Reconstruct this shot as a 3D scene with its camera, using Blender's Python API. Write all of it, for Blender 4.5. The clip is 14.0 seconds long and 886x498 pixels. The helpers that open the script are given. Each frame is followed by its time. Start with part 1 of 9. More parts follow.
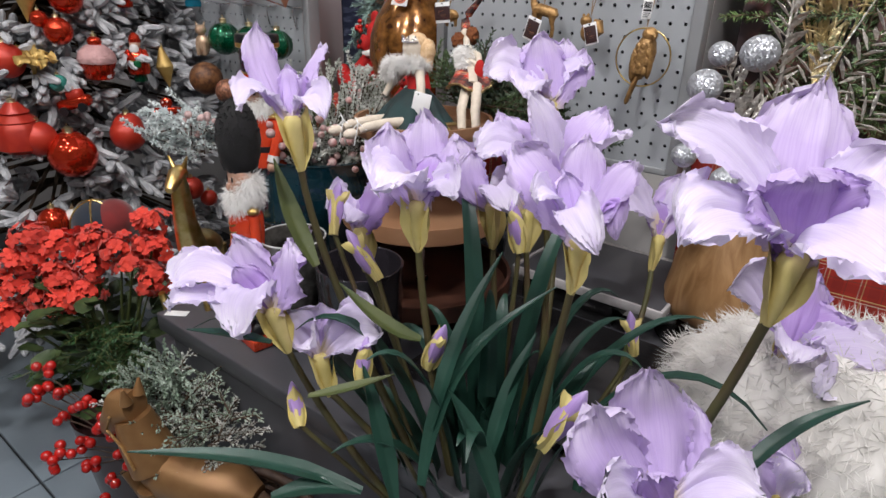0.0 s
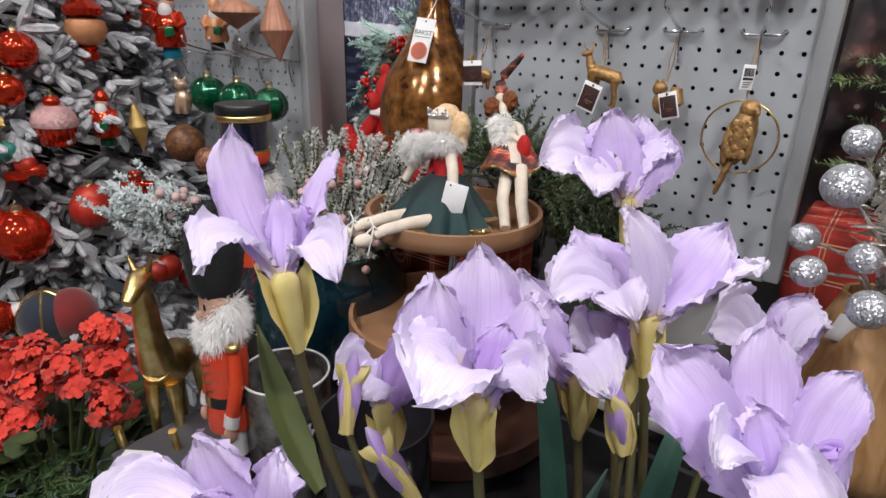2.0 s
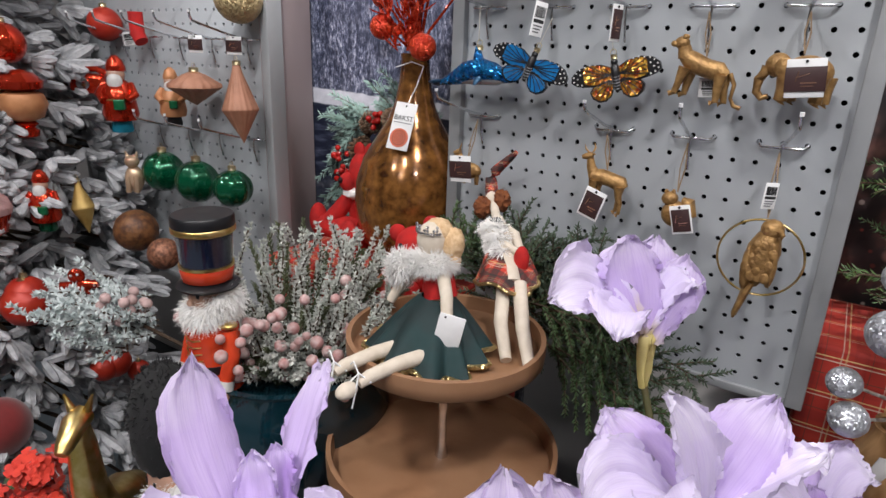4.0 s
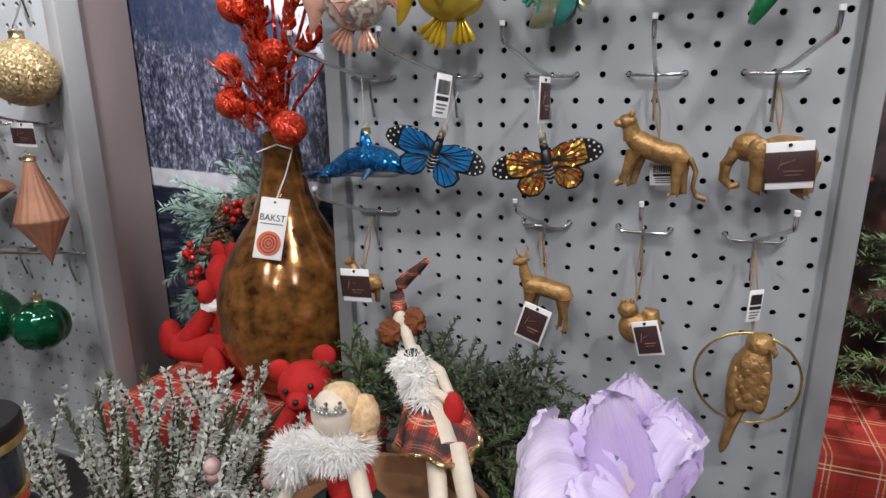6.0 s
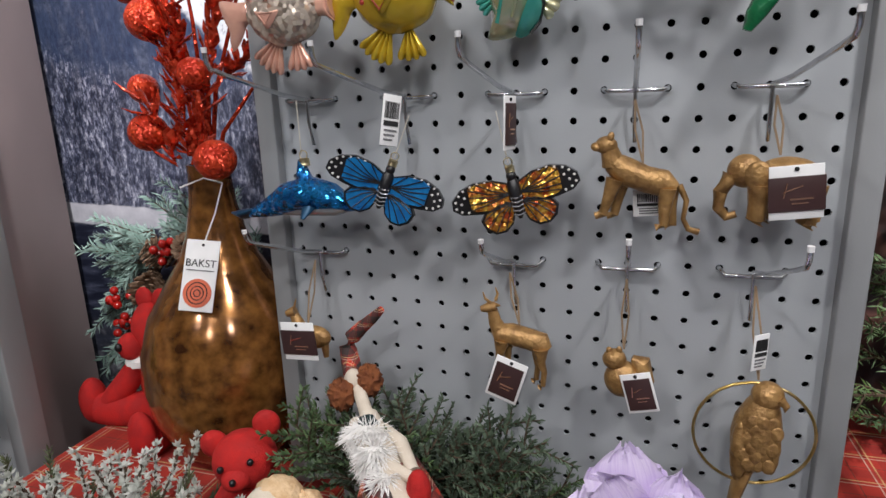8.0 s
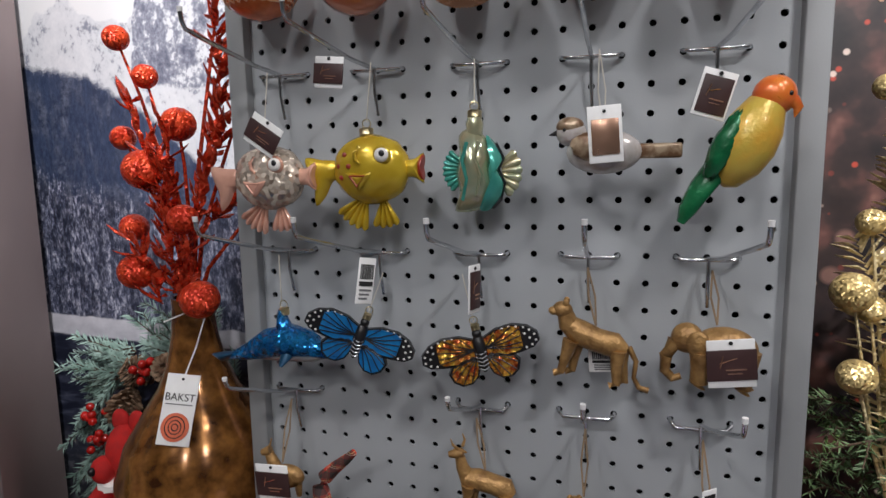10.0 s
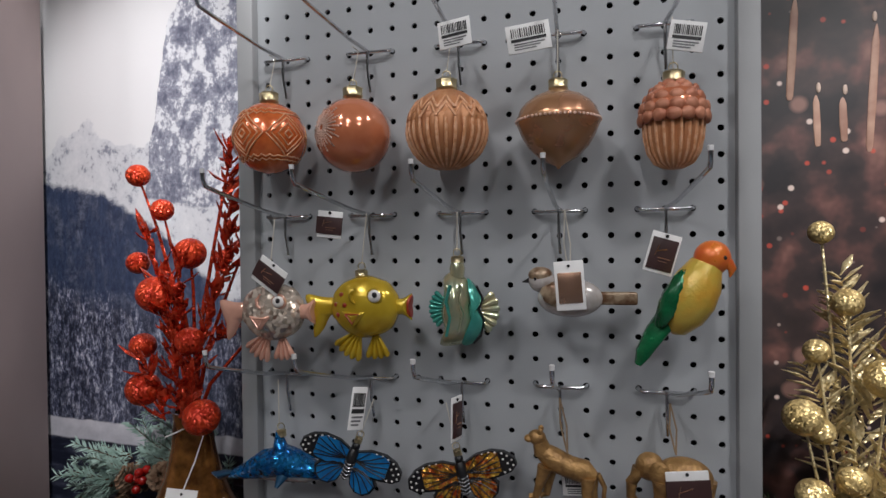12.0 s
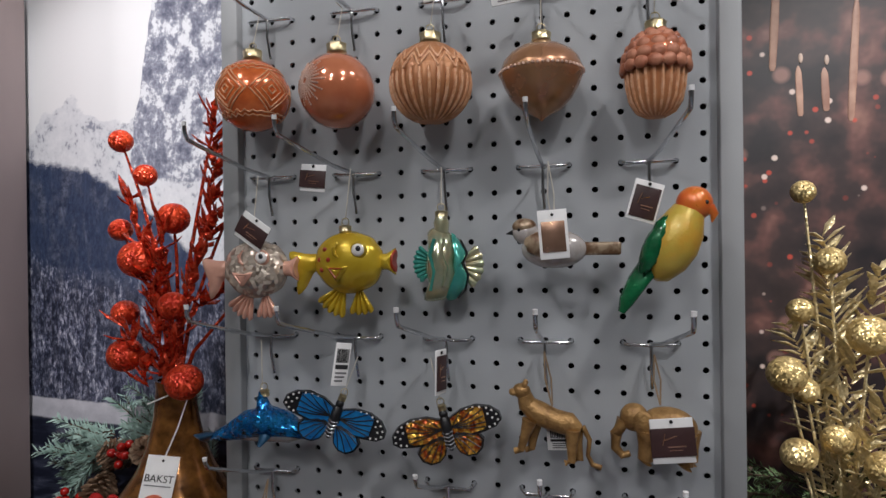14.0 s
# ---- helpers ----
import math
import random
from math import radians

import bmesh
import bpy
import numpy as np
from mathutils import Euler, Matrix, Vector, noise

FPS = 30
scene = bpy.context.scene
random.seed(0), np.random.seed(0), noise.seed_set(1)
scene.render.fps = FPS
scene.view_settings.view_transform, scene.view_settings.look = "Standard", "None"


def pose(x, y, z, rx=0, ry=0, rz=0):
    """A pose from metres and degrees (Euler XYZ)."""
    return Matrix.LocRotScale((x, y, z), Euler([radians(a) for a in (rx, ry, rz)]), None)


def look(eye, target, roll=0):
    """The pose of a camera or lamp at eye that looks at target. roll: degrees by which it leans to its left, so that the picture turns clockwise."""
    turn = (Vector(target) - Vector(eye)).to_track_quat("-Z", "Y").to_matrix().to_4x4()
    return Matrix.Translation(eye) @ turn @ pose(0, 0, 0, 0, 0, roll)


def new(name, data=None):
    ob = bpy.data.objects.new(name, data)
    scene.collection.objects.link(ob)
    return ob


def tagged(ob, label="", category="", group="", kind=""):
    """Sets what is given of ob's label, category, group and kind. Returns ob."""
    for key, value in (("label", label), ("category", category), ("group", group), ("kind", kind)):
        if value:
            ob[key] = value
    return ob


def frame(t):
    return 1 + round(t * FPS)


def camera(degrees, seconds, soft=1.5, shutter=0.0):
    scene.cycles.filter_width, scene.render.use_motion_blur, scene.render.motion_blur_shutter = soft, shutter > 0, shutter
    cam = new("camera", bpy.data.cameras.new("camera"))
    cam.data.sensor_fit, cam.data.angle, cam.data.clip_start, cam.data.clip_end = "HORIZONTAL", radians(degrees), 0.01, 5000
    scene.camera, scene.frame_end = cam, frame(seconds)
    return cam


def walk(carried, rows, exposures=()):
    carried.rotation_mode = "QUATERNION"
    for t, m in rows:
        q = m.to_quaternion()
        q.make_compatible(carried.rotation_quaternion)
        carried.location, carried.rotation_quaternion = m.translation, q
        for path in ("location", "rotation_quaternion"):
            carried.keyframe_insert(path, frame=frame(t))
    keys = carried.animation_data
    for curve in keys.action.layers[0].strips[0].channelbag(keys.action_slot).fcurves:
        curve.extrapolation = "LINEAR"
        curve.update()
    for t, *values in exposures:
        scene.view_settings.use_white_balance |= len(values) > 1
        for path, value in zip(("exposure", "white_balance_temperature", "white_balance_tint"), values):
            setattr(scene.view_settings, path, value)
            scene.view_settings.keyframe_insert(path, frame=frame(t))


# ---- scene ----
cam = camera(73.1, 14.0)
PATH = [
    (0, (0.778, -1.056, 1.213), (-0.341, 0.398, 0.417), 1.4),
    (0.5, (0.741, -1.033, 1.228), (-0.386, 0.435, 0.471), 1.3),
    (1, (0.678, -0.978, 1.238), (-0.45, 0.501, 0.505), 1.3),
    (1.5, (0.614, -0.913, 1.243), (-0.516, 0.573, 0.523), 1.3),
    (2, (0.569, -0.883, 1.248), (-0.559, 0.607, 0.536), 1.4),
    (2.5, (0.537, -0.862, 1.256), (-0.584, 0.635, 0.547), 1.8),
    (3, (0.52, -0.836, 1.277), (-0.591, 0.675, 0.583), 2.1),
    (3.5, (0.496, -0.817, 1.311), (-0.581, 0.736, 0.657), 2.0),
    (3.7, (0.482, -0.812, 1.321), (-0.586, 0.751, 0.677), 2.1),
    (5.8, (0.335, -0.645, 1.385), (-0.393, 1.14, 0.852), -0.4),
    (6, (0.325, -0.623, 1.386), (-0.378, 1.173, 0.858), -0.5),
    (6.5, (0.307, -0.59, 1.383), (-0.336, 1.233, 0.87), -0.9),
    (7, (0.296, -0.564, 1.386), (-0.312, 1.275, 0.886), -1.6),
    (7.2, (0.298, -0.555, 1.388), (-0.313, 1.282, 0.887), -1.8),
    (9.3, (0.297, -0.53, 1.427), (-0.232, 1.361, 1.046), -1.5),
    (9.5, (0.304, -0.536, 1.445), (-0.228, 1.36, 1.096), -1.3),
    (10, (0.316, -0.556, 1.477), (-0.213, 1.354, 1.205), -1.0),
    (10.5, (0.329, -0.573, 1.506), (-0.193, 1.349, 1.329), -0.8),
    (11, (0.337, -0.588, 1.525), (-0.179, 1.341, 1.417), -0.7),
    (11.5, (0.338, -0.602, 1.536), (-0.173, 1.331, 1.485), -0.7),
    (12, (0.338, -0.611, 1.541), (-0.166, 1.324, 1.514), -0.6),
    (12.5, (0.343, -0.612, 1.533), (-0.154, 1.326, 1.52), -0.6),
    (13, (0.343, -0.609, 1.514), (-0.146, 1.33, 1.509), -0.6),
    (13.5, (0.342, -0.608, 1.502), (-0.14, 1.332, 1.501), -0.6),
    (14, (0.344, -0.608, 1.489), (-0.132, 1.335, 1.486), -0.7),
]
EXPOSURES = [(0.0, 0.32), (3.0, 0.28), (6.0, 0.12), (7.0, 0.07), (9.5, -0.28), (10.5, -0.62), (11.5, -0.9), (12.5, -0.9), (14.0, -0.75)]
walk(cam, [(t, look(eye, target, roll)) for t, eye, target, roll in PATH], EXPOSURES)


# ---- world and lamps ----
def world_light():
    w = bpy.data.worlds.new("shop_air")
    scene.world = w
    w.use_nodes = True
    bg = w.node_tree.nodes["Background"]
    bg.inputs[0].default_value = (0.9, 0.95, 1.0, 1)
    bg.inputs[1].default_value = 0.12


world_light()
LAMPS = [  # x, y, watts
    (0.95, -0.95, 13.0), (-0.35, -1.05, 10.0), (0.25, -1.75, 10.0), (-1.35, -1.0, 2.0),
    (1.6, -1.9, 8.0), (-0.6, -2.3, 8.0), (1.35, -0.35, 8.0), (0.35, -2.9, 8.0)]
LAMP_Z = 2.72
LAMP_TONE = (0.985, 0.96, 0.965)


# ---- materials ----
def rgb(c):
    return (c[0], c[1], c[2], 1.0)


def mat(name, col, rough=0.5, metal=0.0, col2=None, scale=30.0, mix=0.5, bump=0.0, bscale=250.0,
        coat=0.0, trans=0.0, sheen=0.0, rand=0.08, glitter=0.0, spec=0.5, alpha=1.0, sub=0.0, detail=4.0):
    m = bpy.data.materials.new(name)
    m.use_nodes = True
    nt = m.node_tree
    p = nt.nodes["Principled BSDF"]
    L = nt.links.new
    tc = nt.nodes.new("ShaderNodeTexCoord")
    n1 = nt.nodes.new("ShaderNodeTexNoise")
    n1.inputs["Scale"].default_value = scale
    n1.inputs["Detail"].default_value = detail
    L(tc.outputs["Object"], n1.inputs["Vector"])
    ramp = nt.nodes.new("ShaderNodeValToRGB")
    ramp.color_ramp.elements[0].position = 0.5 - 0.25 * mix
    ramp.color_ramp.elements[1].position = 0.5 + 0.25 * mix
    c2 = col2 if col2 else tuple(min(1, v * 0.72) for v in col)
    ramp.color_ramp.elements[0].color = rgb(c2)
    ramp.color_ramp.elements[1].color = rgb(col)
    L(n1.outputs["Fac"], ramp.inputs["Fac"])
    hsv = nt.nodes.new("ShaderNodeHueSaturation")
    oi = nt.nodes.new("ShaderNodeObjectInfo")
    mr = nt.nodes.new("ShaderNodeMapRange")
    mr.inputs["To Min"].default_value = 1 - rand
    mr.inputs["To Max"].default_value = 1 + rand
    L(oi.outputs["Random"], mr.inputs["Value"])
    L(mr.outputs["Result"], hsv.inputs["Value"])
    L(ramp.outputs["Color"], hsv.inputs["Color"])
    L(hsv.outputs["Color"], p.inputs["Base Color"])
    p.inputs["Roughness"].default_value = rough
    p.inputs["Metallic"].default_value = metal
    p.inputs["Specular IOR Level"].default_value = spec
    p.inputs["Coat Weight"].default_value = coat
    p.inputs["Coat Roughness"].default_value = 0.08
    p.inputs["Transmission Weight"].default_value = trans
    p.inputs["Sheen Weight"].default_value = sheen
    p.inputs["Alpha"].default_value = alpha
    if sub:
        p.inputs["Subsurface Weight"].default_value = sub
        p.inputs["Subsurface Radius"].default_value = (0.01, 0.006, 0.008)
    rm = nt.nodes.new("ShaderNodeMapRange")
    rm.inputs["To Min"].default_value = max(0.02, rough * 0.8)
    rm.inputs["To Max"].default_value = min(1, rough * 1.25)
    L(n1.outputs["Fac"], rm.inputs["Value"])
    L(rm.outputs["Result"], p.inputs["Roughness"])
    if glitter:
        vo = nt.nodes.new("ShaderNodeTexVoronoi")
        vo.inputs["Scale"].default_value = glitter
        L(tc.outputs["Object"], vo.inputs["Vector"])
        nm = nt.nodes.new("ShaderNodeVectorMath")
        nm.operation = "SUBTRACT"
        nm.inputs[1].default_value = (0.5, 0.5, 0.5)
        L(vo.outputs["Color"], nm.inputs[0])
        ge = nt.nodes.new("ShaderNodeNewGeometry")
        ad = nt.nodes.new("ShaderNodeVectorMath")
        ad.operation = "MULTIPLY_ADD"
        ad.inputs[1].default_value = (1.1, 1.1, 1.1)
        L(nm.outputs[0], ad.inputs[0])
        L(ge.outputs["Normal"], ad.inputs[2])
        no = nt.nodes.new("ShaderNodeVectorMath")
        no.operation = "NORMALIZE"
        L(ad.outputs[0], no.inputs[0])
        L(no.outputs[0], p.inputs["Normal"])
    elif bump:
        n2 = nt.nodes.new("ShaderNodeTexNoise")
        n2.inputs["Scale"].default_value = bscale
        n2.inputs["Detail"].default_value = 3
        L(tc.outputs["Object"], n2.inputs["Vector"])
        b = nt.nodes.new("ShaderNodeBump")
        b.inputs["Strength"].default_value = bump
        b.inputs["Distance"].default_value = 0.002
        L(n2.outputs["Fac"], b.inputs["Height"])
        L(b.outputs["Normal"], p.inputs["Normal"])
    return m


def node(nt, kind, **given):
    n = nt.nodes.new(kind)
    for k, v in given.items():
        if k == "op":
            n.operation = v
        else:
            n.inputs[int(k[1:])].default_value = v
    return n


# ---- mesh building ----
class Shape:
    def __init__(self):
        self.v, self.f, self.uv = [], [], []

    def add(self, verts, faces, uvs=None):
        o = len(self.v)
        self.v.extend(verts)
        self.f.extend([tuple(i + o for i in f) for f in faces])
        self.uv.extend(uvs if uvs else [(0.0, 0.0)] * len(verts))
        return self

    def move(self, m):
        self.v = [tuple(m @ Vector(p)) for p in self.v]
        return self

    def join(self, other, m=None):
        return self.add([tuple(m @ Vector(p)) for p in other.v] if m else other.v, other.f, other.uv)


def lathe(profile, seg=32, closed=False, wobble=0.0, ribs=0, rib=0.0):
    """Turned shape from (radius, height) pairs."""
    s = Shape()
    vs, uv = [], []
    for k, (r, z) in enumerate(profile):
        for i in range(seg):
            a = 2 * math.pi * i / seg
            q = r * (1 + wobble * math.sin(3 * a + z * 40) + (rib * math.cos(ribs * a) if ribs else 0))
            vs.append((q * math.cos(a), q * math.sin(a), z))
            uv.append((i / seg, k / max(1, len(profile) - 1)))
    fs = []
    for k in range(len(profile) - 1):
        for i in range(seg):
            j = (i + 1) % seg
            fs.append((k * seg + i, k * seg + j, (k + 1) * seg + j, (k + 1) * seg + i))
    fs.append(tuple(reversed(range(seg))))
    n = len(profile) - 1
    fs.append(tuple(n * seg + i for i in range(seg)))
    return s.add(vs, fs, uv)


def tube(points, radii, seg=8, flat=1.0):
    """A rounded rod along points; radii one number or one a point."""
    pts = [Vector(p) for p in points]
    if not isinstance(radii, (list, tuple)):
        radii = [radii] * len(pts)
    s = Shape()
    vs, uv, fs = [], [], []
    ref = Vector((0.31, 0.17, 0.93))
    for k, p in enumerate(pts):
        d = (pts[min(k + 1, len(pts) - 1)] - pts[max(k - 1, 0)])
        if d.length < 1e-9:
            d = Vector((0, 0, 1))
        d.normalize()
        a = d.cross(ref)
        if a.length < 0.05:
            a = d.cross(Vector((1, 0, 0)))
        a.normalize()
        b = d.cross(a)
        for i in range(seg):
            t = 2 * math.pi * i / seg
            vs.append(tuple(p + radii[k] * (a * math.cos(t) + b * math.sin(t) * flat)))
            uv.append((i / seg, k / max(1, len(pts) - 1)))
    for k in range(len(pts) - 1):
        for i in range(seg):
            j = (i + 1) % seg
            fs.append((k * seg + i, k * seg + j, (k + 1) * seg + j, (k + 1) * seg + i))
    fs.append(tuple(reversed(range(seg))))
    n = len(pts) - 1
    fs.append(tuple(n * seg + i for i in range(seg)))
    return s.add(vs, fs, uv)


def ball(c=(0, 0, 0), r=(1, 1, 1), seg=20, rings=12, bumps=0.0, freq=6.0):
    if not isinstance(r, (list, tuple)):
        r = (r, r, r)
    vs, uv, fs = [], [], []
    for k in range(1, rings):
        p = math.pi * k / rings
        for i in range(seg):
            a = 2 * math.pi * i / seg
            n = Vector((math.sin(p) * math.cos(a), math.sin(p) * math.sin(a), -math.cos(p)))
            q = 1 + (bumps * noise.noise(n * freq) if bumps else 0)
            vs.append((c[0] + r[0] * n.x * q, c[1] + r[1] * n.y * q, c[2] + r[2] * n.z * q))
            uv.append((i / seg, k / rings))
    for k in range(rings - 2):
        for i in range(seg):
            j = (i + 1) % seg
            fs.append((k * seg + i, k * seg + j, (k + 1) * seg + j, (k + 1) * seg + i))
    lo, hi = len(vs), len(vs) + 1
    vs += [(c[0], c[1], c[2] - r[2]), (c[0], c[1], c[2] + r[2])]
    uv += [(0.5, 0), (0.5, 1)]
    n = rings - 2
    for i in range(seg):
        j = (i + 1) % seg
        fs.append((lo, j, i))
        fs.append((hi, n * seg + i, n * seg + j))
    return Shape().add(vs, fs, uv)


def box(c, size, bevel=0.0, turn=0.0):
    """A block with chamfered edges, centred at c."""
    bm = bmesh.new()
    bmesh.ops.create_cube(bm, size=1.0)
    for v in bm.verts:
        v.co = Vector((v.co.x * size[0], v.co.y * size[1], v.co.z * size[2]))
    if bevel:
        bmesh.ops.bevel(bm, geom=bm.edges[:], offset=bevel, segments=2, affect="EDGES", profile=0.5)
    m = Matrix.Translation(c) @ Matrix.Rotation(turn, 4, "Z")
    vs = [tuple(m @ v.co) for v in bm.verts]
    bm.verts.index_update()
    fs = [tuple(v.index for v in f.verts) for f in bm.faces]
    bm.free()
    return Shape().add(vs, fs)


def slab(outline, y0, y1):
    """A plate cut to an (x, z) outline, between two depths."""
    n = len(outline)
    vs = [(x, y0, z) for x, z in outline] + [(x, y1, z) for x, z in outline]
    fs = [tuple(range(n)), tuple(reversed(range(n, 2 * n)))]
    fs += [(i, i + n, (i + 1) % n + n, (i + 1) % n) for i in range(n)]
    return Shape().add(vs, fs)


def mesh_of(name, s, material, smooth=True):
    me = bpy.data.meshes.new(name)
    me.from_pydata(s.v, [], s.f)
    lay = me.uv_layers.new(name="uv")
    idx = np.empty(len(me.loops), dtype=np.int32)
    me.loops.foreach_get("vertex_index", idx)
    if len(idx):
        lay.data.foreach_set("uv", np.array(s.uv, dtype=np.float32)[idx].ravel())
    if smooth:
        me.polygons.foreach_set("use_smooth", [True] * len(me.polygons))
        me.set_sharp_from_angle(angle=radians(50))
    for m in (material if isinstance(material, list) else [material]):
        me.materials.append(m)
    me.update()
    return me


def part(name, s, material, parent, label="", smooth=True, stuff=False):
    ob = new(name, mesh_of(name, s, material, smooth))
    ob.parent = parent
    if stuff:
        ob["kind"] = "stuff"
    if label:
        ob["label"] = label
    return ob


def thing(name, at, label, category, group="", kind="", turn=(0, 0, 0), scale=1.0):
    ob = new(name)
    ob.empty_display_size = 0.02
    ob.location = at
    ob.rotation_euler = [radians(a) for a in turn]
    ob.scale = scale if isinstance(scale, tuple) else (scale,) * 3
    return tagged(ob, label, category, group, kind)


def solid(name, s, material, label, category, group="", kind="", at=(0, 0, 0), turn=(0, 0, 0), smooth=True):
    ob = new(name, mesh_of(name, s, material, smooth))
    ob.location = at
    ob.rotation_euler = [radians(a) for a in turn]
    return tagged(ob, label, category, group, kind)


R = random.Random(7)


def jit(a):
    return R.uniform(-a, a)


def arc(p, q, sag, n=8):
    p, q = Vector(p), Vector(q)
    return [p.lerp(q, i / n) + Vector((0, 0, -sag * 4 * (i / n) * (1 - i / n))) for i in range(n + 1)]


# ---- materials of the place ----
BOARD = mat("grey_board_paint", (0.36, 0.38, 0.40), 0.55, col2=(0.33, 0.35, 0.37), scale=6, mix=1.5, bump=0.05, bscale=600, rand=0.02)
RAIL = mat("grey_rail_paint", (0.30, 0.31, 0.32), 0.5, scale=8, mix=1.4, bump=0.05, bscale=500, rand=0.03)
# near-black that paints the shade seen inside holes
DARK = mat("hole_shade_black", (0.012, 0.012, 0.014), 0.9)
CHROME = mat("chrome", (0.75, 0.76, 0.78), 0.16, 1.0, col2=(0.62, 0.63, 0.65), scale=60, rand=0.02)
NIB = mat("white_nib", (0.85, 0.85, 0.86), 0.35)
MAUVE = mat("mauve_panel", (0.36, 0.285, 0.28), 0.7, scale=5, mix=1.5, bump=0.08, bscale=700)
GOLD = mat("antique_gold", (0.46, 0.27, 0.10), 0.40, 0.45, col2=(0.20, 0.105, 0.038), scale=110, mix=0.9, bump=0.7, bscale=230)
BRIGHTGOLD = mat("shiny_gold", (0.88, 0.66, 0.30), 0.30, 1.0, col2=(0.65, 0.43, 0.12), scale=50)
CAPGOLD = mat("pale_gold_cap", (0.78, 0.66, 0.40), 0.3, 1.0)
TWINE = mat("jute_twine", (0.30, 0.21, 0.13), 0.9, bump=0.4, bscale=900)
THREAD = mat("nylon_thread", (0.62, 0.58, 0.50), 0.5)
CARD = mat("white_card", (0.80, 0.80, 0.80), 0.6, col2=(0.74, 0.74, 0.74), scale=40)
MAROON = mat("maroon_card", (0.050, 0.022, 0.022), 0.45)
INK = mat("black_ink", (0.02, 0.02, 0.022), 0.6)
GREYINK = mat("grey_ink", (0.18, 0.18, 0.19), 0.6)
ROSEFOIL = mat("rose_foil", (0.80, 0.48, 0.34), 0.25, 0.9)
REDORANGE = mat("printed_red_orange", (0.62, 0.13, 0.06), 0.5)
WOOD = mat("tray_wood", (0.36, 0.20, 0.110), 0.42, col2=(0.24, 0.115, 0.056), scale=14, mix=1.2, bump=0.1, bscale=160)
BLACKWOOD = mat("black_gloss", (0.016, 0.015, 0.016), 0.22, coat=0.3, scale=20)
GREYTOP = mat("grey_table_paint", (0.075, 0.075, 0.085), 0.38, col2=(0.055, 0.055, 0.062), scale=9, mix=1.4, bump=0.08, bscale=400)
PALEEDGE = mat("pale_edge", (0.50, 0.48, 0.48), 0.5)


# ---- the shop round the display ----
def structure():
    tile = mat("blue_grey_tile", (0.34, 0.40, 0.45), 0.35, col2=(0.20, 0.245, 0.285), scale=4, mix=1.6, bump=0.06, bscale=90)
    grout = mat("dark_grout", (0.045, 0.05, 0.055), 0.85, bump=0.2)
    shop = mat("shop_wall_paint", (0.42, 0.40, 0.39), 0.75, scale=2, mix=1.5, bump=0.05)
    roof = mat("ceiling_paint", (0.55, 0.54, 0.53), 0.85, scale=2, mix=1.5)
    floor = solid("floor", box((0.3, -1.8, -0.06), (6.4, 5.2, 0.1)), grout, "dark grout bed under large blue-grey floor tiles", "floor", kind="structure", smooth=False)
    for i in range(9):
        for j in range(8):
            x, y = -2.5 + 0.6 * i + 0.23, -4.05 + 0.6 * j
            if x < 3.3 and y < 0.7:
                part("tile", box((x, y, -0.005), (0.594, 0.594, 0.012), 0.002), tile, floor, smooth=False)
    for nm, c, sz in (("wall_north", (0.3, 0.62, 1.4), (6.4, 0.1, 2.8)), ("wall_south", (0.3, -4.35, 1.4), (6.4, 0.1, 2.8)),
                      ("wall_west", (-2.95, -1.8, 1.4), (0.1, 5.2, 2.8)), ("wall_east", (3.55, -1.8, 1.4), (0.1, 5.2, 2.8))):
        solid(nm, box(c, sz), shop, "plain grey shop wall", "wall", kind="structure", smooth=False)
    solid("ceiling", box((0.3, -1.8, 2.85), (6.4, 5.2, 0.1)), roof, "plain pale shop ceiling", "ceiling", kind="structure", smooth=False)
    glow = bpy.data.materials.new("lamp_glow")
    glow.use_nodes = True
    em = glow.node_tree.nodes.new("ShaderNodeEmission")
    em.inputs[0].default_value = (*LAMP_TONE, 1)
    em.inputs[1].default_value = 30
    glow.node_tree.links.new(em.outputs[0], glow.node_tree.nodes["Material Output"].inputs[0])
    for x, y, w in LAMPS:
        t = thing("ceiling_light", (x, y, 2.8), "round recessed white ceiling spotlight, switched on", "ceiling light", group="ceiling lights")
        part("housing", lathe([(0.085, -0.03), (0.1, -0.03), (0.1, 0.0), (0.085, 0.0)], 24), NIB, t)
        part("lens", lathe([(0.001, -0.012), (0.07, -0.012), (0.07, -0.004), (0.001, -0.004)], 24), glow, t)
        la = bpy.data.lights.new("spot_glow", "AREA")
        la.shape, la.size, la.energy, la.color = "DISK", 0.14, w, LAMP_TONE
        ob = new("ceiling_lamp_glow", la)
        ob.matrix_world = look((x, y, LAMP_Z), (x * 0.55 + 0.02, y * 0.45 - 0.05, 0.9))


structure()


def added_print_spots():
    """Narrow unseen ceiling spots, added to brighten the printed walls."""
    for at, to, watts, cone in (((0.33, -0.75, 2.72), (-0.50, 0.22, 1.55), 280, 28), ((1.05, -0.85, 2.70), (0.72, 0.25, 1.46), 190, 28)):
        t = thing("added_print_spot", (at[0], at[1], 2.8), "unseen small white spotlight added to brighten the wall print", "ceiling light", group="ceiling lights")
        part("housing", lathe([(0.035, -0.07), (0.04, -0.07), (0.04, 0.0), (0.03, 0.0)], 20), NIB, t)
        la = bpy.data.lights.new("spot_beam", "SPOT")
        la.energy, la.spot_size, la.spot_blend, la.shadow_soft_size, la.color = watts, radians(cone), 0.7, 0.03, LAMP_TONE
        ob = new("added_spot_beam", la)
        ob.matrix_world = look(at, to)


added_print_spots()


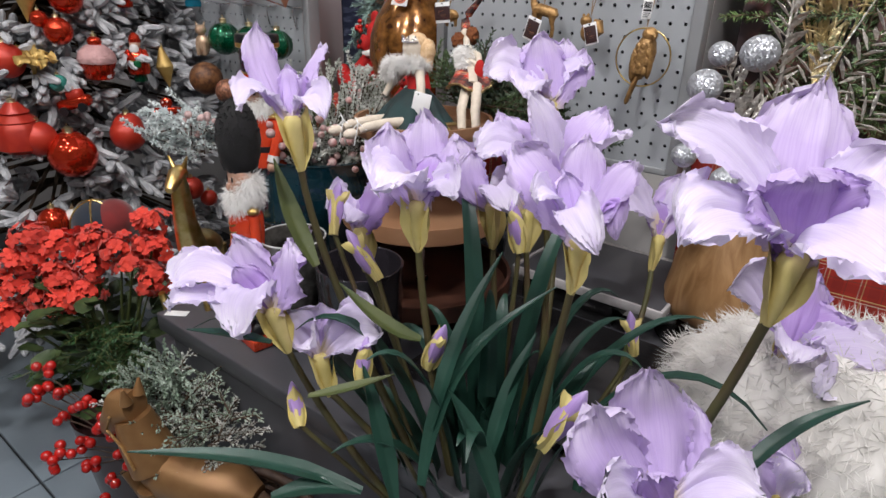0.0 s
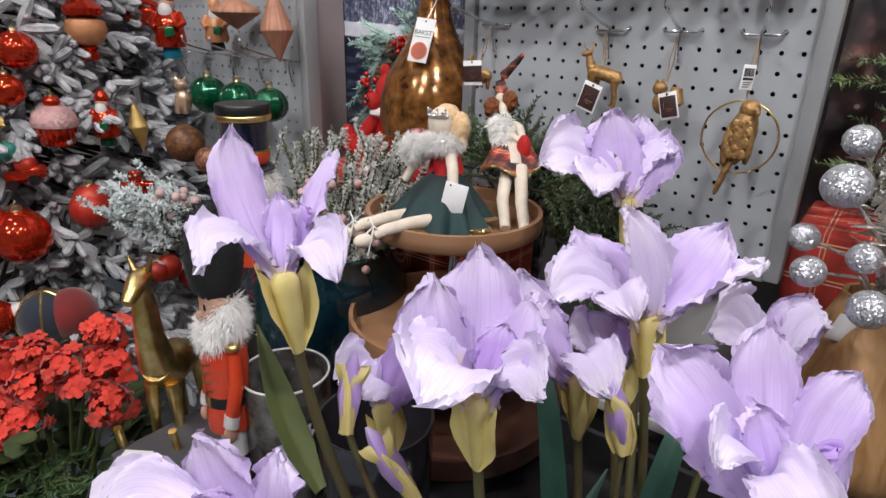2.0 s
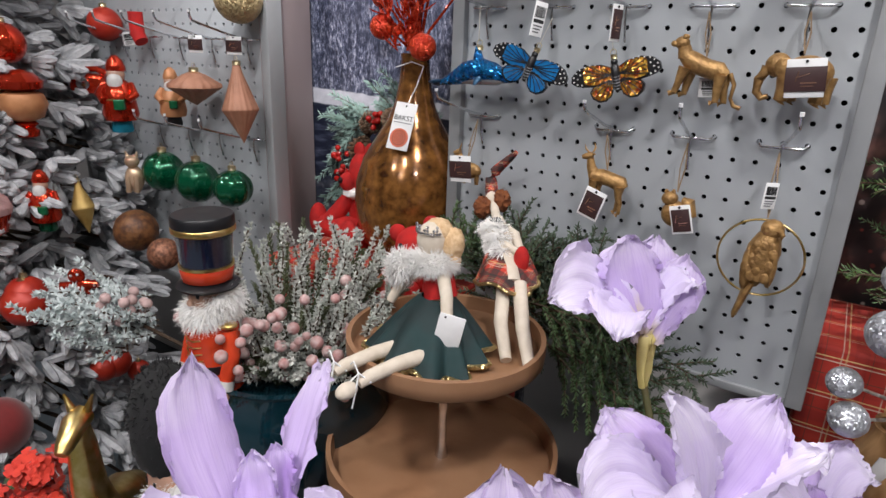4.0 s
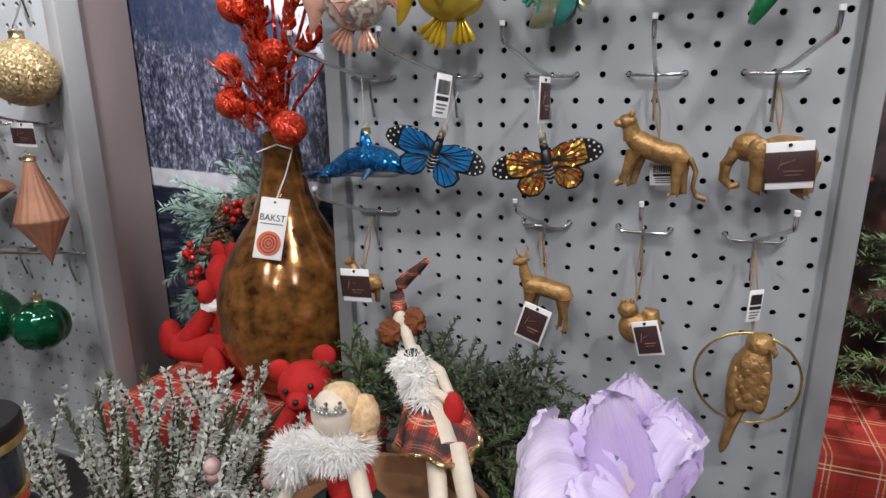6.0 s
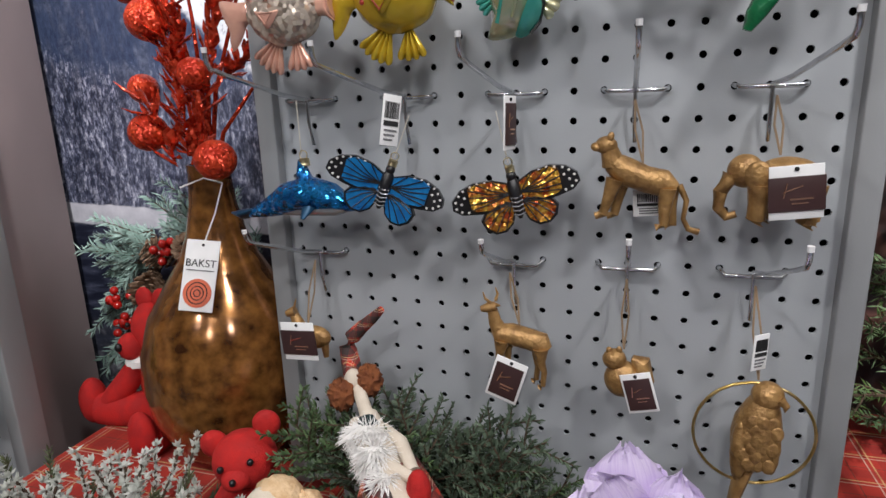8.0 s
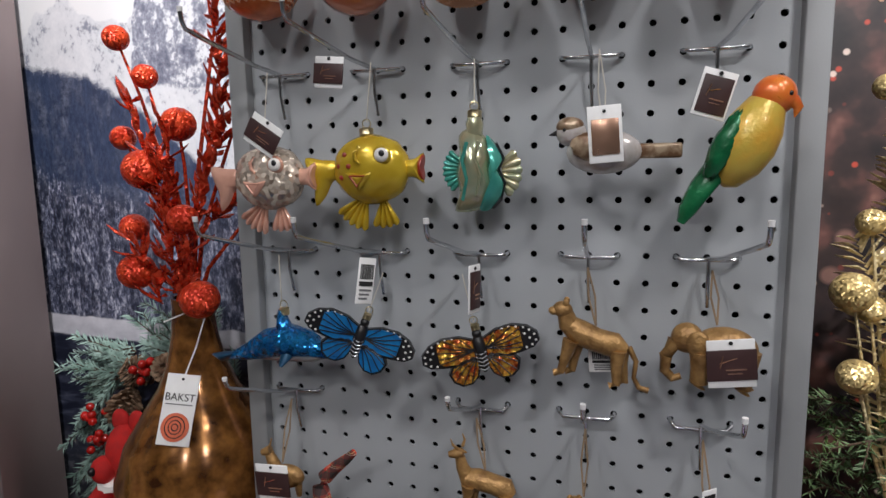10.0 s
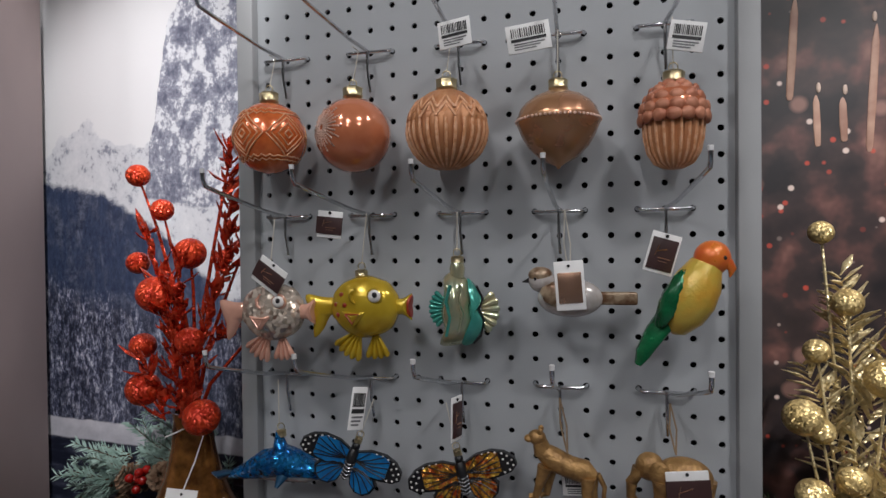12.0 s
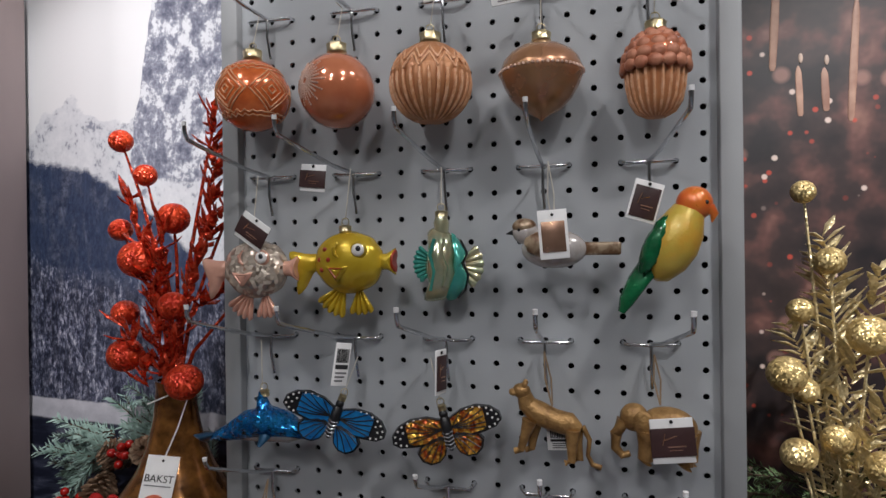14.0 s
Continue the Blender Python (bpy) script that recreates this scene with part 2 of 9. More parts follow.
def hole_sheet(x0, z0, cols, rows, pitch, r, depth, margin):
    """A drilled sheet in the plane y = 0, with a real bore behind each hole."""
    s = Shape()
    n = 16
    sq = []
    for k in range(n):
        a = 2 * math.pi * k / n + math.pi / 4
        c, d = math.cos(a), math.sin(a)
        m = max(abs(c), abs(d))
        sq.append((0.5 * pitch * c / m, 0.5 * pitch * d / m, r * c, r * d))
    for i in range(cols):
        for j in range(rows):
            x, z = x0 + i * pitch, z0 + j * pitch
            vs = [(x + a, 0, z + b) for a, b, _, _ in sq] + [(x + c, 0, z + d) for _, _, c, d in sq] + [(x + c, depth, z + d) for _, _, c, d in sq]
            fs = []
            for k in range(n):
                l = (k + 1) % n
                fs.append((k, l, n + l, n + k))
                fs.append((n + k, n + l, 2 * n + l, 2 * n + k))
            s.add(vs, fs)
    xa, xb = x0 - pitch / 2, x0 + (cols - 0.5) * pitch
    za, zb = z0 - pitch / 2, z0 + (rows - 0.5) * pitch
    m = margin
    for a, b, c, d in ((xa - m, xa, za, zb), (xb, xb + m, za, zb), (xa - m, xb + m, za - m, za)):
        s.add([(a, 0, c), (b, 0, c), (b, 0, d), (a, 0, d)], [(0, 1, 2, 3)])
    return s


PITCH = 0.025


def pegboard(name, at, cols, z0, rows, label):
    """at: the first column's place; a drilled sheet in a square-tube frame."""
    t = thing(name, at, label, "pegboard")
    w = (cols - 1) * PITCH
    za, zb = z0 - 0.018, z0 + (rows - 0.5) * PITCH
    part("drilled_sheet", hole_sheet(0, z0, cols, rows, PITCH, 0.0031, 0.003, 0.004), BOARD, t, smooth=False)
    # black sheet added behind, its colour standing in for shade in the bores
    part("backing", box((w / 2, 0.022, (za + zb) / 2), (w + 0.05, 0.004, zb - za)), DARK, t, "near-black sheet added for the shade behind the drilled holes")
    for x in (-0.022, w + 0.022):
        part("side_rail", box((x, 0.005, (za + zb) / 2 - 0.002), (0.020, 0.034, zb - za + 0.004), 0.0015), RAIL, t)
    part("bottom_rail", box((w / 2, 0.008, za - 0.003), (w + 0.024, 0.026, 0.012), 0.0015), RAIL, t)
    return t


pegboard("pegboard", (-0.025, 0, 0), 20, 0.945, 46, "grey painted steel pegboard in a square frame, hung with ornaments")
pegboard("pegboard", (-1.055, -0.056, 0), 26, 0.841, 50, "grey painted pegboard standing behind the frosted tree")


def side_post():
    a, b = Vector((-0.408, -0.052)), Vector((-0.556, 0.186))
    d = (b - a).normalized()
    n = Vector((d.y, -d.x)) * -0.02
    s = Shape()
    vs = []
    for z in (0.0, 2.4):
        for p in (a, b, b + n, a + n):
            vs.append((p.x, p.y, z))
    s.add(vs, [(0, 1, 5, 4), (1, 2, 6, 5), (2, 3, 7, 6), (3, 0, 4, 7), (4, 5, 6, 7), (3, 2, 1, 0)])
    solid("side_panel", s, MAUVE, "mauve-brown painted upright panel beside the pegboard", "panel", smooth=False)


side_post()


def mural_paint():
    m = bpy.data.materials.new("mountain_print")
    m.use_nodes = True
    nt = m.node_tree
    p = nt.nodes["Principled BSDF"]
    p.inputs["Roughness"].default_value = 0.45
    L = nt.links.new
    tc = node(nt, "ShaderNodeTexCoord")
    sx = node(nt, "ShaderNodeSeparateXYZ")
    L(tc.outputs["Object"], sx.inputs[0])

    def noise_of(scale, detail=5, squash=(1, 1, 1), rough=0.6):
        mp = node(nt, "ShaderNodeMapping")
        mp.inputs["Scale"].default_value = squash
        L(tc.outputs["Object"], mp.inputs[0])
        n = node(nt, "ShaderNodeTexNoise")
        n.inputs["Scale"].default_value, n.inputs["Detail"].default_value, n.inputs["Roughness"].default_value = scale, detail, rough
        L(mp.outputs[0], n.inputs["Vector"])
        return n.outputs["Fac"]

    def math2(op, a, b, clamp=False):
        n = node(nt, "ShaderNodeMath", op=op)
        n.use_clamp = clamp
        for i, v in enumerate((a, b)):
            if isinstance(v, (int, float)):
                n.inputs[i].default_value = v
            else:
                L(v, n.inputs[i])
        return n.outputs[0]

    def ramp(fac, stops):
        n = node(nt, "ShaderNodeValToRGB")
        e = n.color_ramp.elements
        e[0].position, e[0].color = stops[0][0], rgb(stops[0][1])
        e[1].position, e[1].color = stops[-1][0], rgb(stops[-1][1])
        for q, c in stops[1:-1]:
            e.new(q).color = rgb(c)
        L(fac, n.inputs[0])
        return n.outputs[0]

    def blend(fac, a, b):
        n = node(nt, "ShaderNodeMix")
        n.data_type = "RGBA"
        L(fac, n.inputs[0])
        L(a, n.inputs[6])
        L(b, n.inputs[7])
        return n.outputs[2]

    x, z = sx.outputs[0], sx.outputs[2]
    u = math2("MULTIPLY_ADD", x, 1 / 0.6)
    u.node.inputs[2].default_value = 0.62 / 0.6      # x from -0.62 to -0.02

    def height(stops):                                 # skyline over u, in metres above 1.2, of 1 m
        return ramp(u, [(q, (h, h, h)) for q, h in stops])

    def below(h, rough_amount, soft, nz):
        n = math2("MULTIPLY_ADD", nz, rough_amount)
        n.node.inputs[2].default_value = -rough_amount / 2
        top = math2("ADD", math2("ADD", h, 1.2), n)
        d = math2("SUBTRACT", top, z)
        return math2("MULTIPLY", d, 1 / soft, True)

    fine = noise_of(70, 8, (1, 1, 1), 0.7)
    mid = noise_of(22, 6)
    trees = noise_of(105, 10, (1.6, 1, 0.75), 0.82)
    stand = noise_of(26, 4, (2.2, 1, 0.7))
    sky = ramp(z, [(0.0, (0.60, 0.60, 0.63)), (1.0, (0.70, 0.70, 0.72))])
    rockn = noise_of(34, 13, (1.25, 1, 1), 0.76)
    rock = ramp(rockn, [(0.38, (0.09, 0.095, 0.14)), (0.47, (0.20, 0.21, 0.27)), (0.525, (0.33, 0.34, 0.40)), (0.555, (0.64, 0.65, 0.69))])
    snow = ramp(rockn, [(0.40, (0.22, 0.23, 0.29)), (0.46, (0.56, 0.57, 0.61)), (0.7, (0.68, 0.68, 0.71))])
    hill = ramp(trees, [(0.4, (0.018, 0.028, 0.065)), (0.62, (0.05, 0.07, 0.13)), (0.8, (0.13, 0.15, 0.22))])
    wood = ramp(trees, [(0.42, (0.014, 0.018, 0.040)), (0.50, (0.085, 0.095, 0.15)), (0.56, (0.25, 0.26, 0.34)), (0.62, (0.52, 0.53, 0.60))])
    wood = blend(ramp(stand, [(0.40, (0, 0, 0)), (0.62, (0.85, 0.85, 0.85))]), wood, ramp(trees, [(0.45, (0.008, 0.011, 0.024)), (0.62, (0.045, 0.05, 0.085))]))
    hill = blend(ramp(stand, [(0.45, (0, 0, 0)), (0.60, (0.8, 0.8, 0.8))]), hill, ramp(fine, [(0.4, (0.020, 0.028, 0.060)), (0.7, (0.16, 0.18, 0.25))]))
    shore = ramp(mid, [(0.3, (0.34, 0.34, 0.39)), (0.7, (0.55, 0.55, 0.60))])
    water = ramp(noise_of(40, 5, (0.5, 1, 2.5)), [(0.45, (0.008, 0.010, 0.022)), (0.6, (0.03, 0.035, 0.06)), (0.75, (0.12, 0.125, 0.17))])
    stones = ramp(noise_of(35, 3), [(0.45, (0.02, 0.022, 0.03)), (0.56, (0.10, 0.10, 0.115)), (0.66, (0.27, 0.27, 0.30))])
    c = blend(below(height([(0.0, 0.47), (0.1, 0.52), (0.2, 0.55), (0.3, 0.5), (0.6, 0.5), (1.0, 0.5)]), 0.07, 0.005, mid), sky, snow)
    c = blend(below(height([(0.0, 0.0), (0.35, 0.20), (0.4, 0.48), (0.47, 0.70), (0.55, 0.78), (0.66, 0.97), (1.0, 0.97)]), 0.08, 0.004, mid), c, rock)
    c = blend(below(height([(0.0, 0.43), (0.15, 0.46), (0.35, 0.42), (0.6, 0.40), (1.0, 0.41)]), 0.03, 0.004, mid), c, snow)
    c = blend(below(height([(0.0, 0.46), (0.25, 0.43), (0.45, 0.36), (0.6, 0.28), (0.75, 0.20), (1.0, 0.12)]), 0.035, 0.012, fine), c, hill)
    c = blend(below(height([(0.0, 0.30), (0.2, 0.255), (0.5, 0.24), (1.0, 0.24)]), 0.14, 0.03, trees), c, wood)
    c = blend(below(height([(0.0, 0.045), (0.5, 0.035), (1.0, 0.03)]), 0.012, 0.003, mid), c, shore)
    c = blend(below(height([(0.0, 0.012), (0.5, 0.004), (1.0, 0.004)]), 0.012, 0.003, mid), c, water)
    lo = math2("SUBTRACT", 1.06, z)
    c = blend(math2("MULTIPLY", lo, 8.0, True), c, stones)
    L(c, p.inputs["Base Color"])
    return m


def tree_print_paint():
    m = bpy.data.materials.new("tree_print")
    m.use_nodes = True
    nt = m.node_tree
    p = nt.nodes["Principled BSDF"]
    p.inputs["Roughness"].default_value = 0.45
    L = nt.links.new
    tc = node(nt, "ShaderNodeTexCoord")

    def ramp(fac, stops):
        n = node(nt, "ShaderNodeValToRGB")
        e = n.color_ramp.elements
        e[0].position, e[0].color = stops[0][0], rgb(stops[0][1])
        e[1].position, e[1].color = stops[-1][0], rgb(stops[-1][1])
        for q, c in stops[1:-1]:
            e.new(q).color = rgb(c)
        L(fac, n.inputs[0])
        return n.outputs[0]

    n = node(nt, "ShaderNodeTexNoise")
    n.inputs["Scale"].default_value, n.inputs["Detail"].default_value = 16, 3
    L(tc.outputs["Object"], n.inputs["Vector"])
    base = ramp(n.outputs["Fac"], [(0.36, (0.010, 0.008, 0.010)), (0.52, (0.035, 0.022, 0.022)), (0.62, (0.10, 0.045, 0.04)), (0.75, (0.26, 0.13, 0.10))])
    out = base
    for sc, lim, colour in ((14, 0.20, (0.30, 0.16, 0.13)), (38, 0.17, (0.55, 0.07, 0.04)), (27, 0.13, (0.85, 0.68, 0.60))):
        v = node(nt, "ShaderNodeTexVoronoi")
        v.inputs["Scale"].default_value = sc
        L(tc.outputs["Object"], v.inputs["Vector"])
        f = ramp(v.outputs["Distance"], [(lim * 0.6, (1, 1, 1)), (lim, (0, 0, 0))])
        pick = ramp(v.outputs["Color"], [(0.68, (0, 0, 0)), (0.75, (0.7, 0.7, 0.7))])
        mu = node(nt, "ShaderNodeMath", op="MULTIPLY")
        L(f, mu.inputs[0])
        L(pick, mu.inputs[1])
        mx = node(nt, "ShaderNodeMix")
        mx.data_type = "RGBA"
        L(mu.outputs[0], mx.inputs[0])
        L(out, mx.inputs[6])
        mx.inputs[7].default_value = rgb(colour)
        out = mx.outputs[2]
    L(out, p.inputs["Base Color"])
    return m


def murals():
    solid("mural", box((-0.33, 0.228, 1.5), (0.66, 0.012, 2.0), 0.001), mural_paint(),
          "large printed winter landscape with snowy peak, forest and lake", "wall print", smooth=False)
    t = thing("mural", (0.86, 0.318, 0), "large dark printed picture of a candle-lit festive tree", "wall print")
    part("sheet", box((0, 0, 1.5), (0.8, 0.012, 2.0), 0.001), tree_print_paint(), t, smooth=False)
    cream = mat("printed_cream", (0.42, 0.26, 0.19), 0.5, col2=(0.28, 0.15, 0.11), scale=30)
    flame = mat("printed_flame", (0.58, 0.44, 0.36), 0.5)
    pane = mat("printed_window", (0.52, 0.40, 0.36), 0.5, col2=(0.36, 0.26, 0.24), scale=5, mix=1.2)
    for x, z, h, w in ((-0.262, 1.80, 0.14, 0.011), (-0.232, 1.70, 0.07, 0.009), (-0.2, 1.70, 0.06, 0.010), (-0.165, 1.74, 0.17, 0.010)):
        part("candle_print", lathe([(w * 0.22, -h / 2), (w * 0.40, -h * 0.46), (w * 0.50, -h * 0.1), (w * 0.44, h * 0.36), (w * 0.2, h * 0.47), (w * 0.05, h / 2)], 14).move(Matrix.Translation((x, -0.0066, z)) @ Matrix.Rotation(radians(3 if z > 1.72 else -2), 4, "Y") @ Matrix.Diagonal((1.0, 0.15, 1.0, 1.0))), cream, t)
        part("flame_print", ball((x + 0.002, -0.0066, z + h / 2 + 0.010), (0.0030, 0.0012, 0.007), 12, 8), flame, t)
    for x, z, w, h in ((0.02, 1.83, 0.26, 0.20), (0.02, 1.66, 0.26, 0.12)):
        part("window_print", box((x, -0.0068, z), (w, 0.0008, h)), pane, t)


murals()


def tables():
    t = thing("display_table", (0.36, -0.325, 0), "low charcoal-grey display table with a sticker on its corner", "table")
    part("tabletop", box((0.02, 0, 0.628), (1.24, 0.57, 0.036), 0.003), GREYTOP, t)
    part("front_panel", box((0.02, -0.265, 0.41), (1.18, 0.02, 0.40), 0.002), GREYTOP, t)
    for x in (-0.575, 0.615):
        part("side_panel", box((x, 0, 0.31), (0.03, 0.5, 0.60), 0.002), GREYTOP, t)
    part("sticker", box((-0.567, -0.262, 0.6468), (0.042, 0.018, 0.0012), 0.0004, 0.6), CARD, t, "torn white paper sticker")
    plaid = plaid_paint(0.72)
    for nm, c, sz in (("left", (-0.190, 0.04, 0.805), (0.38, 0.304, 0.324)), ("right", (0.69, 0.196, 0.810), (0.43, 0.21, 0.33))):
        g = thing("gift_riser", (c[0], c[1], 0.646), "display riser wrapped in red tartan cloth with white and gold lines", "display box", group="tartan risers")
        part("wrapped_box", box((0, 0, sz[2] / 2), sz, 0.006), plaid, g)
    board = thing("display_board", (0.50, -0.295, 0.646), "glossy black display board lying on the table", "display stand")
    part("board", box((0, 0, 0.007), (0.52, 0.33, 0.014), 0.002), BLACKWOOD, board)
    step = thing("display_step", (0.385, -0.01, 0.646), "charcoal stepped riser with pale edges on the table", "display stand")
    part("step_top", box((0, 0, 0.066), (0.284, 0.224, 0.012), 0.002), GREYTOP, step)
    part("step_body", box((-0.04, 0, 0.030), (0.19, 0.19, 0.060), 0.002), BLACKWOOD, step)
    for y in (-0.115, 0.115):
        part("edge_strip", box((0, y, 0.066), (0.298, 0.006, 0.017), 0.001), PALEEDGE, step, "pale edge strip")
    for x in (-0.146, 0.146):
        part("edge_strip", box((x, 0, 0.066), (0.006, 0.223, 0.017), 0.001), PALEEDGE, step, "pale edge strip")


def plaid_paint(k=1.0, deep=False):
    m = bpy.data.materials.new("red_tartan")
    m.use_nodes = True
    nt = m.node_tree
    p = nt.nodes["Principled BSDF"]
    p.inputs["Roughness"].default_value = 0.8
    L = nt.links.new
    tc = node(nt, "ShaderNodeTexCoord")
    sx = node(nt, "ShaderNodeSeparateXYZ")
    L(tc.outputs["Object"], sx.inputs[0])
    last = None
    base = (0.50, 0.035, 0.018)
    for axis in (0, 1, 2):
        for period, width, shift, colour in [(k * a, b, k * c, d) for a, b, c, d in ((0.075, 0.45 if deep else 0.30, 0.0, (0.010, 0.022, 0.022) if deep else (0.20, 0.015, 0.012)), (0.075, 0.035, 0.012, (0.72, 0.55, 0.25)), (0.075, 0.03, 0.020, (0.72, 0.62, 0.50)), (0.075, 0.02, 0.047, (0.02, 0.05, 0.03)))]:
            a = node(nt, "ShaderNodeMath", op="ADD")
            L(sx.outputs[axis], a.inputs[0])
            a.inputs[1].default_value = shift + 10 * period
            w = node(nt, "ShaderNodeMath", op="MODULO")
            L(a.outputs[0], w.inputs[0])
            w.inputs[1].default_value = period
            l = node(nt, "ShaderNodeMath", op="LESS_THAN")
            L(w.outputs[0], l.inputs[0])
            l.inputs[1].default_value = period * width
            h = node(nt, "ShaderNodeMath", op="MULTIPLY")
            L(l.outputs[0], h.inputs[0])
            h.inputs[1].default_value = (0.62 if deep else 0.38) if width > 0.1 else (0.45 if deep else 0.75)
            mx = node(nt, "ShaderNodeMix")
            mx.data_type = "RGBA"
            L(h.outputs[0], mx.inputs[0])
            if last:
                L(last, mx.inputs[6])
            else:
                mx.inputs[6].default_value = rgb(base)
            mx.inputs[7].default_value = rgb(colour)
            last = mx.outputs[2]
    L(last, p.inputs["Base Color"])
    wv = node(nt, "ShaderNodeTexNoise")
    wv.inputs["Scale"].default_value = 900
    L(tc.outputs["Object"], wv.inputs["Vector"])
    b = node(nt, "ShaderNodeBump")
    b.inputs["Strength"].default_value, b.inputs["Distance"].default_value = 0.3, 0.001
    L(wv.outputs["Fac"], b.inputs["Height"])
    L(b.outputs[0], p.inputs["Normal"])
    return m


tables()


# ---- artificial irises ----
def petal_paint(name, throat, body, edge, vein):
    m = bpy.data.materials.new(name)
    m.use_nodes = True
    nt = m.node_tree
    p = nt.nodes["Principled BSDF"]
    L = nt.links.new
    uv = node(nt, "ShaderNodeUVMap")
    sx = node(nt, "ShaderNodeSeparateXYZ")
    L(uv.outputs[0], sx.inputs[0])
    r = node(nt, "ShaderNodeValToRGB")
    e = r.color_ramp.elements
    e[0].position, e[0].color = 0.02, rgb(throat)
    e[1].position, e[1].color = 1.0, rgb(edge)
    e.new(0.22).color = rgb(body)
    e.new(0.7).color = rgb(body)
    tc = node(nt, "ShaderNodeTexCoord")
    n = node(nt, "ShaderNodeTexNoise")
    n.inputs["Scale"].default_value = 35
    L(tc.outputs["Object"], n.inputs["Vector"])
    a = node(nt, "ShaderNodeMath", op="MULTIPLY_ADD")
    L(n.outputs["Fac"], a.inputs[0])
    a.inputs[1].default_value = 0.35
    L(sx.outputs[1], a.inputs[2])
    s = node(nt, "ShaderNodeMath", op="SUBTRACT")
    L(a.outputs[0], s.inputs[0])
    s.inputs[1].default_value = 0.17
    L(s.outputs[0], r.inputs[0])
    mp = node(nt, "ShaderNodeMapping")
    mp.inputs["Scale"].default_value = (26, 1.5, 1)
    L(uv.outputs[0], mp.inputs[0])
    vn = node(nt, "ShaderNodeTexNoise")
    vn.inputs["Scale"].default_value, vn.inputs["Detail"].default_value = 2.0, 4
    L(mp.outputs[0], vn.inputs["Vector"])
    vr = node(nt, "ShaderNodeMapRange", i1=0.42, i2=0.68)
    L(vn.outputs["Fac"], vr.inputs[0])
    vm = node(nt, "ShaderNodeMath", op="MULTIPLY", i1=0.45)
    L(vr.outputs[0], vm.inputs[0])
    mx = node(nt, "ShaderNodeMix")
    mx.data_type = "RGBA"
    L(vm.outputs[0], mx.inputs[0])
    L(r.outputs[0], mx.inputs[6])
    mx.inputs[7].default_value = rgb(vein)
    hs = node(nt, "ShaderNodeHueSaturation")
    oi = node(nt, "ShaderNodeObjectInfo")
    mr = node(nt, "ShaderNodeMapRange", i3=0.9, i4=1.12)
    L(oi.outputs["Random"], mr.inputs[0])
    L(mr.outputs[0], hs.inputs["Value"])
    L(mx.outputs[2], hs.inputs["Color"])
    L(hs.outputs[0], p.inputs["Base Color"])
    p.inputs["Roughness"].default_value = 0.62
    p.inputs["Sheen Weight"].default_value = 0.25
    b = node(nt, "ShaderNodeBump")
    b.inputs["Strength"].default_value, b.inputs["Distance"].default_value = 0.35, 0.001
    L(vn.outputs["Fac"], b.inputs["Height"])
    L(b.outputs[0], p.inputs["Normal"])
    tr = node(nt, "ShaderNodeBsdfTranslucent")
    L(hs.outputs[0], tr.inputs[0])
    ms = node(nt, "ShaderNodeMixShader", i0=0.28)
    L(p.outputs[0], ms.inputs[1])
    L(tr.outputs[0], ms.inputs[2])
    L(ms.outputs[0], nt.nodes["Material Output"].inputs[0])
    return m


LILAC = petal_paint("lilac_cloth", (0.72, 0.63, 0.58), (0.62, 0.48, 0.81), (0.80, 0.71, 0.91), (0.49, 0.34, 0.72))
LILACFALL = petal_paint("pale_lilac_cloth", (0.70, 0.57, 0.22), (0.75, 0.66, 0.89), (0.87, 0.82, 0.94), (0.62, 0.50, 0.82))
DEEPLILAC = petal_paint("deep_lilac_cloth", (0.46, 0.30, 0.62), (0.50, 0.33, 0.72), (0.68, 0.56, 0.84), (0.38, 0.21, 0.62))
SPATHE = mat("yellow_green_sheath", (0.70, 0.58, 0.25), 0.6, col2=(0.56, 0.47, 0.15), scale=40, mix=1.2, bump=0.15, bscale=300)
STEM = mat("green_brown_stem", (0.075, 0.085, 0.028), 0.5, col2=(0.085, 0.05, 0.025), scale=25, mix=1.2, bump=0.15)
LEAF = mat("blue_green_strap_leaf", (0.020, 0.066, 0.046), 0.36, col2=(0.010, 0.034, 0.024), scale=30, mix=1.3, bump=0.2, bscale=200)
LEAF2 = mat("olive_leaf", (0.085, 0.10, 0.028), 0.5, col2=(0.045, 0.065, 0.02), scale=30, mix=1.3, bump=0.2, bscale=200)


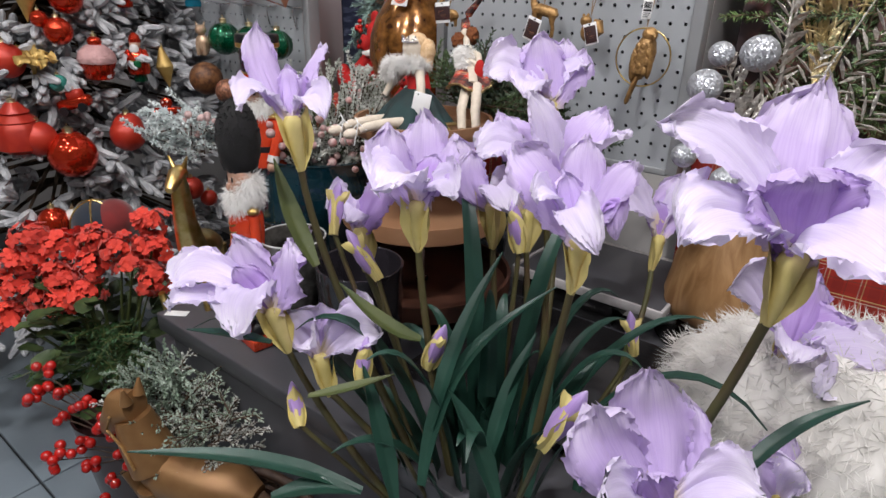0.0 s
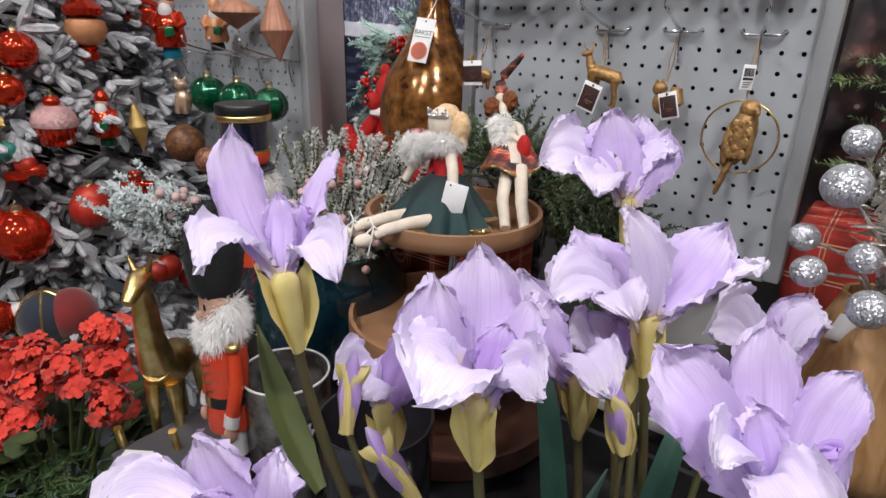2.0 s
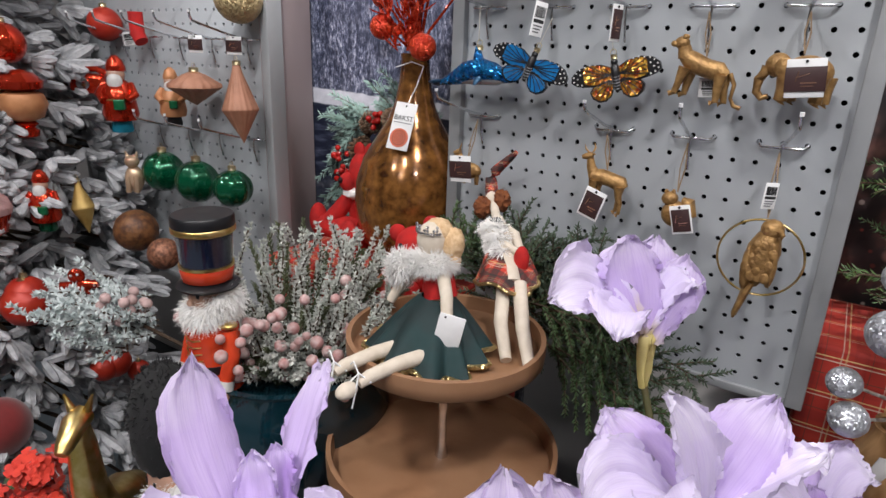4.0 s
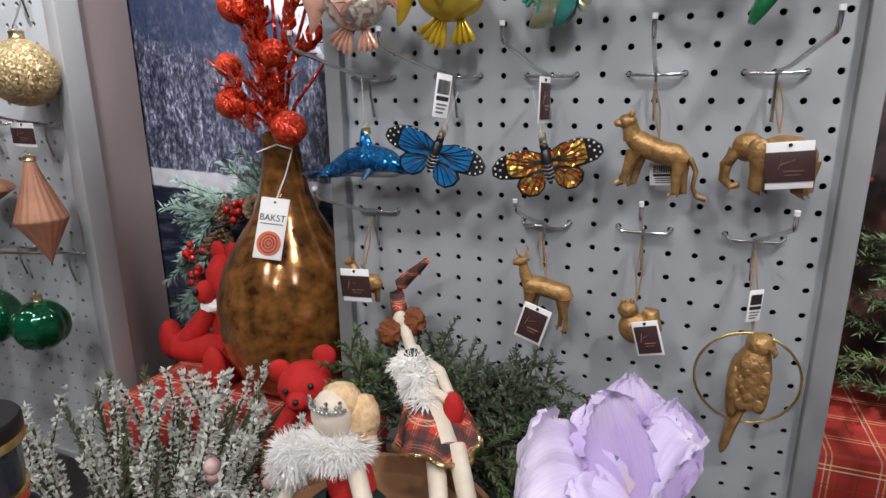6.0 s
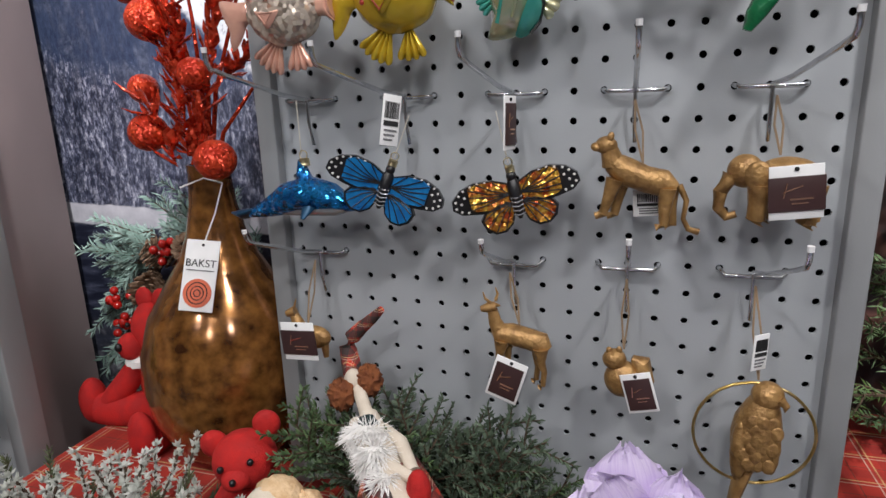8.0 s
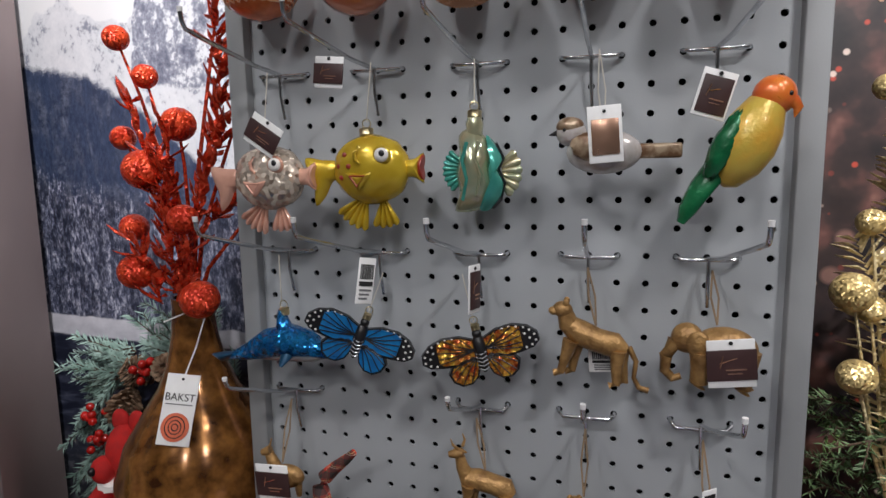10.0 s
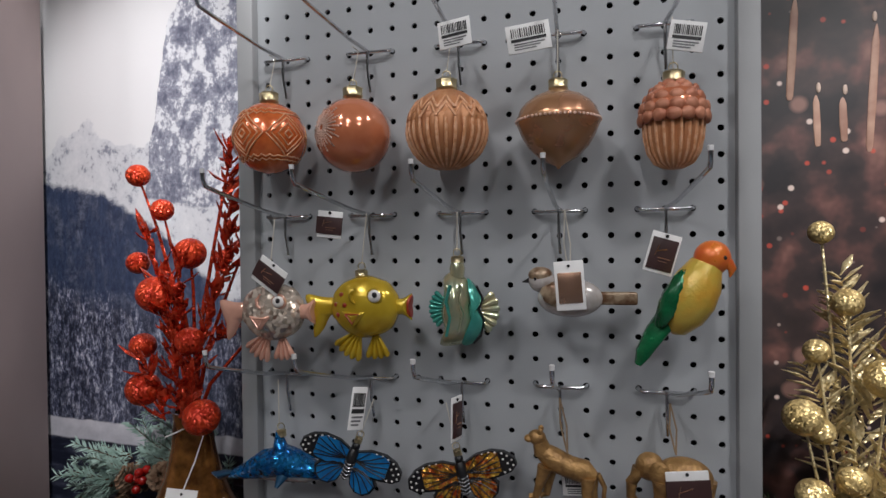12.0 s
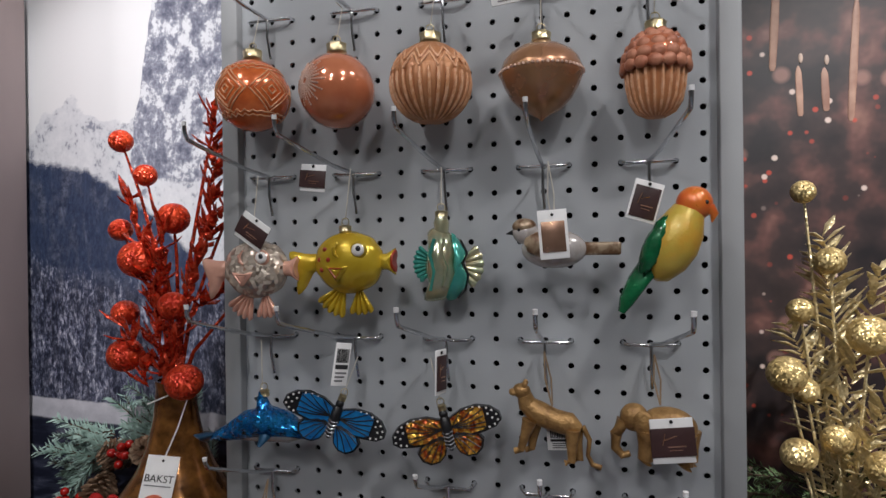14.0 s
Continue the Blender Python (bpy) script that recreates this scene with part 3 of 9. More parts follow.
def petal(length, width, curve, cup, ruffle, seed, nu=20, nv=28, narrow=0.24, tip=0.55, twist=0.0, crease=0.0):
    """A ruffled petal from the origin: curve(t) gives its spine's (out, up); the spine lies in the xz plane."""
    s = Shape()
    vs, uv, fs = [], [], []
    for j in range(nv + 1):
        t = j / nv
        px, pz = curve(t)
        qx, qz = curve(min(1, t + 0.02))
        ox, oz = curve(max(0, t - 0.02))
        d = Vector((qx - ox, 0, qz - oz)).normalized()
        turn = Matrix.Rotation(twist * t, 3, d)
        nrm = turn @ Vector((-d.z, 0, d.x))
        side = turn @ Vector((0, 1, 0))
        if tip < 0.3:
            w = width * (narrow + (1 - narrow) * math.sin(math.pi * min(1, t * 0.98 + 0.02) ** 0.85) ** 0.8) * (1 if t < 0.75 else 1 - (t - 0.75) ** 2 * 16 * (1 - tip) * 0.8)
        else:
            g = min(1, t / 0.74)
            w = width * (narrow + (1 - narrow) * g * g * (3 - 2 * g)) * (1 if t < 0.74 else math.sqrt(max(0.04, 1 - ((t - 0.74) / 0.275) ** 2)))
        for i in range(nu + 1):
            u = -1 + 2 * i / nu
            au = abs(u)
            rf = ruffle * au ** 2.5 * (math.sin(t * 15 + seed * 2.1 + u * 2.5) + 0.75 * math.sin(t * 37 + seed * 3.3 + u))
            rf += ruffle * max(0, t - 0.62) * 3.4 * (math.sin(u * 6 + seed) + 0.7 * math.sin(u * 14 + seed * 2.3))
            rf += ruffle * 0.45 * min(1, t * 2) * math.sin(u * 7.5 + seed * 1.9 + t * 2.5)
            rf += 0.34 * width * noise.noise(Vector((u * 1.7 + seed * 3, t * 2.6, seed))) * min(1, t * 3) + 0.10 * width * noise.noise(Vector((u * 5 + seed, t * 4.0, seed * 2)))
            edge = 1 + 0.11 * noise.noise(Vector((t * 12, u * 4, seed * 5))) + 0.025 * math.sin(t * 70 + seed)
            q = Vector((px, 0, pz)) + nrm * (cup * width * u * u - crease * width * (1 - au) ** 2 + rf) + side * (w * u * edge)
            if t > 0.80:
                f = (t - 0.80) / 0.2
                q += d * (length * f * (0.03 * (1 - 2 * u * u) + 0.035 * noise.noise(Vector((u * 6, seed, 3.0)))))
            vs.append(tuple(q))
            uv.append((0.5 + u / 2, t))
    for j in range(nv):
        for i in range(nu):
            a = j * (nu + 1) + i
            fs.append((a, a + 1, a + nu + 2, a + nu + 1))
    return s.add(vs, fs, uv)


def strap(points, width, fold=0.25, seg=4):
    """A long strap leaf along points, creased down its middle, with a thin body."""
    pts = [Vector(p) for p in points]
    s = Shape()
    vs, uv, fs = [], [], []
    n = len(pts) - 1
    m = 2 * seg + 1
    for k, p in enumerate(pts):
        t = k / n
        d = (pts[min(k + 1, n)] - pts[max(k - 1, 0)]).normalized()
        side = d.cross(Vector((0, 0, 1)))
        if side.length < 0.05:
            side = d.cross(Vector((0.3, 1, 0)))
        side.normalize()
        up = side.cross(d)
        w = width * min(1.0, 0.45 + 2.2 * t) * (1 - max(0, t - 0.45) ** 1.7 * 2.65)
        w = max(w, 0.0006)
        for i in range(m):
            u = -1 + 2 * i / (m - 1)
            vs.append(tuple(p + side * (w * u) + up * (fold * w * (abs(u) - 0.5))))
            uv.append((0.5 + u / 2, t))
        for i in range(m):
            u = -1 + 2 * i / (m - 1)
            vs.append(tuple(p + side * (w * u) + up * (fold * w * (abs(u) - 0.5) - 0.0009)))
            uv.append((0.5 + u / 2, t))
    for k in range(n):
        a, b = k * 2 * m, (k + 1) * 2 * m
        for i in range(m - 1):
            fs.append((a + i, a + i + 1, b + i + 1, b + i))
            fs.append((a + m + i + 1, a + m + i, b + m + i, b + m + i + 1))
        fs.append((a, b, b + m, a + m))
        fs.append((a + m - 1, a + 2 * m - 1, b + 2 * m - 1, b + m - 1))
    return s.add(vs, fs, uv)


def bezier(p0, p1, p2, p3, n=12):
    p0, p1, p2, p3 = (Vector(p) for p in (p0, p1, p2, p3))
    out = []
    for i in range(n + 1):
        t = i / n
        out.append(p0 * (1 - t) ** 3 + p1 * 3 * t * (1 - t) ** 2 + p2 * 3 * t * t * (1 - t) + p3 * t ** 3)
    return out


def spathe(length, width, lean):
    """A pointed sheath that wraps the flower's foot."""
    return petal(length, width, lambda t: (0.004 + lean * length * t * t, length * t), 0.75, 0.0, 1.0, 8, 10, 0.5, 0.15)


FRONT = Vector((0.40, -0.78, 0.48)).normalized()     # towards the shopper's side of the bunch


def cloth_petal(tip, arch, hw, roll, seed, claw=0.30, ruffle=1.0, cup=0.0, nu=22, nv=26):
    """A ruffled cloth petal from the origin over an arch to its tip; roll turns its face about its spine."""
    tip = Vector(tip)
    length = tip.length
    if arch is None:
        arch = tip * 0.55 + Vector((0, 0, 0.12 * length))
    arch = Vector(arch)
    ctrl = arch * 1.35 - tip * 0.175
    face = Matrix.Rotation(radians(roll), 3, tip.normalized()) @ FRONT
    side = (tip * 2 - arch).cross(face)
    side = side.normalized() if side.length > 0.001 else Vector((1, 0, 0))
    spine = bezier((0, 0, 0), ctrl * 0.5, ctrl.lerp(tip, 0.42), tip, nv)
    rr = random.Random(seed)
    p1, p2, p3, lean = rr.uniform(0, 6), rr.uniform(0, 6), rr.uniform(0, 6), rr.uniform(-0.22, 0.22)
    vs, uv, fs = [], [], []
    for j, c in enumerate(spine):
        t = j / nv
        d = (spine[min(j + 1, nv)] - spine[max(j - 1, 0)]).normalized()
        turn = Matrix.Rotation(lean * 2.2 * (t - 0.4), 3, d)
        sd = turn @ side
        nrm = sd.cross(d).normalized()
        g = min(1.0, t / 0.62)
        w = hw * (claw + (1 - claw) * g * g * (3 - 2 * g))
        if t > 0.62:
            w *= math.sqrt(max(0.04, 1 - ((t - 0.62) / 0.385) ** 2.7))
        grow = min(1.0, t * 2.5)
        for i in range(nu + 1):
            u = -1 + 2 * i / nu
            au = abs(u)
            rim = max(au ** 4, ((t - 0.6) / 0.4) ** 4 if t > 0.6 else 0.0)
            s2 = t * 5.2 * (1 if u > 0 else -1) + u * 3.1
            fr = 0.13 * math.sin(s2 * 2.3 + p1) + 0.13 * math.sin(s2 * 5.3 + p2) + 0.11 * math.sin(s2 * 11.0 + p3)
            big = 0.42 * noise.noise(Vector((u * 0.9 + seed, t * 1.5, seed * 0.7))) + 0.07 * noise.noise(Vector((u * 3.1 + seed, t * 3.3, seed)))
            crease = -0.10 * math.exp(-(u / 0.10) ** 2) * math.sin(math.pi * min(1, t * 1.15))
            lift = hw * (ruffle * fr * rim + big * grow + crease + cup * u * u * grow)
            jag = 1 + 0.06 * noise.noise(Vector((t * 7 + seed, u * 3, 1.0))) + 0.022 * math.sin(t * 64 + seed) * au
            q = c + nrm * lift + sd * (w * u * jag)
            if t > 0.8:
                q += d * (length * 0.08 * (t - 0.8) / 0.2 * (0.5 - u * u + 0.7 * noise.noise(Vector((u * 5, seed, 3.0)))))
            vs.append(tuple(q))
            uv.append((0.5 + u / 2, t))
    for j in range(nv):
        for i in range(nu):
            a = j * (nu + 1) + i
            fs.append((a, a + 1, a + nu + 2, a + nu + 1))
    return Shape().add(vs, fs, uv)


def iris(head, foot, bend, seed, sheath, petals):
    """An iris on its stem: head is where the petals meet, foot where the stem starts.
    Each petal: kind (s standard, f fall, d deep-coloured, c crest), its tip and arch from the head, half width, roll."""
    h, f = Vector(head), Vector(foot)
    t = thing("iris", f, "artificial lilac iris with ruffled cloth petals on a green-brown stem", "flower", group="irises in the bunch")
    centre = Vector((0, 0, 0))
    for p in petals:
        centre += Vector(p[1]) / len(petals)
    up = (Vector((0, 0, 1)) + centre * 4 - (f - h).normalized() * 0.6).normalized()
    stem_end = h - up * 0.045 - f
    mid = (h - f) * 0.55 + Vector(bend)
    part("stem", tube(bezier((0, 0, 0), mid * 0.6, mid * 0.95 + stem_end * 0.15, stem_end, 14), [0.0062 - 0.0022 * i / 14 for i in range(15)], 8), STEM, t)
    rr = random.Random(seed)
    base = Matrix.Translation(h - f)
    for k, (kind, tip, arch, hw, roll) in enumerate(petals):
        s = cloth_petal(tip, arch, hw * 1.10, roll, seed * 7.3 + k * 2.9, 0.42 if kind in "sd" else 0.26, 1.6 if kind == "c" else 1.0, -0.22 if kind in "sd" else 0.16)
        name = {"s": "standard_petal", "f": "fall_petal", "d": "standard_petal", "c": "crest"}[kind]
        part(name, s.move(base), {"s": LILAC, "f": LILACFALL, "d": DEEPLILAC, "c": LILAC}[kind], t, "deeper violet inner petal" if kind == "d" else "")
    q = Vector((0, 0, 1)).rotation_difference(up).to_matrix().to_4x4()
    cup = lathe([(0.0042, -0.052), (0.0066, -0.040), (0.0080, -0.024), (0.0092, -0.008), (0.0100, 0.003), (0.006, 0.008)], 14, wobble=0.12)
    part("flower_cup", cup.move(base @ q), SPATHE, t, "yellow-green flower cup")
    a0 = rr.uniform(0, 360)
    for i in range(sheath):
        a = radians(a0 + 360 * i / sheath + rr.uniform(-25, 25))
        o = Vector((math.cos(a), math.sin(a), 0))
        l = rr.uniform(0.050, 0.072)
        s = cloth_petal(o * (l * rr.uniform(0.18, 0.42)) + Vector((0, 0, l)), o * (l * 0.2) + Vector((0, 0, l * 0.45)), rr.uniform(0.009, 0.0125), math.degrees(a) * 0.3, seed + i, 0.5, 0.05, 0.35, 8, 14)
        for n, v in enumerate(s.v):
            pinch = max(0.0, s.uv[n][1] - 0.55) / 0.45
            c = o * (l * 0.3) * s.uv[n][1] + Vector((0, 0, v[2]))
            s.v[n] = tuple(Vector(v).lerp(c, 0.85 * pinch))
        part("sheath", s.move(base @ q @ Matrix.Translation((0, 0, -0.050))), SPATHE, t, "yellow-green papery sheath")
    return t


def iris_bud(at, foot, yaw, lean, size=1.0, seed=0):
    a, f = Vector(at), Vector(foot)
    t = thing("iris_bud", f, "closed artificial iris bud, lilac tip in a yellow-green sheath", "flower bud", group="iris buds")
    part("stem", tube(bezier((0, 0, 0), (a - f) * 0.4 + Vector((0, 0, 0.02)), (a - f) * 0.8, a - f, 8), 0.003, 6), STEM, t)
    m = Matrix.Translation(a - f) @ Matrix.Rotation(radians(yaw), 4, "Z") @ Matrix.Rotation(radians(lean), 4, "Y")
    b = lathe([(0.002, 0), (0.007, 0.01), (0.0095, 0.025), (0.008, 0.042), (0.004, 0.054), (0.001, 0.06)], 10, wobble=0.12)
    b.move(m @ Matrix.Diagonal((size, size, size, 1)))
    part("closed_petals", b, DEEPLILAC, t, "rolled violet petals")
    for i in range(2):
        s = spathe(0.052 * size, 0.012 * size, 0.12)
        s.move(m @ Matrix.Rotation(math.pi * i + seed, 4, "Z") @ Matrix.Translation((0.002, 0, -0.004)))
        part("sheath", s, SPATHE, t)
    return t


POT = Vector((0.47, -0.56, 0.40))


def iris_bunch():
    def foot(dx, dy):
        return (POT.x + dx, POT.y + dy, POT.z + 0.1)

    iris((0.258, -0.65, 1.078), foot(-0.03, 0.0), (-0.05, -0.02, 0.03), 1, 3, [
        ("s", (-0.063, 0.011, 0.094), (-0.045, -0.004, 0.048), 0.017, 28),
        ("s", (-0.032, 0.077, 0.072), (-0.022, 0.039, 0.039), 0.013, -50),
        ("f", (-0.019, -0.051, 0.02), (-0.039, -0.025, 0.063), 0.016, 20),
        ("f", (0.042, 0.01, 0.011), (0.011, 0.021, 0.059), 0.016, -15),
        ("c", (-0.018, 0.013, 0.056), None, 0.010, 10),
        ("d", (-0.03, 0.037, 0.041), None, 0.015, -30)])
    iris((0.374, -0.58, 0.992), foot(0.0, -0.02), (-0.02, 0.0, 0.0), 2, 3, [
        ("s", (-0.054, 0.072, 0.083), (-0.033, 0.031, 0.032), 0.035, 0),
        ("s", (-0.053, 0.011, 0.08), (-0.036, -0.006, 0.029), 0.026, 30),
        ("s", (0.01, 0.053, 0.068), (0.008, 0.029, 0.034), 0.022, -35),
        ("f", (-0.008, -0.053, 0.028), (-0.015, -0.008, 0.077), 0.034, 10),
        ("f", (0.043, 0.014, 0.018), (0.013, 0.022, 0.057), 0.019, -20),
        ("d", (0.003, 0.027, 0.054), None, 0.013, 0)])
    iris((0.262, -0.56, 0.925), foot(-0.04, 0.02), (0.0, 0.0, 0.0), 3, 2, [
        ("f", (-0.03, -0.022, 0.029), (-0.024, 0.003, 0.059), 0.023, 20),
        ("d", (-0.002, 0.041, 0.063), (0.004, 0.024, 0.028), 0.023, -20),
        ("s", (-0.021, 0.027, 0.034), None, 0.022, 25),
        ("f", (-0.003, -0.019, 0.022), (-0.006, 0.004, 0.05), 0.018, 10)])
    iris((0.405, -0.475, 0.97), foot(0.0, 0.05), (0.0, 0.0, 0.0), 4, 3, [
        ("f", (0.033, -0.012, 0.007), (-0.003, 0.001, 0.052), 0.021, -25),
        ("s", (-0.038, 0.001, 0.062), (-0.033, -0.014, 0.022), 0.022, 20),
        ("s", (-0.075, 0.018, 0.072), (-0.051, -0.004, 0.024), 0.028, 10),
        ("d", (-0.013, -0.001, 0.019), None, 0.019, -30)])
    iris((0.405, -0.39, 0.938), foot(0.02, 0.06), (0.0, 0.02, 0.0), 14, 3, [
        ("s", (-0.036, -0.001, 0.054), (-0.014, -0.0, 0.022), 0.021, 20),
        ("d", (-0.023, 0.029, 0.041), None, 0.020, -20),
        ("f", (-0.036, -0.035, 0.041), (-0.034, -0.012, 0.058), 0.019, 20)])
    iris((0.424, -0.374, 0.99), foot(0.03, 0.06), (0.0, 0.04, 0.0), 5, 3, [
        ("f", (-0.037, -0.005, 0.104), (0.002, 0.007, 0.044), 0.021, 28),
        ("s", (0.032, 0.078, 0.086), (0.009, 0.033, 0.042), 0.029, -25),
        ("f", (0.074, 0.068, 0.056), (0.029, 0.034, 0.043), 0.022, -60),
        ("s", (-0.082, -0.001, 0.071), (-0.038, 0.004, 0.037), 0.028, 20),
        ("f", (-0.068, -0.063, 0.03), (-0.057, -0.023, 0.073), 0.024, 30),
        ("f", (0.001, -0.047, 0.025), (-0.041, -0.035, 0.062), 0.022, 10),
        ("d", (-0.007, 0.058, 0.05), None, 0.026, 0)])
    iris((0.326, -0.195, 1.046), foot(0.0, 0.08), (0.02, 0.06, 0.0), 6, 2, [
        ("s", (-0.038, 0.008, 0.105), (-0.016, 0.004, 0.051), 0.033, 12),
        ("s", (0.015, 0.062, 0.079), (0.005, 0.031, 0.043), 0.030, -30),
        ("f", (-0.086, -0.067, 0.051), (-0.055, -0.012, 0.092), 0.036, 18),
        ("s", (-0.022, 0.068, 0.093), None, 0.030, 0),
        ("f", (-0.016, -0.061, 0.023), (-0.039, -0.028, 0.072), 0.028, 15),
        ("f", (0.033, 0.04, 0.06), (0.007, 0.036, 0.082), 0.019, -50)])
    iris((0.518, -0.172, 0.865), foot(0.05, 0.1), (0.02, 0.05, 0.0), 13, 2, [
        ("f", (-0.068, -0.058, 0.07), (-0.045, -0.007, 0.104), 0.033, 20),
        ("s", (0.007, 0.06, 0.089), (-0.0, 0.03, 0.048), 0.028, -20),
        ("f", (0.033, 0.043, 0.067), (0.005, 0.041, 0.095), 0.020, -45),
        ("d", (-0.015, 0.014, 0.054), None, 0.017, 0)])
    iris((0.562, -0.567, 0.996), foot(0.04, 0.0), (0.0, 0.0, 0.0), 7, 3, [
        ("s", (-0.069, -0.011, 0.085), (-0.031, -0.001, 0.046), 0.026, 25),
        ("s", (-0.03, 0.059, 0.085), (-0.018, 0.032, 0.048), 0.020, 0),
        ("s", (0.019, 0.061, 0.069), (0.005, 0.032, 0.044), 0.017, -35),
        ("f", (0.032, -0.03, 0.011), (-0.021, -0.013, 0.075), 0.018, 10),
        ("d", (0.027, 0.024, 0.006), (0.015, 0.044, 0.067), 0.014, -40),
        ("f", (-0.028, -0.039, 0.047), (-0.035, -0.013, 0.074), 0.014, 30),
        ("c", (-0.022, 0.001, 0.064), None, 0.012, 0)])
    iris((0.262, -0.7, 0.868), foot(-0.05, -0.03), (-0.03, 0.0, -0.03), 8, 2, [
        ("f", (-0.099, -0.061, 0.029), (-0.083, -0.027, 0.073), 0.025, 25),
        ("f", (-0.079, -0.079, 0.017), (-0.056, -0.041, 0.034), 0.018, 40),
        ("f", (0.003, -0.054, -0.004), (-0.028, -0.023, 0.056), 0.031, 10),
        ("s", (-0.073, 0.008, 0.073), (-0.039, -0.004, 0.022), 0.028, 0),
        ("s", (-0.006, 0.034, 0.078), (-0.007, 0.009, 0.029), 0.028, -25),
        ("s", (-0.0, 0.055, 0.085), (0.004, 0.031, 0.042), 0.012, -60),
        ("d", (-0.038, -0.017, 0.052), None, 0.016, 0)])
    iris((0.299, -0.668, 0.805), foot(-0.04, 0.01), (0.0, 0.0, 0.0), 9, 3, [
        ("f", (0.06, 0.04, 0.043), (0.021, 0.033, 0.064), 0.032, -10),
        ("s", (-0.021, 0.024, 0.055), None, 0.024, 10),
        ("f", (-0.042, -0.007, 0.052), (-0.021, 0.002, 0.035), 0.024, 25),
        ("f", (0.01, -0.018, 0.03), (-0.016, -0.009, 0.051), 0.019, 10)])
    iris((0.739, -0.618, 1.05), foot(0.09, -0.02), (0.02, 0.0, -0.06), 10, 2, [
        ("f", (-0.088, -0.034, 0.087), (-0.043, 0.004, 0.082), 0.023, 20),
        ("f", (-0.055, -0.071, 0.022), (-0.045, -0.025, 0.06), 0.026, 25),
        ("s", (-0.02, 0.097, 0.105), (-0.016, 0.04, 0.04), 0.035, 0),
        ("f", (0.062, -0.01, 0.007), (0.013, 0.005, 0.054), 0.031, -15),
        ("f", (0.035, 0.078, 0.069), (0.016, 0.041, 0.038), 0.022, -35),
        ("d", (-0.026, -0.037, 0.044), (-0.016, -0.014, 0.037), 0.014, 40),
        ("d", (0.027, 0.01, 0.056), (0.004, 0.008, 0.051), 0.016, -10),
        ("d", (-0.002, -0.015, 0.063), None, 0.025, 0)])
    iris((0.743, -0.442, 0.876), foot(0.1, 0.04), (0.0, 0.0, 0.0), 12, 3, [
        ("f", (-0.06, -0.03, 0.081), (-0.045, 0.003, 0.095), 0.022, 20),
        ("d", (0.001, 0.069, 0.074), (0.0, 0.037, 0.039), 0.028, 0),
        ("d", (0.039, 0.05, 0.038), (0.011, 0.03, 0.04), 0.027, -20),
        ("f", (0.006, -0.037, 0.025), (0.002, 0.002, 0.055), 0.021, 10),
        ("f", (0.079, 0.032, 0.022), (0.031, 0.025, 0.043), 0.027, -30),
        ("f", (0.031, -0.033, -0.004), (0.055, 0.032, 0.037), 0.024, -20)])
    iris((0.711, -0.696, 0.867), foot(0.09, -0.06), (0.0, 0.0, 0.0), 11, 2, [
        ("s", (-0.055, -0.017, 0.072), (-0.037, -0.02, 0.028), 0.028, 20),
        ("s", (-0.041, 0.04, 0.081), (-0.019, 0.02, 0.036), 0.029, 0),
        ("f", (0.053, 0.028, 0.026), (0.021, 0.027, 0.048), 0.021, -20),
        ("s", (-0.018, 0.07, 0.053), (-0.001, 0.039, 0.017), 0.018, -30),
        ("f", (-0.026, -0.067, 0.04), (-0.029, -0.034, 0.048), 0.018, 20),
        ("d", (-0.008, -0.024, 0.043), None, 0.014, 0)])
    iris((0.773, -0.523, 0.775), foot(0.12, 0.0), (0.0, 0.0, 0.0), 15, 2, [
        ("s", (-0.008, 0.025, 0.057), (-0.009, 0.006, 0.024), 0.021, 0),
        ("f", (0.01, 0.005, 0.044), (-0.003, 0.005, 0.042), 0.019, -30),
        ("s", (-0.025, -0.013, 0.036), None, 0.017, 20)])
    for k, (at, yaw, lean, sz) in enumerate((((0.29, -0.70, 0.725), 150, 50, 0.9), ((0.36, -0.66, 0.80), 90, 12, 0.9), ((0.41, -0.60, 0.81), 30, 18, 1.0),
                                             ((0.592, -0.655, 0.835), 20, 25, 1.2), ((0.33, -0.60, 0.90), 200, 35, 1.1), ((0.45, -0.48, 0.93), 170, 16, 1.0),
                                             ((0.50, -0.42, 0.90), 40, 10, 1.0), ((0.58, -0.40, 0.80), 170, 15, 0.9), ((0.28, -0.62, 0.95), 120, 30, 1.0))):
        iris_bud(at, foot(0.0 + 0.2 * (at[0] - POT.x), 0.2 * (at[1] - POT.y)), yaw, lean, sz, k)
    leaves = thing("iris_leaves", (POT.x, POT.y, POT.z + 0.1), "long blue-green strap leaves of the artificial irises", "leaves")
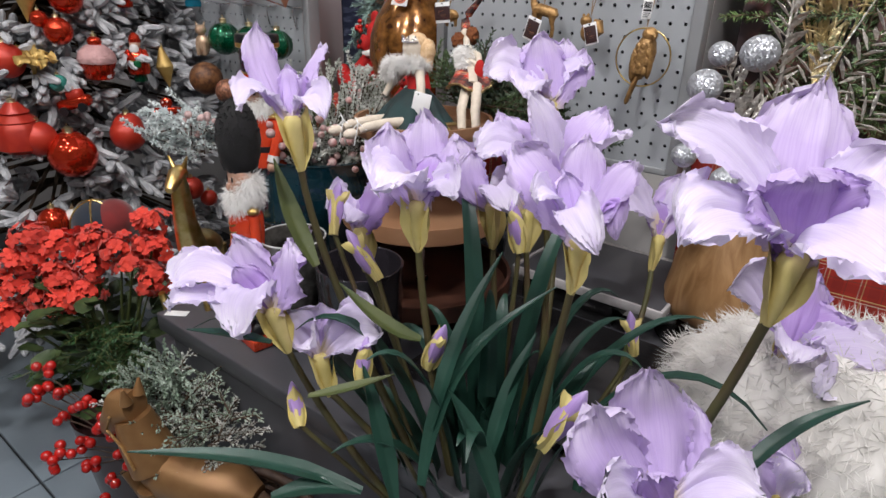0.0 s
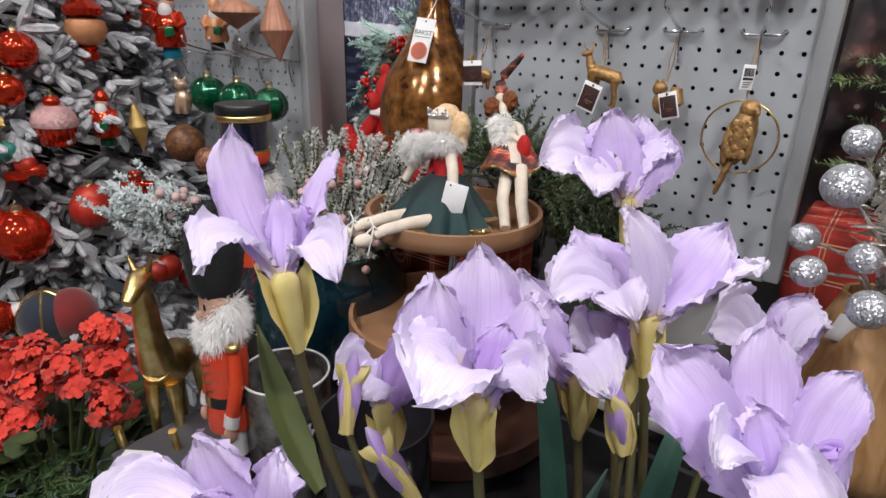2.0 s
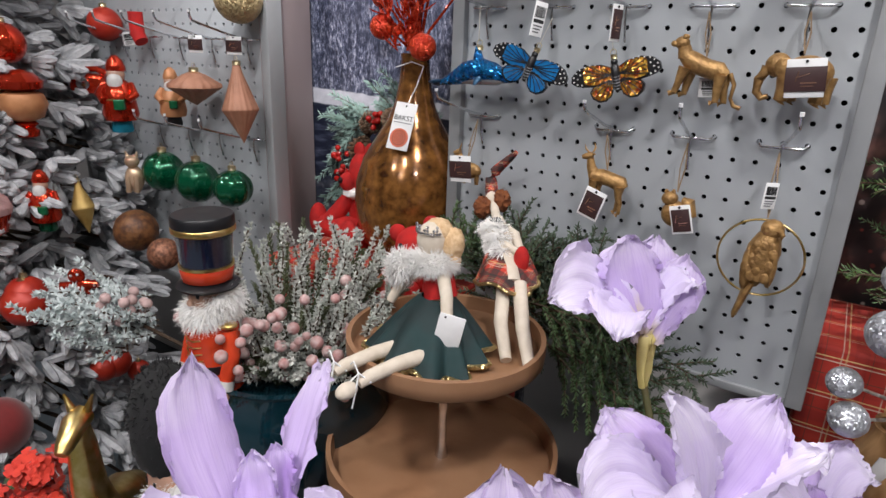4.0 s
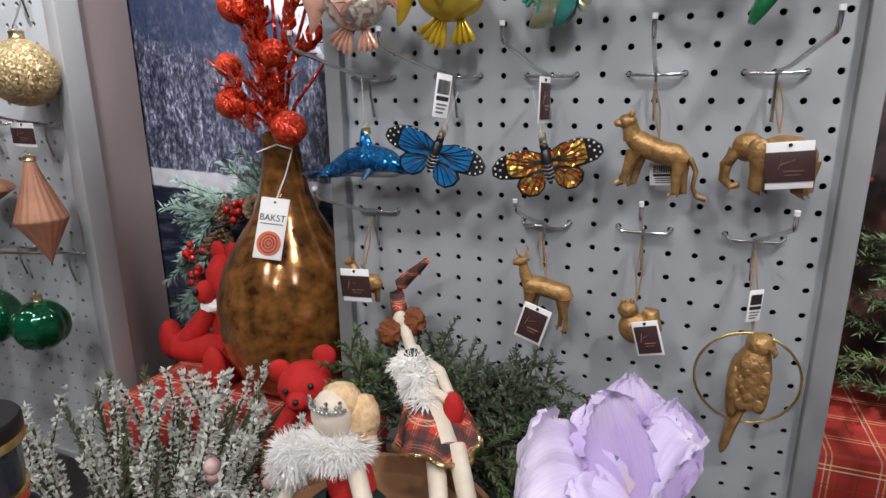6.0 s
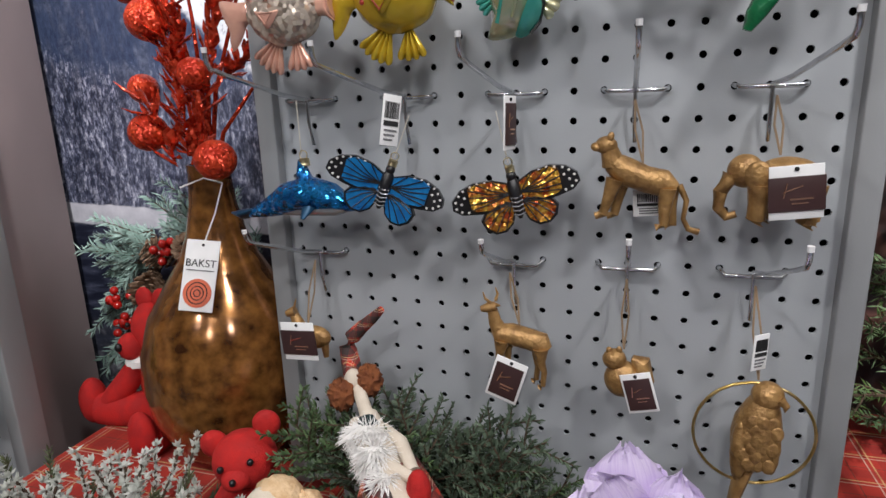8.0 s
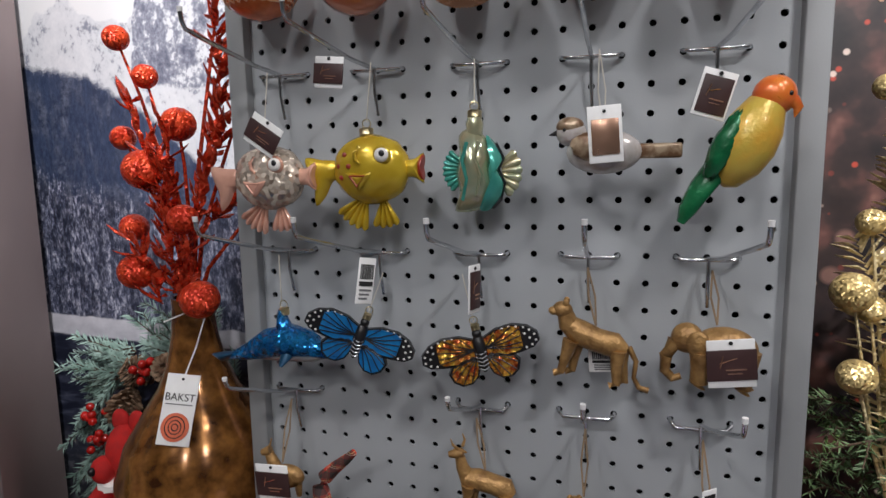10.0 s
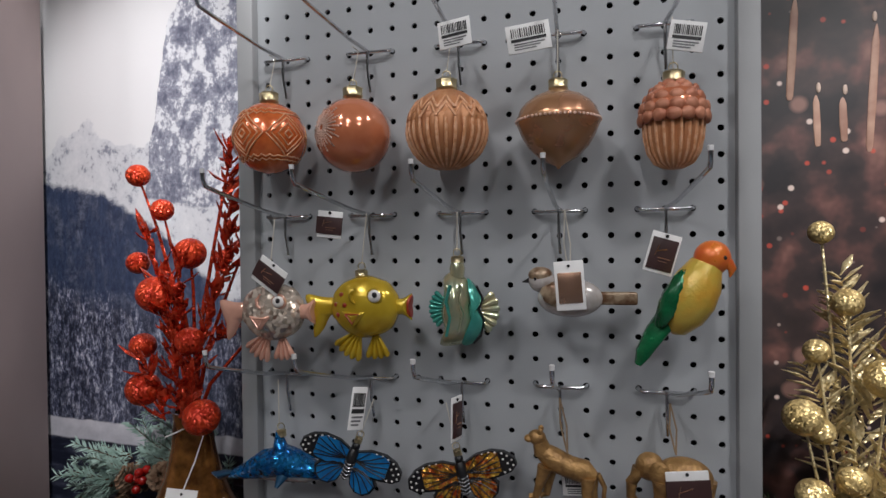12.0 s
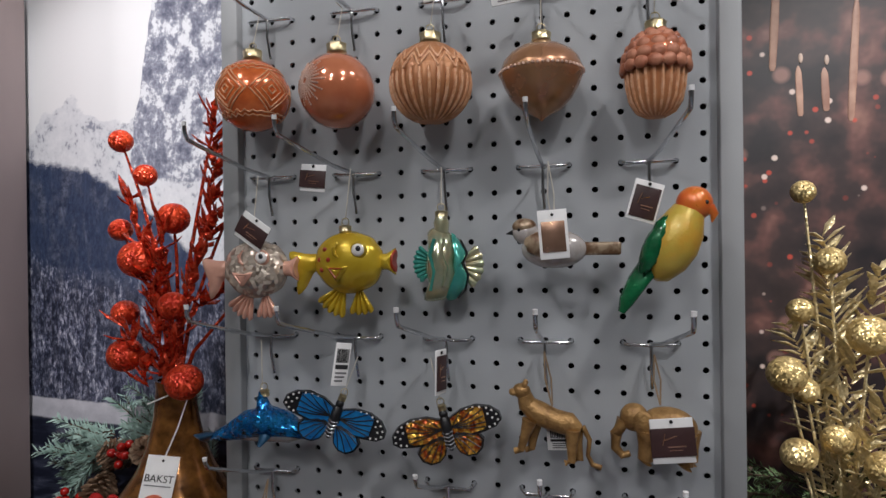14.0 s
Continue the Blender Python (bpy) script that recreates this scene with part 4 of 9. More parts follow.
    spec = [((-0.36, -0.16, 0.30), 0.12, 0.012), ((-0.20, -0.12, 0.34), 0.1, 0.013), ((-0.13, 0.10, 0.50), 0.03, 0.012), ((0.02, 0.16, 0.46), 0.06, 0.012),
            ((0.10, 0.10, 0.40), 0.06, 0.011), ((0.16, 0.06, 0.34), 0.1, 0.011), ((0.06, -0.13, 0.30), 0.06, 0.011), ((-0.07, -0.13, 0.36), 0.04, 0.012),
            ((0.28, 0.02, 0.36), 0.12, 0.011), ((-0.02, 0.02, 0.40), 0.0, 0.011), ((0.06, 0.0, 0.36), 0.0, 0.012), ((-0.10, 0.0, 0.36), 0.02, 0.012),
            ((-0.16, 0.02, 0.30), 0.05, 0.013), ((0.13, -0.04, 0.30), 0.03, 0.012), ((-0.04, 0.09, 0.36), 0.02, 0.012), ((0.19, 0.15, 0.38), 0.04, 0.010),
            ((-0.24, -0.06, 0.22), 0.1, 0.012), ((0.02, -0.09, 0.27), 0.03, 0.012), ((0.09, 0.18, 0.33), 0.05, 0.011), ((-0.10, -0.16, 0.24), 0.05, 0.012)]
    for k, (e, sag, w) in enumerate(spec):
        b = Vector((0.18 * e[0], 0.18 * e[1], 0))
        e = Vector(e)
        part("strap_leaf", strap(bezier(b, b + Vector((0, 0, e.z * 0.6)), Vector((e.x * 0.6, e.y * 0.6, e.z + sag)), e, 16), w), LEAF, leaves)
    for p, q, e, w, m in (
        ((-0.018, -0.102, 0.2), (-0.042, -0.05, 0.329), (0.043, 0.059, 0.409), 0.011, LEAF),
        ((-0.027, -0.077, 0.259), (-0.034, -0.031, 0.353), (-0.015, 0.034, 0.444), 0.010, LEAF),
        ((-0.061, -0.053, 0.352), (-0.091, -0.072, 0.357), (-0.151, -0.09, 0.408), 0.013, LEAF2),
        ((-0.041, -0.171, 0.232), (-0.126, -0.217, 0.267), (-0.244, -0.31, 0.264), 0.011, LEAF),
        ((0.066, -0.075, 0.208), (0.034, -0.066, 0.269), (-0.007, -0.07, 0.318), 0.013, LEAF),
        ((-0.036, -0.126, 0.182), (-0.064, -0.112, 0.246), (-0.107, -0.101, 0.327), 0.011, LEAF),
        ((0.034, -0.051, 0.219), (0.028, -0.015, 0.296), (0.039, 0.03, 0.361), 0.010, LEAF),
        ((-0.131, -0.161, 0.303), (-0.101, -0.134, 0.31), (-0.063, -0.095, 0.327), 0.008, LEAF2),
        ((-0.193, -0.158, 0.345), (-0.226, -0.178, 0.353), (-0.272, -0.212, 0.356), 0.008, LEAF),
        ((0.073, 0.001, 0.262), (0.086, 0.034, 0.303), (0.102, 0.066, 0.338), 0.009, LEAF),
        ((0.263, -0.06, 0.328), (0.288, -0.008, 0.39), (0.342, 0.044, 0.409), 0.007, LEAF),
        ((0.069, 0.302, 0.063), (0.056, 0.325, 0.122), (0.038, 0.352, 0.198), 0.015, LEAF2),
        ((0.078, -0.033, 0.191), (0.066, 0.009, 0.285), (0.06, 0.03, 0.332), 0.011, LEAF),
        ((-0.107, -0.236, 0.232), (-0.075, -0.202, 0.249), (-0.035, -0.178, 0.237), 0.012, LEAF),
        ((0.121, 0.004, 0.198), (0.121, 0.033, 0.251), (0.125, 0.062, 0.298), 0.011, LEAF),
        ((-0.18, -0.097, 0.422), (-0.212, -0.099, 0.463), (-0.25, -0.09, 0.533), 0.012, LEAF2)):
        p, q, e = Vector(p), Vector(q), Vector(e)
        part("strap_leaf" if m is LEAF else "stem_leaf", strap(bezier(p, p.lerp(q, 0.9), q.lerp(e, 0.35), e, 16), w, 0.35), m, leaves, "" if m is LEAF else "olive clasping stem leaf")
    pot = thing("planter", (POT.x, POT.y, 0.0), "plain black planter holding the iris bunch", "planter")
    part("pot_wall", lathe([(0.09, 0.0), (0.10, 0.01), (0.135, POT.z), (0.128, POT.z), (0.122, POT.z - 0.03), (0.01, POT.z - 0.03)], 32), BLACKWOOD, pot)
    part("soil", lathe([(0.12, POT.z - 0.02), (0.11, POT.z + 0.09), (0.06, POT.z + 0.11), (0.005, POT.z + 0.11)], 24, wobble=0.05), mat("dark_moss", (0.02, 0.025, 0.012), 0.95, bump=0.8, bscale=120), pot, "dark moss filling")


iris_bunch()


# ---- hooks, tags and ornaments on the pegboard ----
def hook_make(at, length=0.105, swing=0.0, rise=0.03, droop=0.0):
    """A double-pin display hook: crossbar, hanging leg, prong with an upturned white nib."""
    t = thing("peg_hook", at, "chromed double-pin peg hook with an upturned prong on the pegboard", "hook", group="peg hooks")
    y = -0.008
    part("crossbar", tube([(-0.026, 0.006, 0.001), (-0.025, y * 0.6, 0), (-0.021, y, -0.001 - droop), (0, y, -0.001 - droop), (0.021, y, -0.001 - droop), (0.025, y * 0.6, 0), (0.026, 0.006, 0.001)], 0.0019, 8), CHROME, t)
    part("rear_leg", tube([(0, y - 0.002, 0), (0, y - 0.002, -0.02), (0.001, y + 0.003, -0.043)], 0.0017, 8), CHROME, t)
    e = (swing, y - length, 0.026)
    prong = part("prong", tube([(0, y - 0.001, 0), (swing * 0.3, y - length * 0.3, 0.005), (swing * 0.85, y - length * 0.85, 0.021), e, (swing, e[1] - 0.004, 0.032), (swing, e[1] - 0.005, 0.026 + rise * 0.45)], 0.0021, 8), CHROME, t)
    part("nib", tube([(swing, e[1] - 0.005, 0.026 + rise * 0.42), (swing, e[1] - 0.0053, 0.026 + rise * 0.56)], [0.0023, 0.0024], 10), NIB, prong)
    return t


def bars(s, w, h, n, z0):
    for k in range(n):
        x = -w / 2 + w * (k + 0.5) / n
        s.join(box((x, -0.0009, z0), (w / n * R.choice((0.3, 0.5, 0.7)), 0.0004, h)))


def tag(at, turn, w=0.034, h=0.044, style="maroon", label=""):
    t = thing("price_tag", at, label or "white card price tag with a dark maroon printed panel", "price tag", turn=turn)
    part("card", box((0, 0, 0), (w, 0.0012, h), 0.0005), CARD, t)
    if style == "maroon":
        part("printed_panel", box((0, -0.0011, -0.001), (w * (1.04 if w > 0.9 * h else 0.86), 0.0012, h * (0.64 if w > 0.9 * h else 0.78)), 0.0003), MAROON, t, "dark maroon panel")
        for s in (tube([(-w * .25, -0.002, -h * .08), (-w * .18, -0.002, h * .18)], 0.0005, 4), tube([(-w * .25, -0.002, h * .02), (w * .1, -0.002, h * .12)], 0.0004, 4),
                  box((w * .08, -0.0019, -h * .12), (w * .42, 0.0005, h * 0.03)), box((w * .05, -0.0019, -h * .2), (w * .3, 0.0005, h * 0.02))):
            part("gilt_stroke", s, ROSEFOIL, t, "thin rose-gold printed stroke")
        part("eyelet", tube([(0, -0.0014, h * .43), (0, 0.001, h * .43)], 0.0016, 8), DARK, t)
    elif style == "barcode":
        s = Shape()
        bars(s, w * 0.8, h * 0.32, 16, h * 0.2)
        s.join(box((0, -0.0009, -h * .06), (w * 0.8, 0.0004, h * 0.10)))
        part("barcode", s, INK, t, "black printed bars")
        g = Shape()
        for k in range(3):
            g.join(box((-w * 0.05 * k, -0.0009, -h * (0.2 + 0.09 * k)), (w * (0.7 - 0.1 * k), 0.0004, h * 0.04)))
        part("small_print", g, GREYINK, t)
    elif style == "foil":
        part("foil_panel", box((0, -0.0011, -0.002), (w * 0.8, 0.0010, h * 0.62), 0.0003), ROSEFOIL, t, "rose-gold foil panel")
        part("eyelet", tube([(0, -0.0014, h * .40), (0, 0.001, h * .40)], 0.0014, 8), DARK, t)
    return t


def cap(s_parent, at, r=0.009, h=0.010):
    part("cap", lathe([(r, 0), (r * 1.08, h * 0.2), (r, h * 0.3), (r * 1.05, h), (r * 0.8, h * 1.15), (0.001, h * 1.2)], 14, ribs=7, rib=0.05).move(Matrix.Translation(at)), CAPGOLD, s_parent, "pale gold crimped cap")
    ring = [(at[0] + 0.004 * math.sin(a), at[1], at[2] + h * 1.2 + 0.003 - 0.004 * math.cos(a)) for a in [2 * math.pi * i / 10 for i in range(11)]]
    part("loop", tube(ring, 0.0006, 5), CAPGOLD, s_parent)


def cord(parent, p, q, material, r=0.0006):
    p, q = Vector(p), Vector(q)
    side = Vector((0.003, 0, 0))
    part("cord", tube([p, p.lerp(q, 0.5) + side, q], r, 5), material, parent)
    part("cord", tube([p, p.lerp(q, 0.5) - side, q], r, 5), material, parent)


HX = [0.0, 0.1, 0.2, 0.3, 0.4]
ROWS = {"top": 1.92, "a": 1.745, "b": 1.570, "c": 1.395, "d": 1.245}


def hooks():
    swings = {"top": (-.02, -.02, 0, 0, 0), "a": (-.035, -.03, -.01, .002, .02), "b": (-.03, -.035, -.02, -.006, .022), "c": (-.03, -.035, -.02, 0.0, .022)}
    for row in ("a", "b", "c"):
        for k, x in enumerate(HX):
            hook_make((x, 0, ROWS[row]), 0.10, swings[row][k])
    for x, sw, dr in ((0.0, -0.03, 0), (0.2, -0.012, 0.003), (0.3, 0.0, 0.002), (0.4, 0.018, 0.003)):
        hook_make((x, 0, ROWS["d"]), 0.075, sw, 0.03 if sw > -0.01 else 0.022, dr)


hooks()

# glass baubles of the upper row
COPPER = mat("copper_red_glass", (0.80, 0.20, 0.050), 0.2, 0.25, col2=(0.58, 0.105, 0.025), scale=140, mix=0.9, bump=0.25, bscale=90, coat=0.6)
ROSE = mat("rose_copper_glass", (0.74, 0.26, 0.13), 0.14, 0.35, col2=(0.60, 0.18, 0.085), scale=40, mix=0.8, coat=0.7)
KNIT = mat("matt_copper_glass", (0.58, 0.27, 0.12), 0.42, 0.2, col2=(0.42, 0.17, 0.075), scale=50, mix=0.9, bump=0.15, bscale=300)
GILT = mat("gilt_rose_glass", (0.46, 0.22, 0.13), 0.26, 0.55, col2=(0.50, 0.27, 0.12), scale=22, mix=0.9, coat=0.3)
# pale tone for raised lines; on ribs and stitches it paints the lit ridge
PALELINE = mat("pale_line_lit_ridge", (0.72, 0.42, 0.26), 0.45, 0.1, col2=(0.60, 0.28, 0.13), scale=200)
FROST = mat("sugar_glitter", (0.80, 0.55, 0.45), 0.4, 0.2, glitter=900)


def bauble(at, r, material, label, deco):
    t = thing("bauble", at, label, "bauble", group="glass baubles on the upper hooks")
    body = ball((0, 0, 0), r, 40, 28)
    if deco == "ribbed":
        body = ball((0, 0, 0), r, 120, 40)
        body.v = []
        for p in ball((0, 0, 0), r, 120, 40).v:
            v = Vector(p)
            a = math.atan2(v.y, v.x)
            lat = v.z / r
            k = 1 + (0.05 * abs(math.cos(15 * a)) - 0.03 if lat < 0.20 else 0.045 * math.cos(12 * a + (lat - 0.25) * 14) * math.cos(12 * a - (lat - 0.25) * 14))
            body.v.append((v.x * k, v.y * k, v.z))
    if deco == "diamond":
        part("glass_ball", body, material, t)
        for a in (-105, -30, 45, 120, 195):
            for q, rad in ((0.62, 0.0008), (0.48, 0.0008), (0.30, 0.0007), (0.12, 0.0009)):
                pts = []
                for i in range(33):
                    b = 2 * math.pi * i / 32
                    n = abs(math.cos(b)) + abs(math.sin(b))
                    u, v = q * math.cos(b) / n, q * math.sin(b) / n
                    d = Vector((math.cos(radians(a) + u), math.sin(radians(a) + u), 0)) * math.cos(v) + Vector((0, 0, math.sin(v)))
                    pts.append(d * (r * 1.004))
                part("relief_line", tube(pts, rad, 5), PALELINE, t)
        for z in (0.60, 0.74, -0.62, -0.74):
            part("relief_line", tube([(r * 1.003 * math.cos(z + 0.05 * math.sin(i * 3)) * math.cos(i / 48 * 6.2832), r * 1.003 * math.cos(z + 0.05 * math.sin(i * 3)) * math.sin(i / 48 * 6.2832), r * 1.003 * math.sin(z + 0.05 * math.sin(i * 3))) for i in range(49)], 0.0008, 5), PALELINE, t)
    else:
        part("glass_ball", body, material, t)
    if deco == "ribbed":
        # pale ribs and stitches: light on the ridges put into their colour
        for k in range(28):
            a = 2 * math.pi * k / 28
            part("rib", tube([(r * 1.01 * math.cos(b) * math.cos(a), r * 1.01 * math.cos(b) * math.sin(a), r * 1.01 * math.sin(b)) for b in [radians(-72 + 10 * i) for i in range(9)]], [0.0007, 0.0010, 0.0013, 0.0015, 0.0016, 0.0017, 0.0017, 0.0016, 0.0012], 6), PALELINE, t)
        for k in range(14):
            for s in (-1, 1):
                for z0 in (10, 22):
                    pts = [(math.radians(z0 + 22 * i / 4), 2 * math.pi * (k + s * 0.5 * (1 - i / 4)) / 14) for i in range(5)]
                    part("knit_stitch", tube([(r * 1.012 * math.cos(b) * math.cos(a), r * 1.012 * math.cos(b) * math.sin(a), r * 1.012 * math.sin(b)) for b, a in pts], 0.0011, 5), PALELINE, t)
    if deco == "sunburst":
        s = Shape()
        c = Vector((-0.52, -0.85, 0.10)).normalized()
        e = c.cross(Vector((0, 0, 1))).normalized()
        f = e.cross(c)
        for k in range(26):
            a = 2 * math.pi * k / 26
            for i in range(9):
                g = 0.10 + 0.065 * i * (1 if k % 2 else 0.7)
                d = c * math.cos(g) + (e * math.cos(a) + f * math.sin(a)) * math.sin(g)
                s.join(ball(tuple(d * r * 1.002), 0.0011, 5, 4))
        part("beaded_sunburst", s, FROST, t, "beaded frosted sunburst")
    cap(t, (0, 0, r * 0.985), 0.0095, 0.010)
    part("hanger", tube([(0, 0, r + 0.014), (0.002, 0.01, r + 0.05), (0, 0.0, ROWS["a"] - at[2] - 0.006)], 0.0006, 5), THREAD, t)
    return t


bauble((0.003, -0.045, 1.651), 0.0375, COPPER, "shiny copper-red glass bauble with a raised diamond pattern", "diamond")
bauble((0.098, -0.045, 1.649), 0.038, ROSE, "shiny rose-copper glass bauble with a beaded sunburst", "sunburst")
bauble((0.197, -0.050, 1.648), 0.0385, KNIT, "matt copper glass bauble with a knitted rib pattern", "ribbed")


def spinning_top():
    r = 0.039
    t = thing("bauble", (0.302, -0.04, 1.645), "gilt rose-copper spinning-top bauble with a beaded belt", "bauble", group="glass baubles on the upper hooks")
    prof = [(0.001, -0.038), (0.003, -0.035), (0.008, -0.0325), (0.018, -0.027), (0.028, -0.017), (0.0345, -0.006), (0.0375, 0.002), (0.0385, 0.004), (0.0385, 0.010), (0.0375, 0.012), (0.0355, 0.018), (0.030, 0.0245), (0.022, 0.030), (0.012, 0.034), (0.008, 0.037)]
    part("glass_body", lathe(prof, 48), GILT, t)
    s = Shape()
    for k in range(56):
        a = 2 * math.pi * k / 56
        s.join(ball((0.0388 * math.cos(a), 0.0388 * math.sin(a), 0.007), 0.0015, 6, 5))
    part("beaded_belt", s, FROST, t, "belt of pale beads")
    cap(t, (0, 0, 0.036), 0.0085, 0.009)
    part("hanger", tube([(0, 0, 0.05), (0, 0.005, ROWS["a"] - 1.651)], 0.0006, 5), THREAD, t)


spinning_top()


def acorn():
    t = thing("acorn_ornament", (0.403, -0.045, 1.640), "copper glass acorn ornament with a scaly cap and ribbed cup", "ornament")
    part("ribbed_cup", lathe([(0.001, -0.040), (0.008, -0.039), (0.018, -0.034), (0.024, -0.024), (0.027, -0.010), (0.0285, 0.004), (0.028, 0.008)], 132, ribs=22, rib=0.05).move(Matrix.Diagonal((0.88, 0.88, 0.95, 1))), KNIT, t)
    # pale tubes paint the lit crests of the cup's ribs
    for k in range(22):
        a = 2 * math.pi * k / 22
        part("rib", tube([(q * math.cos(a), q * math.sin(a), z) for q, z in ((0.0085, -0.0365), (0.0165, -0.032), (0.022, -0.0225), (0.0247, -0.0095), (0.0258, 0.004))], [0.0006, 0.0010, 0.0013, 0.0014, 0.0013], 6), PALELINE, t)
    part("cap_core", lathe([(0.026, 0.003), (0.0285, 0.010), (0.027, 0.020), (0.022, 0.030), (0.014, 0.036), (0.004, 0.038)], 32), ROSE, t)
    scale_mat = mat("rose_brown_scales", (0.52, 0.22, 0.13), 0.5, 0.15, col2=(0.38, 0.13, 0.07), scale=60, bump=0.2, bscale=300)
    for j, (rr, z, n) in enumerate(((0.0282, 0.007, 15), (0.0272, 0.015, 14), (0.0235, 0.023, 12), (0.0185, 0.030, 9), (0.011, 0.035, 6))):
        for k in range(n):
            a = 2 * math.pi * (k + 0.5 * (j % 2)) / n
            b = ball((0, 0, 0), (0.0066, 0.0032, 0.0058), 10, 7)
            part("cap_scale", b.move(Matrix.Translation((rr * math.cos(a), rr * math.sin(a), z)) @ Matrix.Rotation(a + math.pi / 2, 4, "Z")), scale_mat, t)
    cap(t, (0, 0, 0.038), 0.009, 0.010)
    part("hanger", tube([(0, 0, 0.05), (0, 0.005, ROWS["a"] - 1.646)], 0.0006, 5), THREAD, t)


acorn()

GLASSPINK = mat("pink_glass", (0.72, 0.40, 0.30), 0.16, 0.25, col2=(0.62, 0.33, 0.25), scale=40, coat=0.8, bump=0.1, bscale=120)
CLEARGLITTER = mat("clear_glitter", (0.72, 0.62, 0.52), 0.2, 0.5, glitter=260)
YELLOW = mat("yellow_glass", (0.62, 0.44, 0.035), 0.22, 0.45, col2=(0.50, 0.33, 0.02), scale=40, coat=0.5, bump=0.1, bscale=150)
TEAL = mat("teal_glass", (0.08, 0.42, 0.34), 0.15, 0.45, col2=(0.05, 0.30, 0.25), scale=40, coat=0.6, bump=0.1, bscale=150)
SILVERGOLD = mat("champagne_glass", (0.66, 0.60, 0.38), 0.15, 0.7, col2=(0.45, 0.52, 0.36), scale=60, coat=0.5)
BROWNGLASS = mat("brown_glass", (0.16, 0.085, 0.045), 0.3, 0.3, col2=(0.42, 0.32, 0.22), scale=110, mix=0.5)
WHITEGLASS = mat("white_glass", (0.62, 0.58, 0.56), 0.2, 0.3, col2=(0.46, 0.42, 0.40), scale=90)
GREENGLASS = mat("green_glass", (0.008, 0.17, 0.06), 0.25, 0.3, col2=(0.005, 0.10, 0.035), scale=60, bump=0.4, bscale=180, coat=0.5)
ORANGE = mat("orange_glass", (0.72, 0.13, 0.03), 0.28, 0.15, col2=(0.72, 0.20, 0.03), scale=50, coat=0.3)
AMBER = mat("amber_glass", (0.66, 0.37, 0.05), 0.3, 0.15, col2=(0.58, 0.42, 0.07), scale=40, coat=0.3, bump=0.3, bscale=220)
BLUEGLASS = mat("blue_glitter", (0.02, 0.26, 0.62), 0.16, 0.75, col2=(0.01, 0.12, 0.40), scale=70, glitter=300)
BLUEWING = mat("blue_wing", (0.01, 0.21, 0.52), 0.3, 0.3, col2=(0.008, 0.13, 0.38), scale=80, bump=0.3, bscale=200, coat=0.3)
NAVY = mat("navy_glass", (0.015, 0.07, 0.14), 0.3, 0.4)
BLACKG = mat("black_enamel", (0.010, 0.010, 0.012), 0.35)
WHITEDOT = mat("white_enamel", (0.72, 0.70, 0.68), 0.4)
MOSAIC = mat("amber_mosaic", (0.66, 0.40, 0.06), 0.2, 0.6, col2=(0.42, 0.07, 0.02), scale=120, mix=0.5, glitter=330)
PALEGLASS = mat("silver_belly", (0.50, 0.52, 0.55), 0.2, 0.7)


def wave_fin(c, a0, a1, r0, r1, n, thick):
    """A moulded fan-shaped fin with ribs and a scalloped edge."""
    m, rows = n * 6, 5
    w = abs(radians(a1 - a0)) / n * r1 * 0.80
    vs, fs = [], []
    for sgn in (-1, 1):
        for j in range(rows + 1):
            t = j / rows
            for i in range(m + 1):
                a = radians(a0 + (a1 - a0) * i / m)
                rib = abs(math.sin(math.pi * n * i / m))
                r = r0 + (r1 - r0) * t * (0.90 + 0.10 * rib)
                y = sgn * w * thick * (0.12 + 0.88 * rib ** 0.7) * (0.55 + 0.75 * t) * (0.25 if j == rows else 1)
                vs.append((c[0] + r * math.cos(a), y, c[1] + r * math.sin(a)))
    o = (rows + 1) * (m + 1)
    for j in range(rows):
        for i in range(m):
            q = j * (m + 1) + i
            fs.append((q, q + 1, q + m + 2, q + m + 1))
            fs.append((o + q + 1, o + q, o + q + m + 1, o + q + m + 2))
    for i in range(m):
        q = rows * (m + 1) + i
        fs.append((q, q + 1, o + q + 1, o + q))
        fs.append((i + 1, i, o + i, o + i + 1))
    for j in range(rows):
        q = j * (m + 1)
        fs.append((q + m + 1, q, o + q, o + q + m + 1))
        fs.append((q + m, q + 2 * m + 1, o + q + 2 * m + 1, o + q + m))
    return Shape().add(vs, fs)


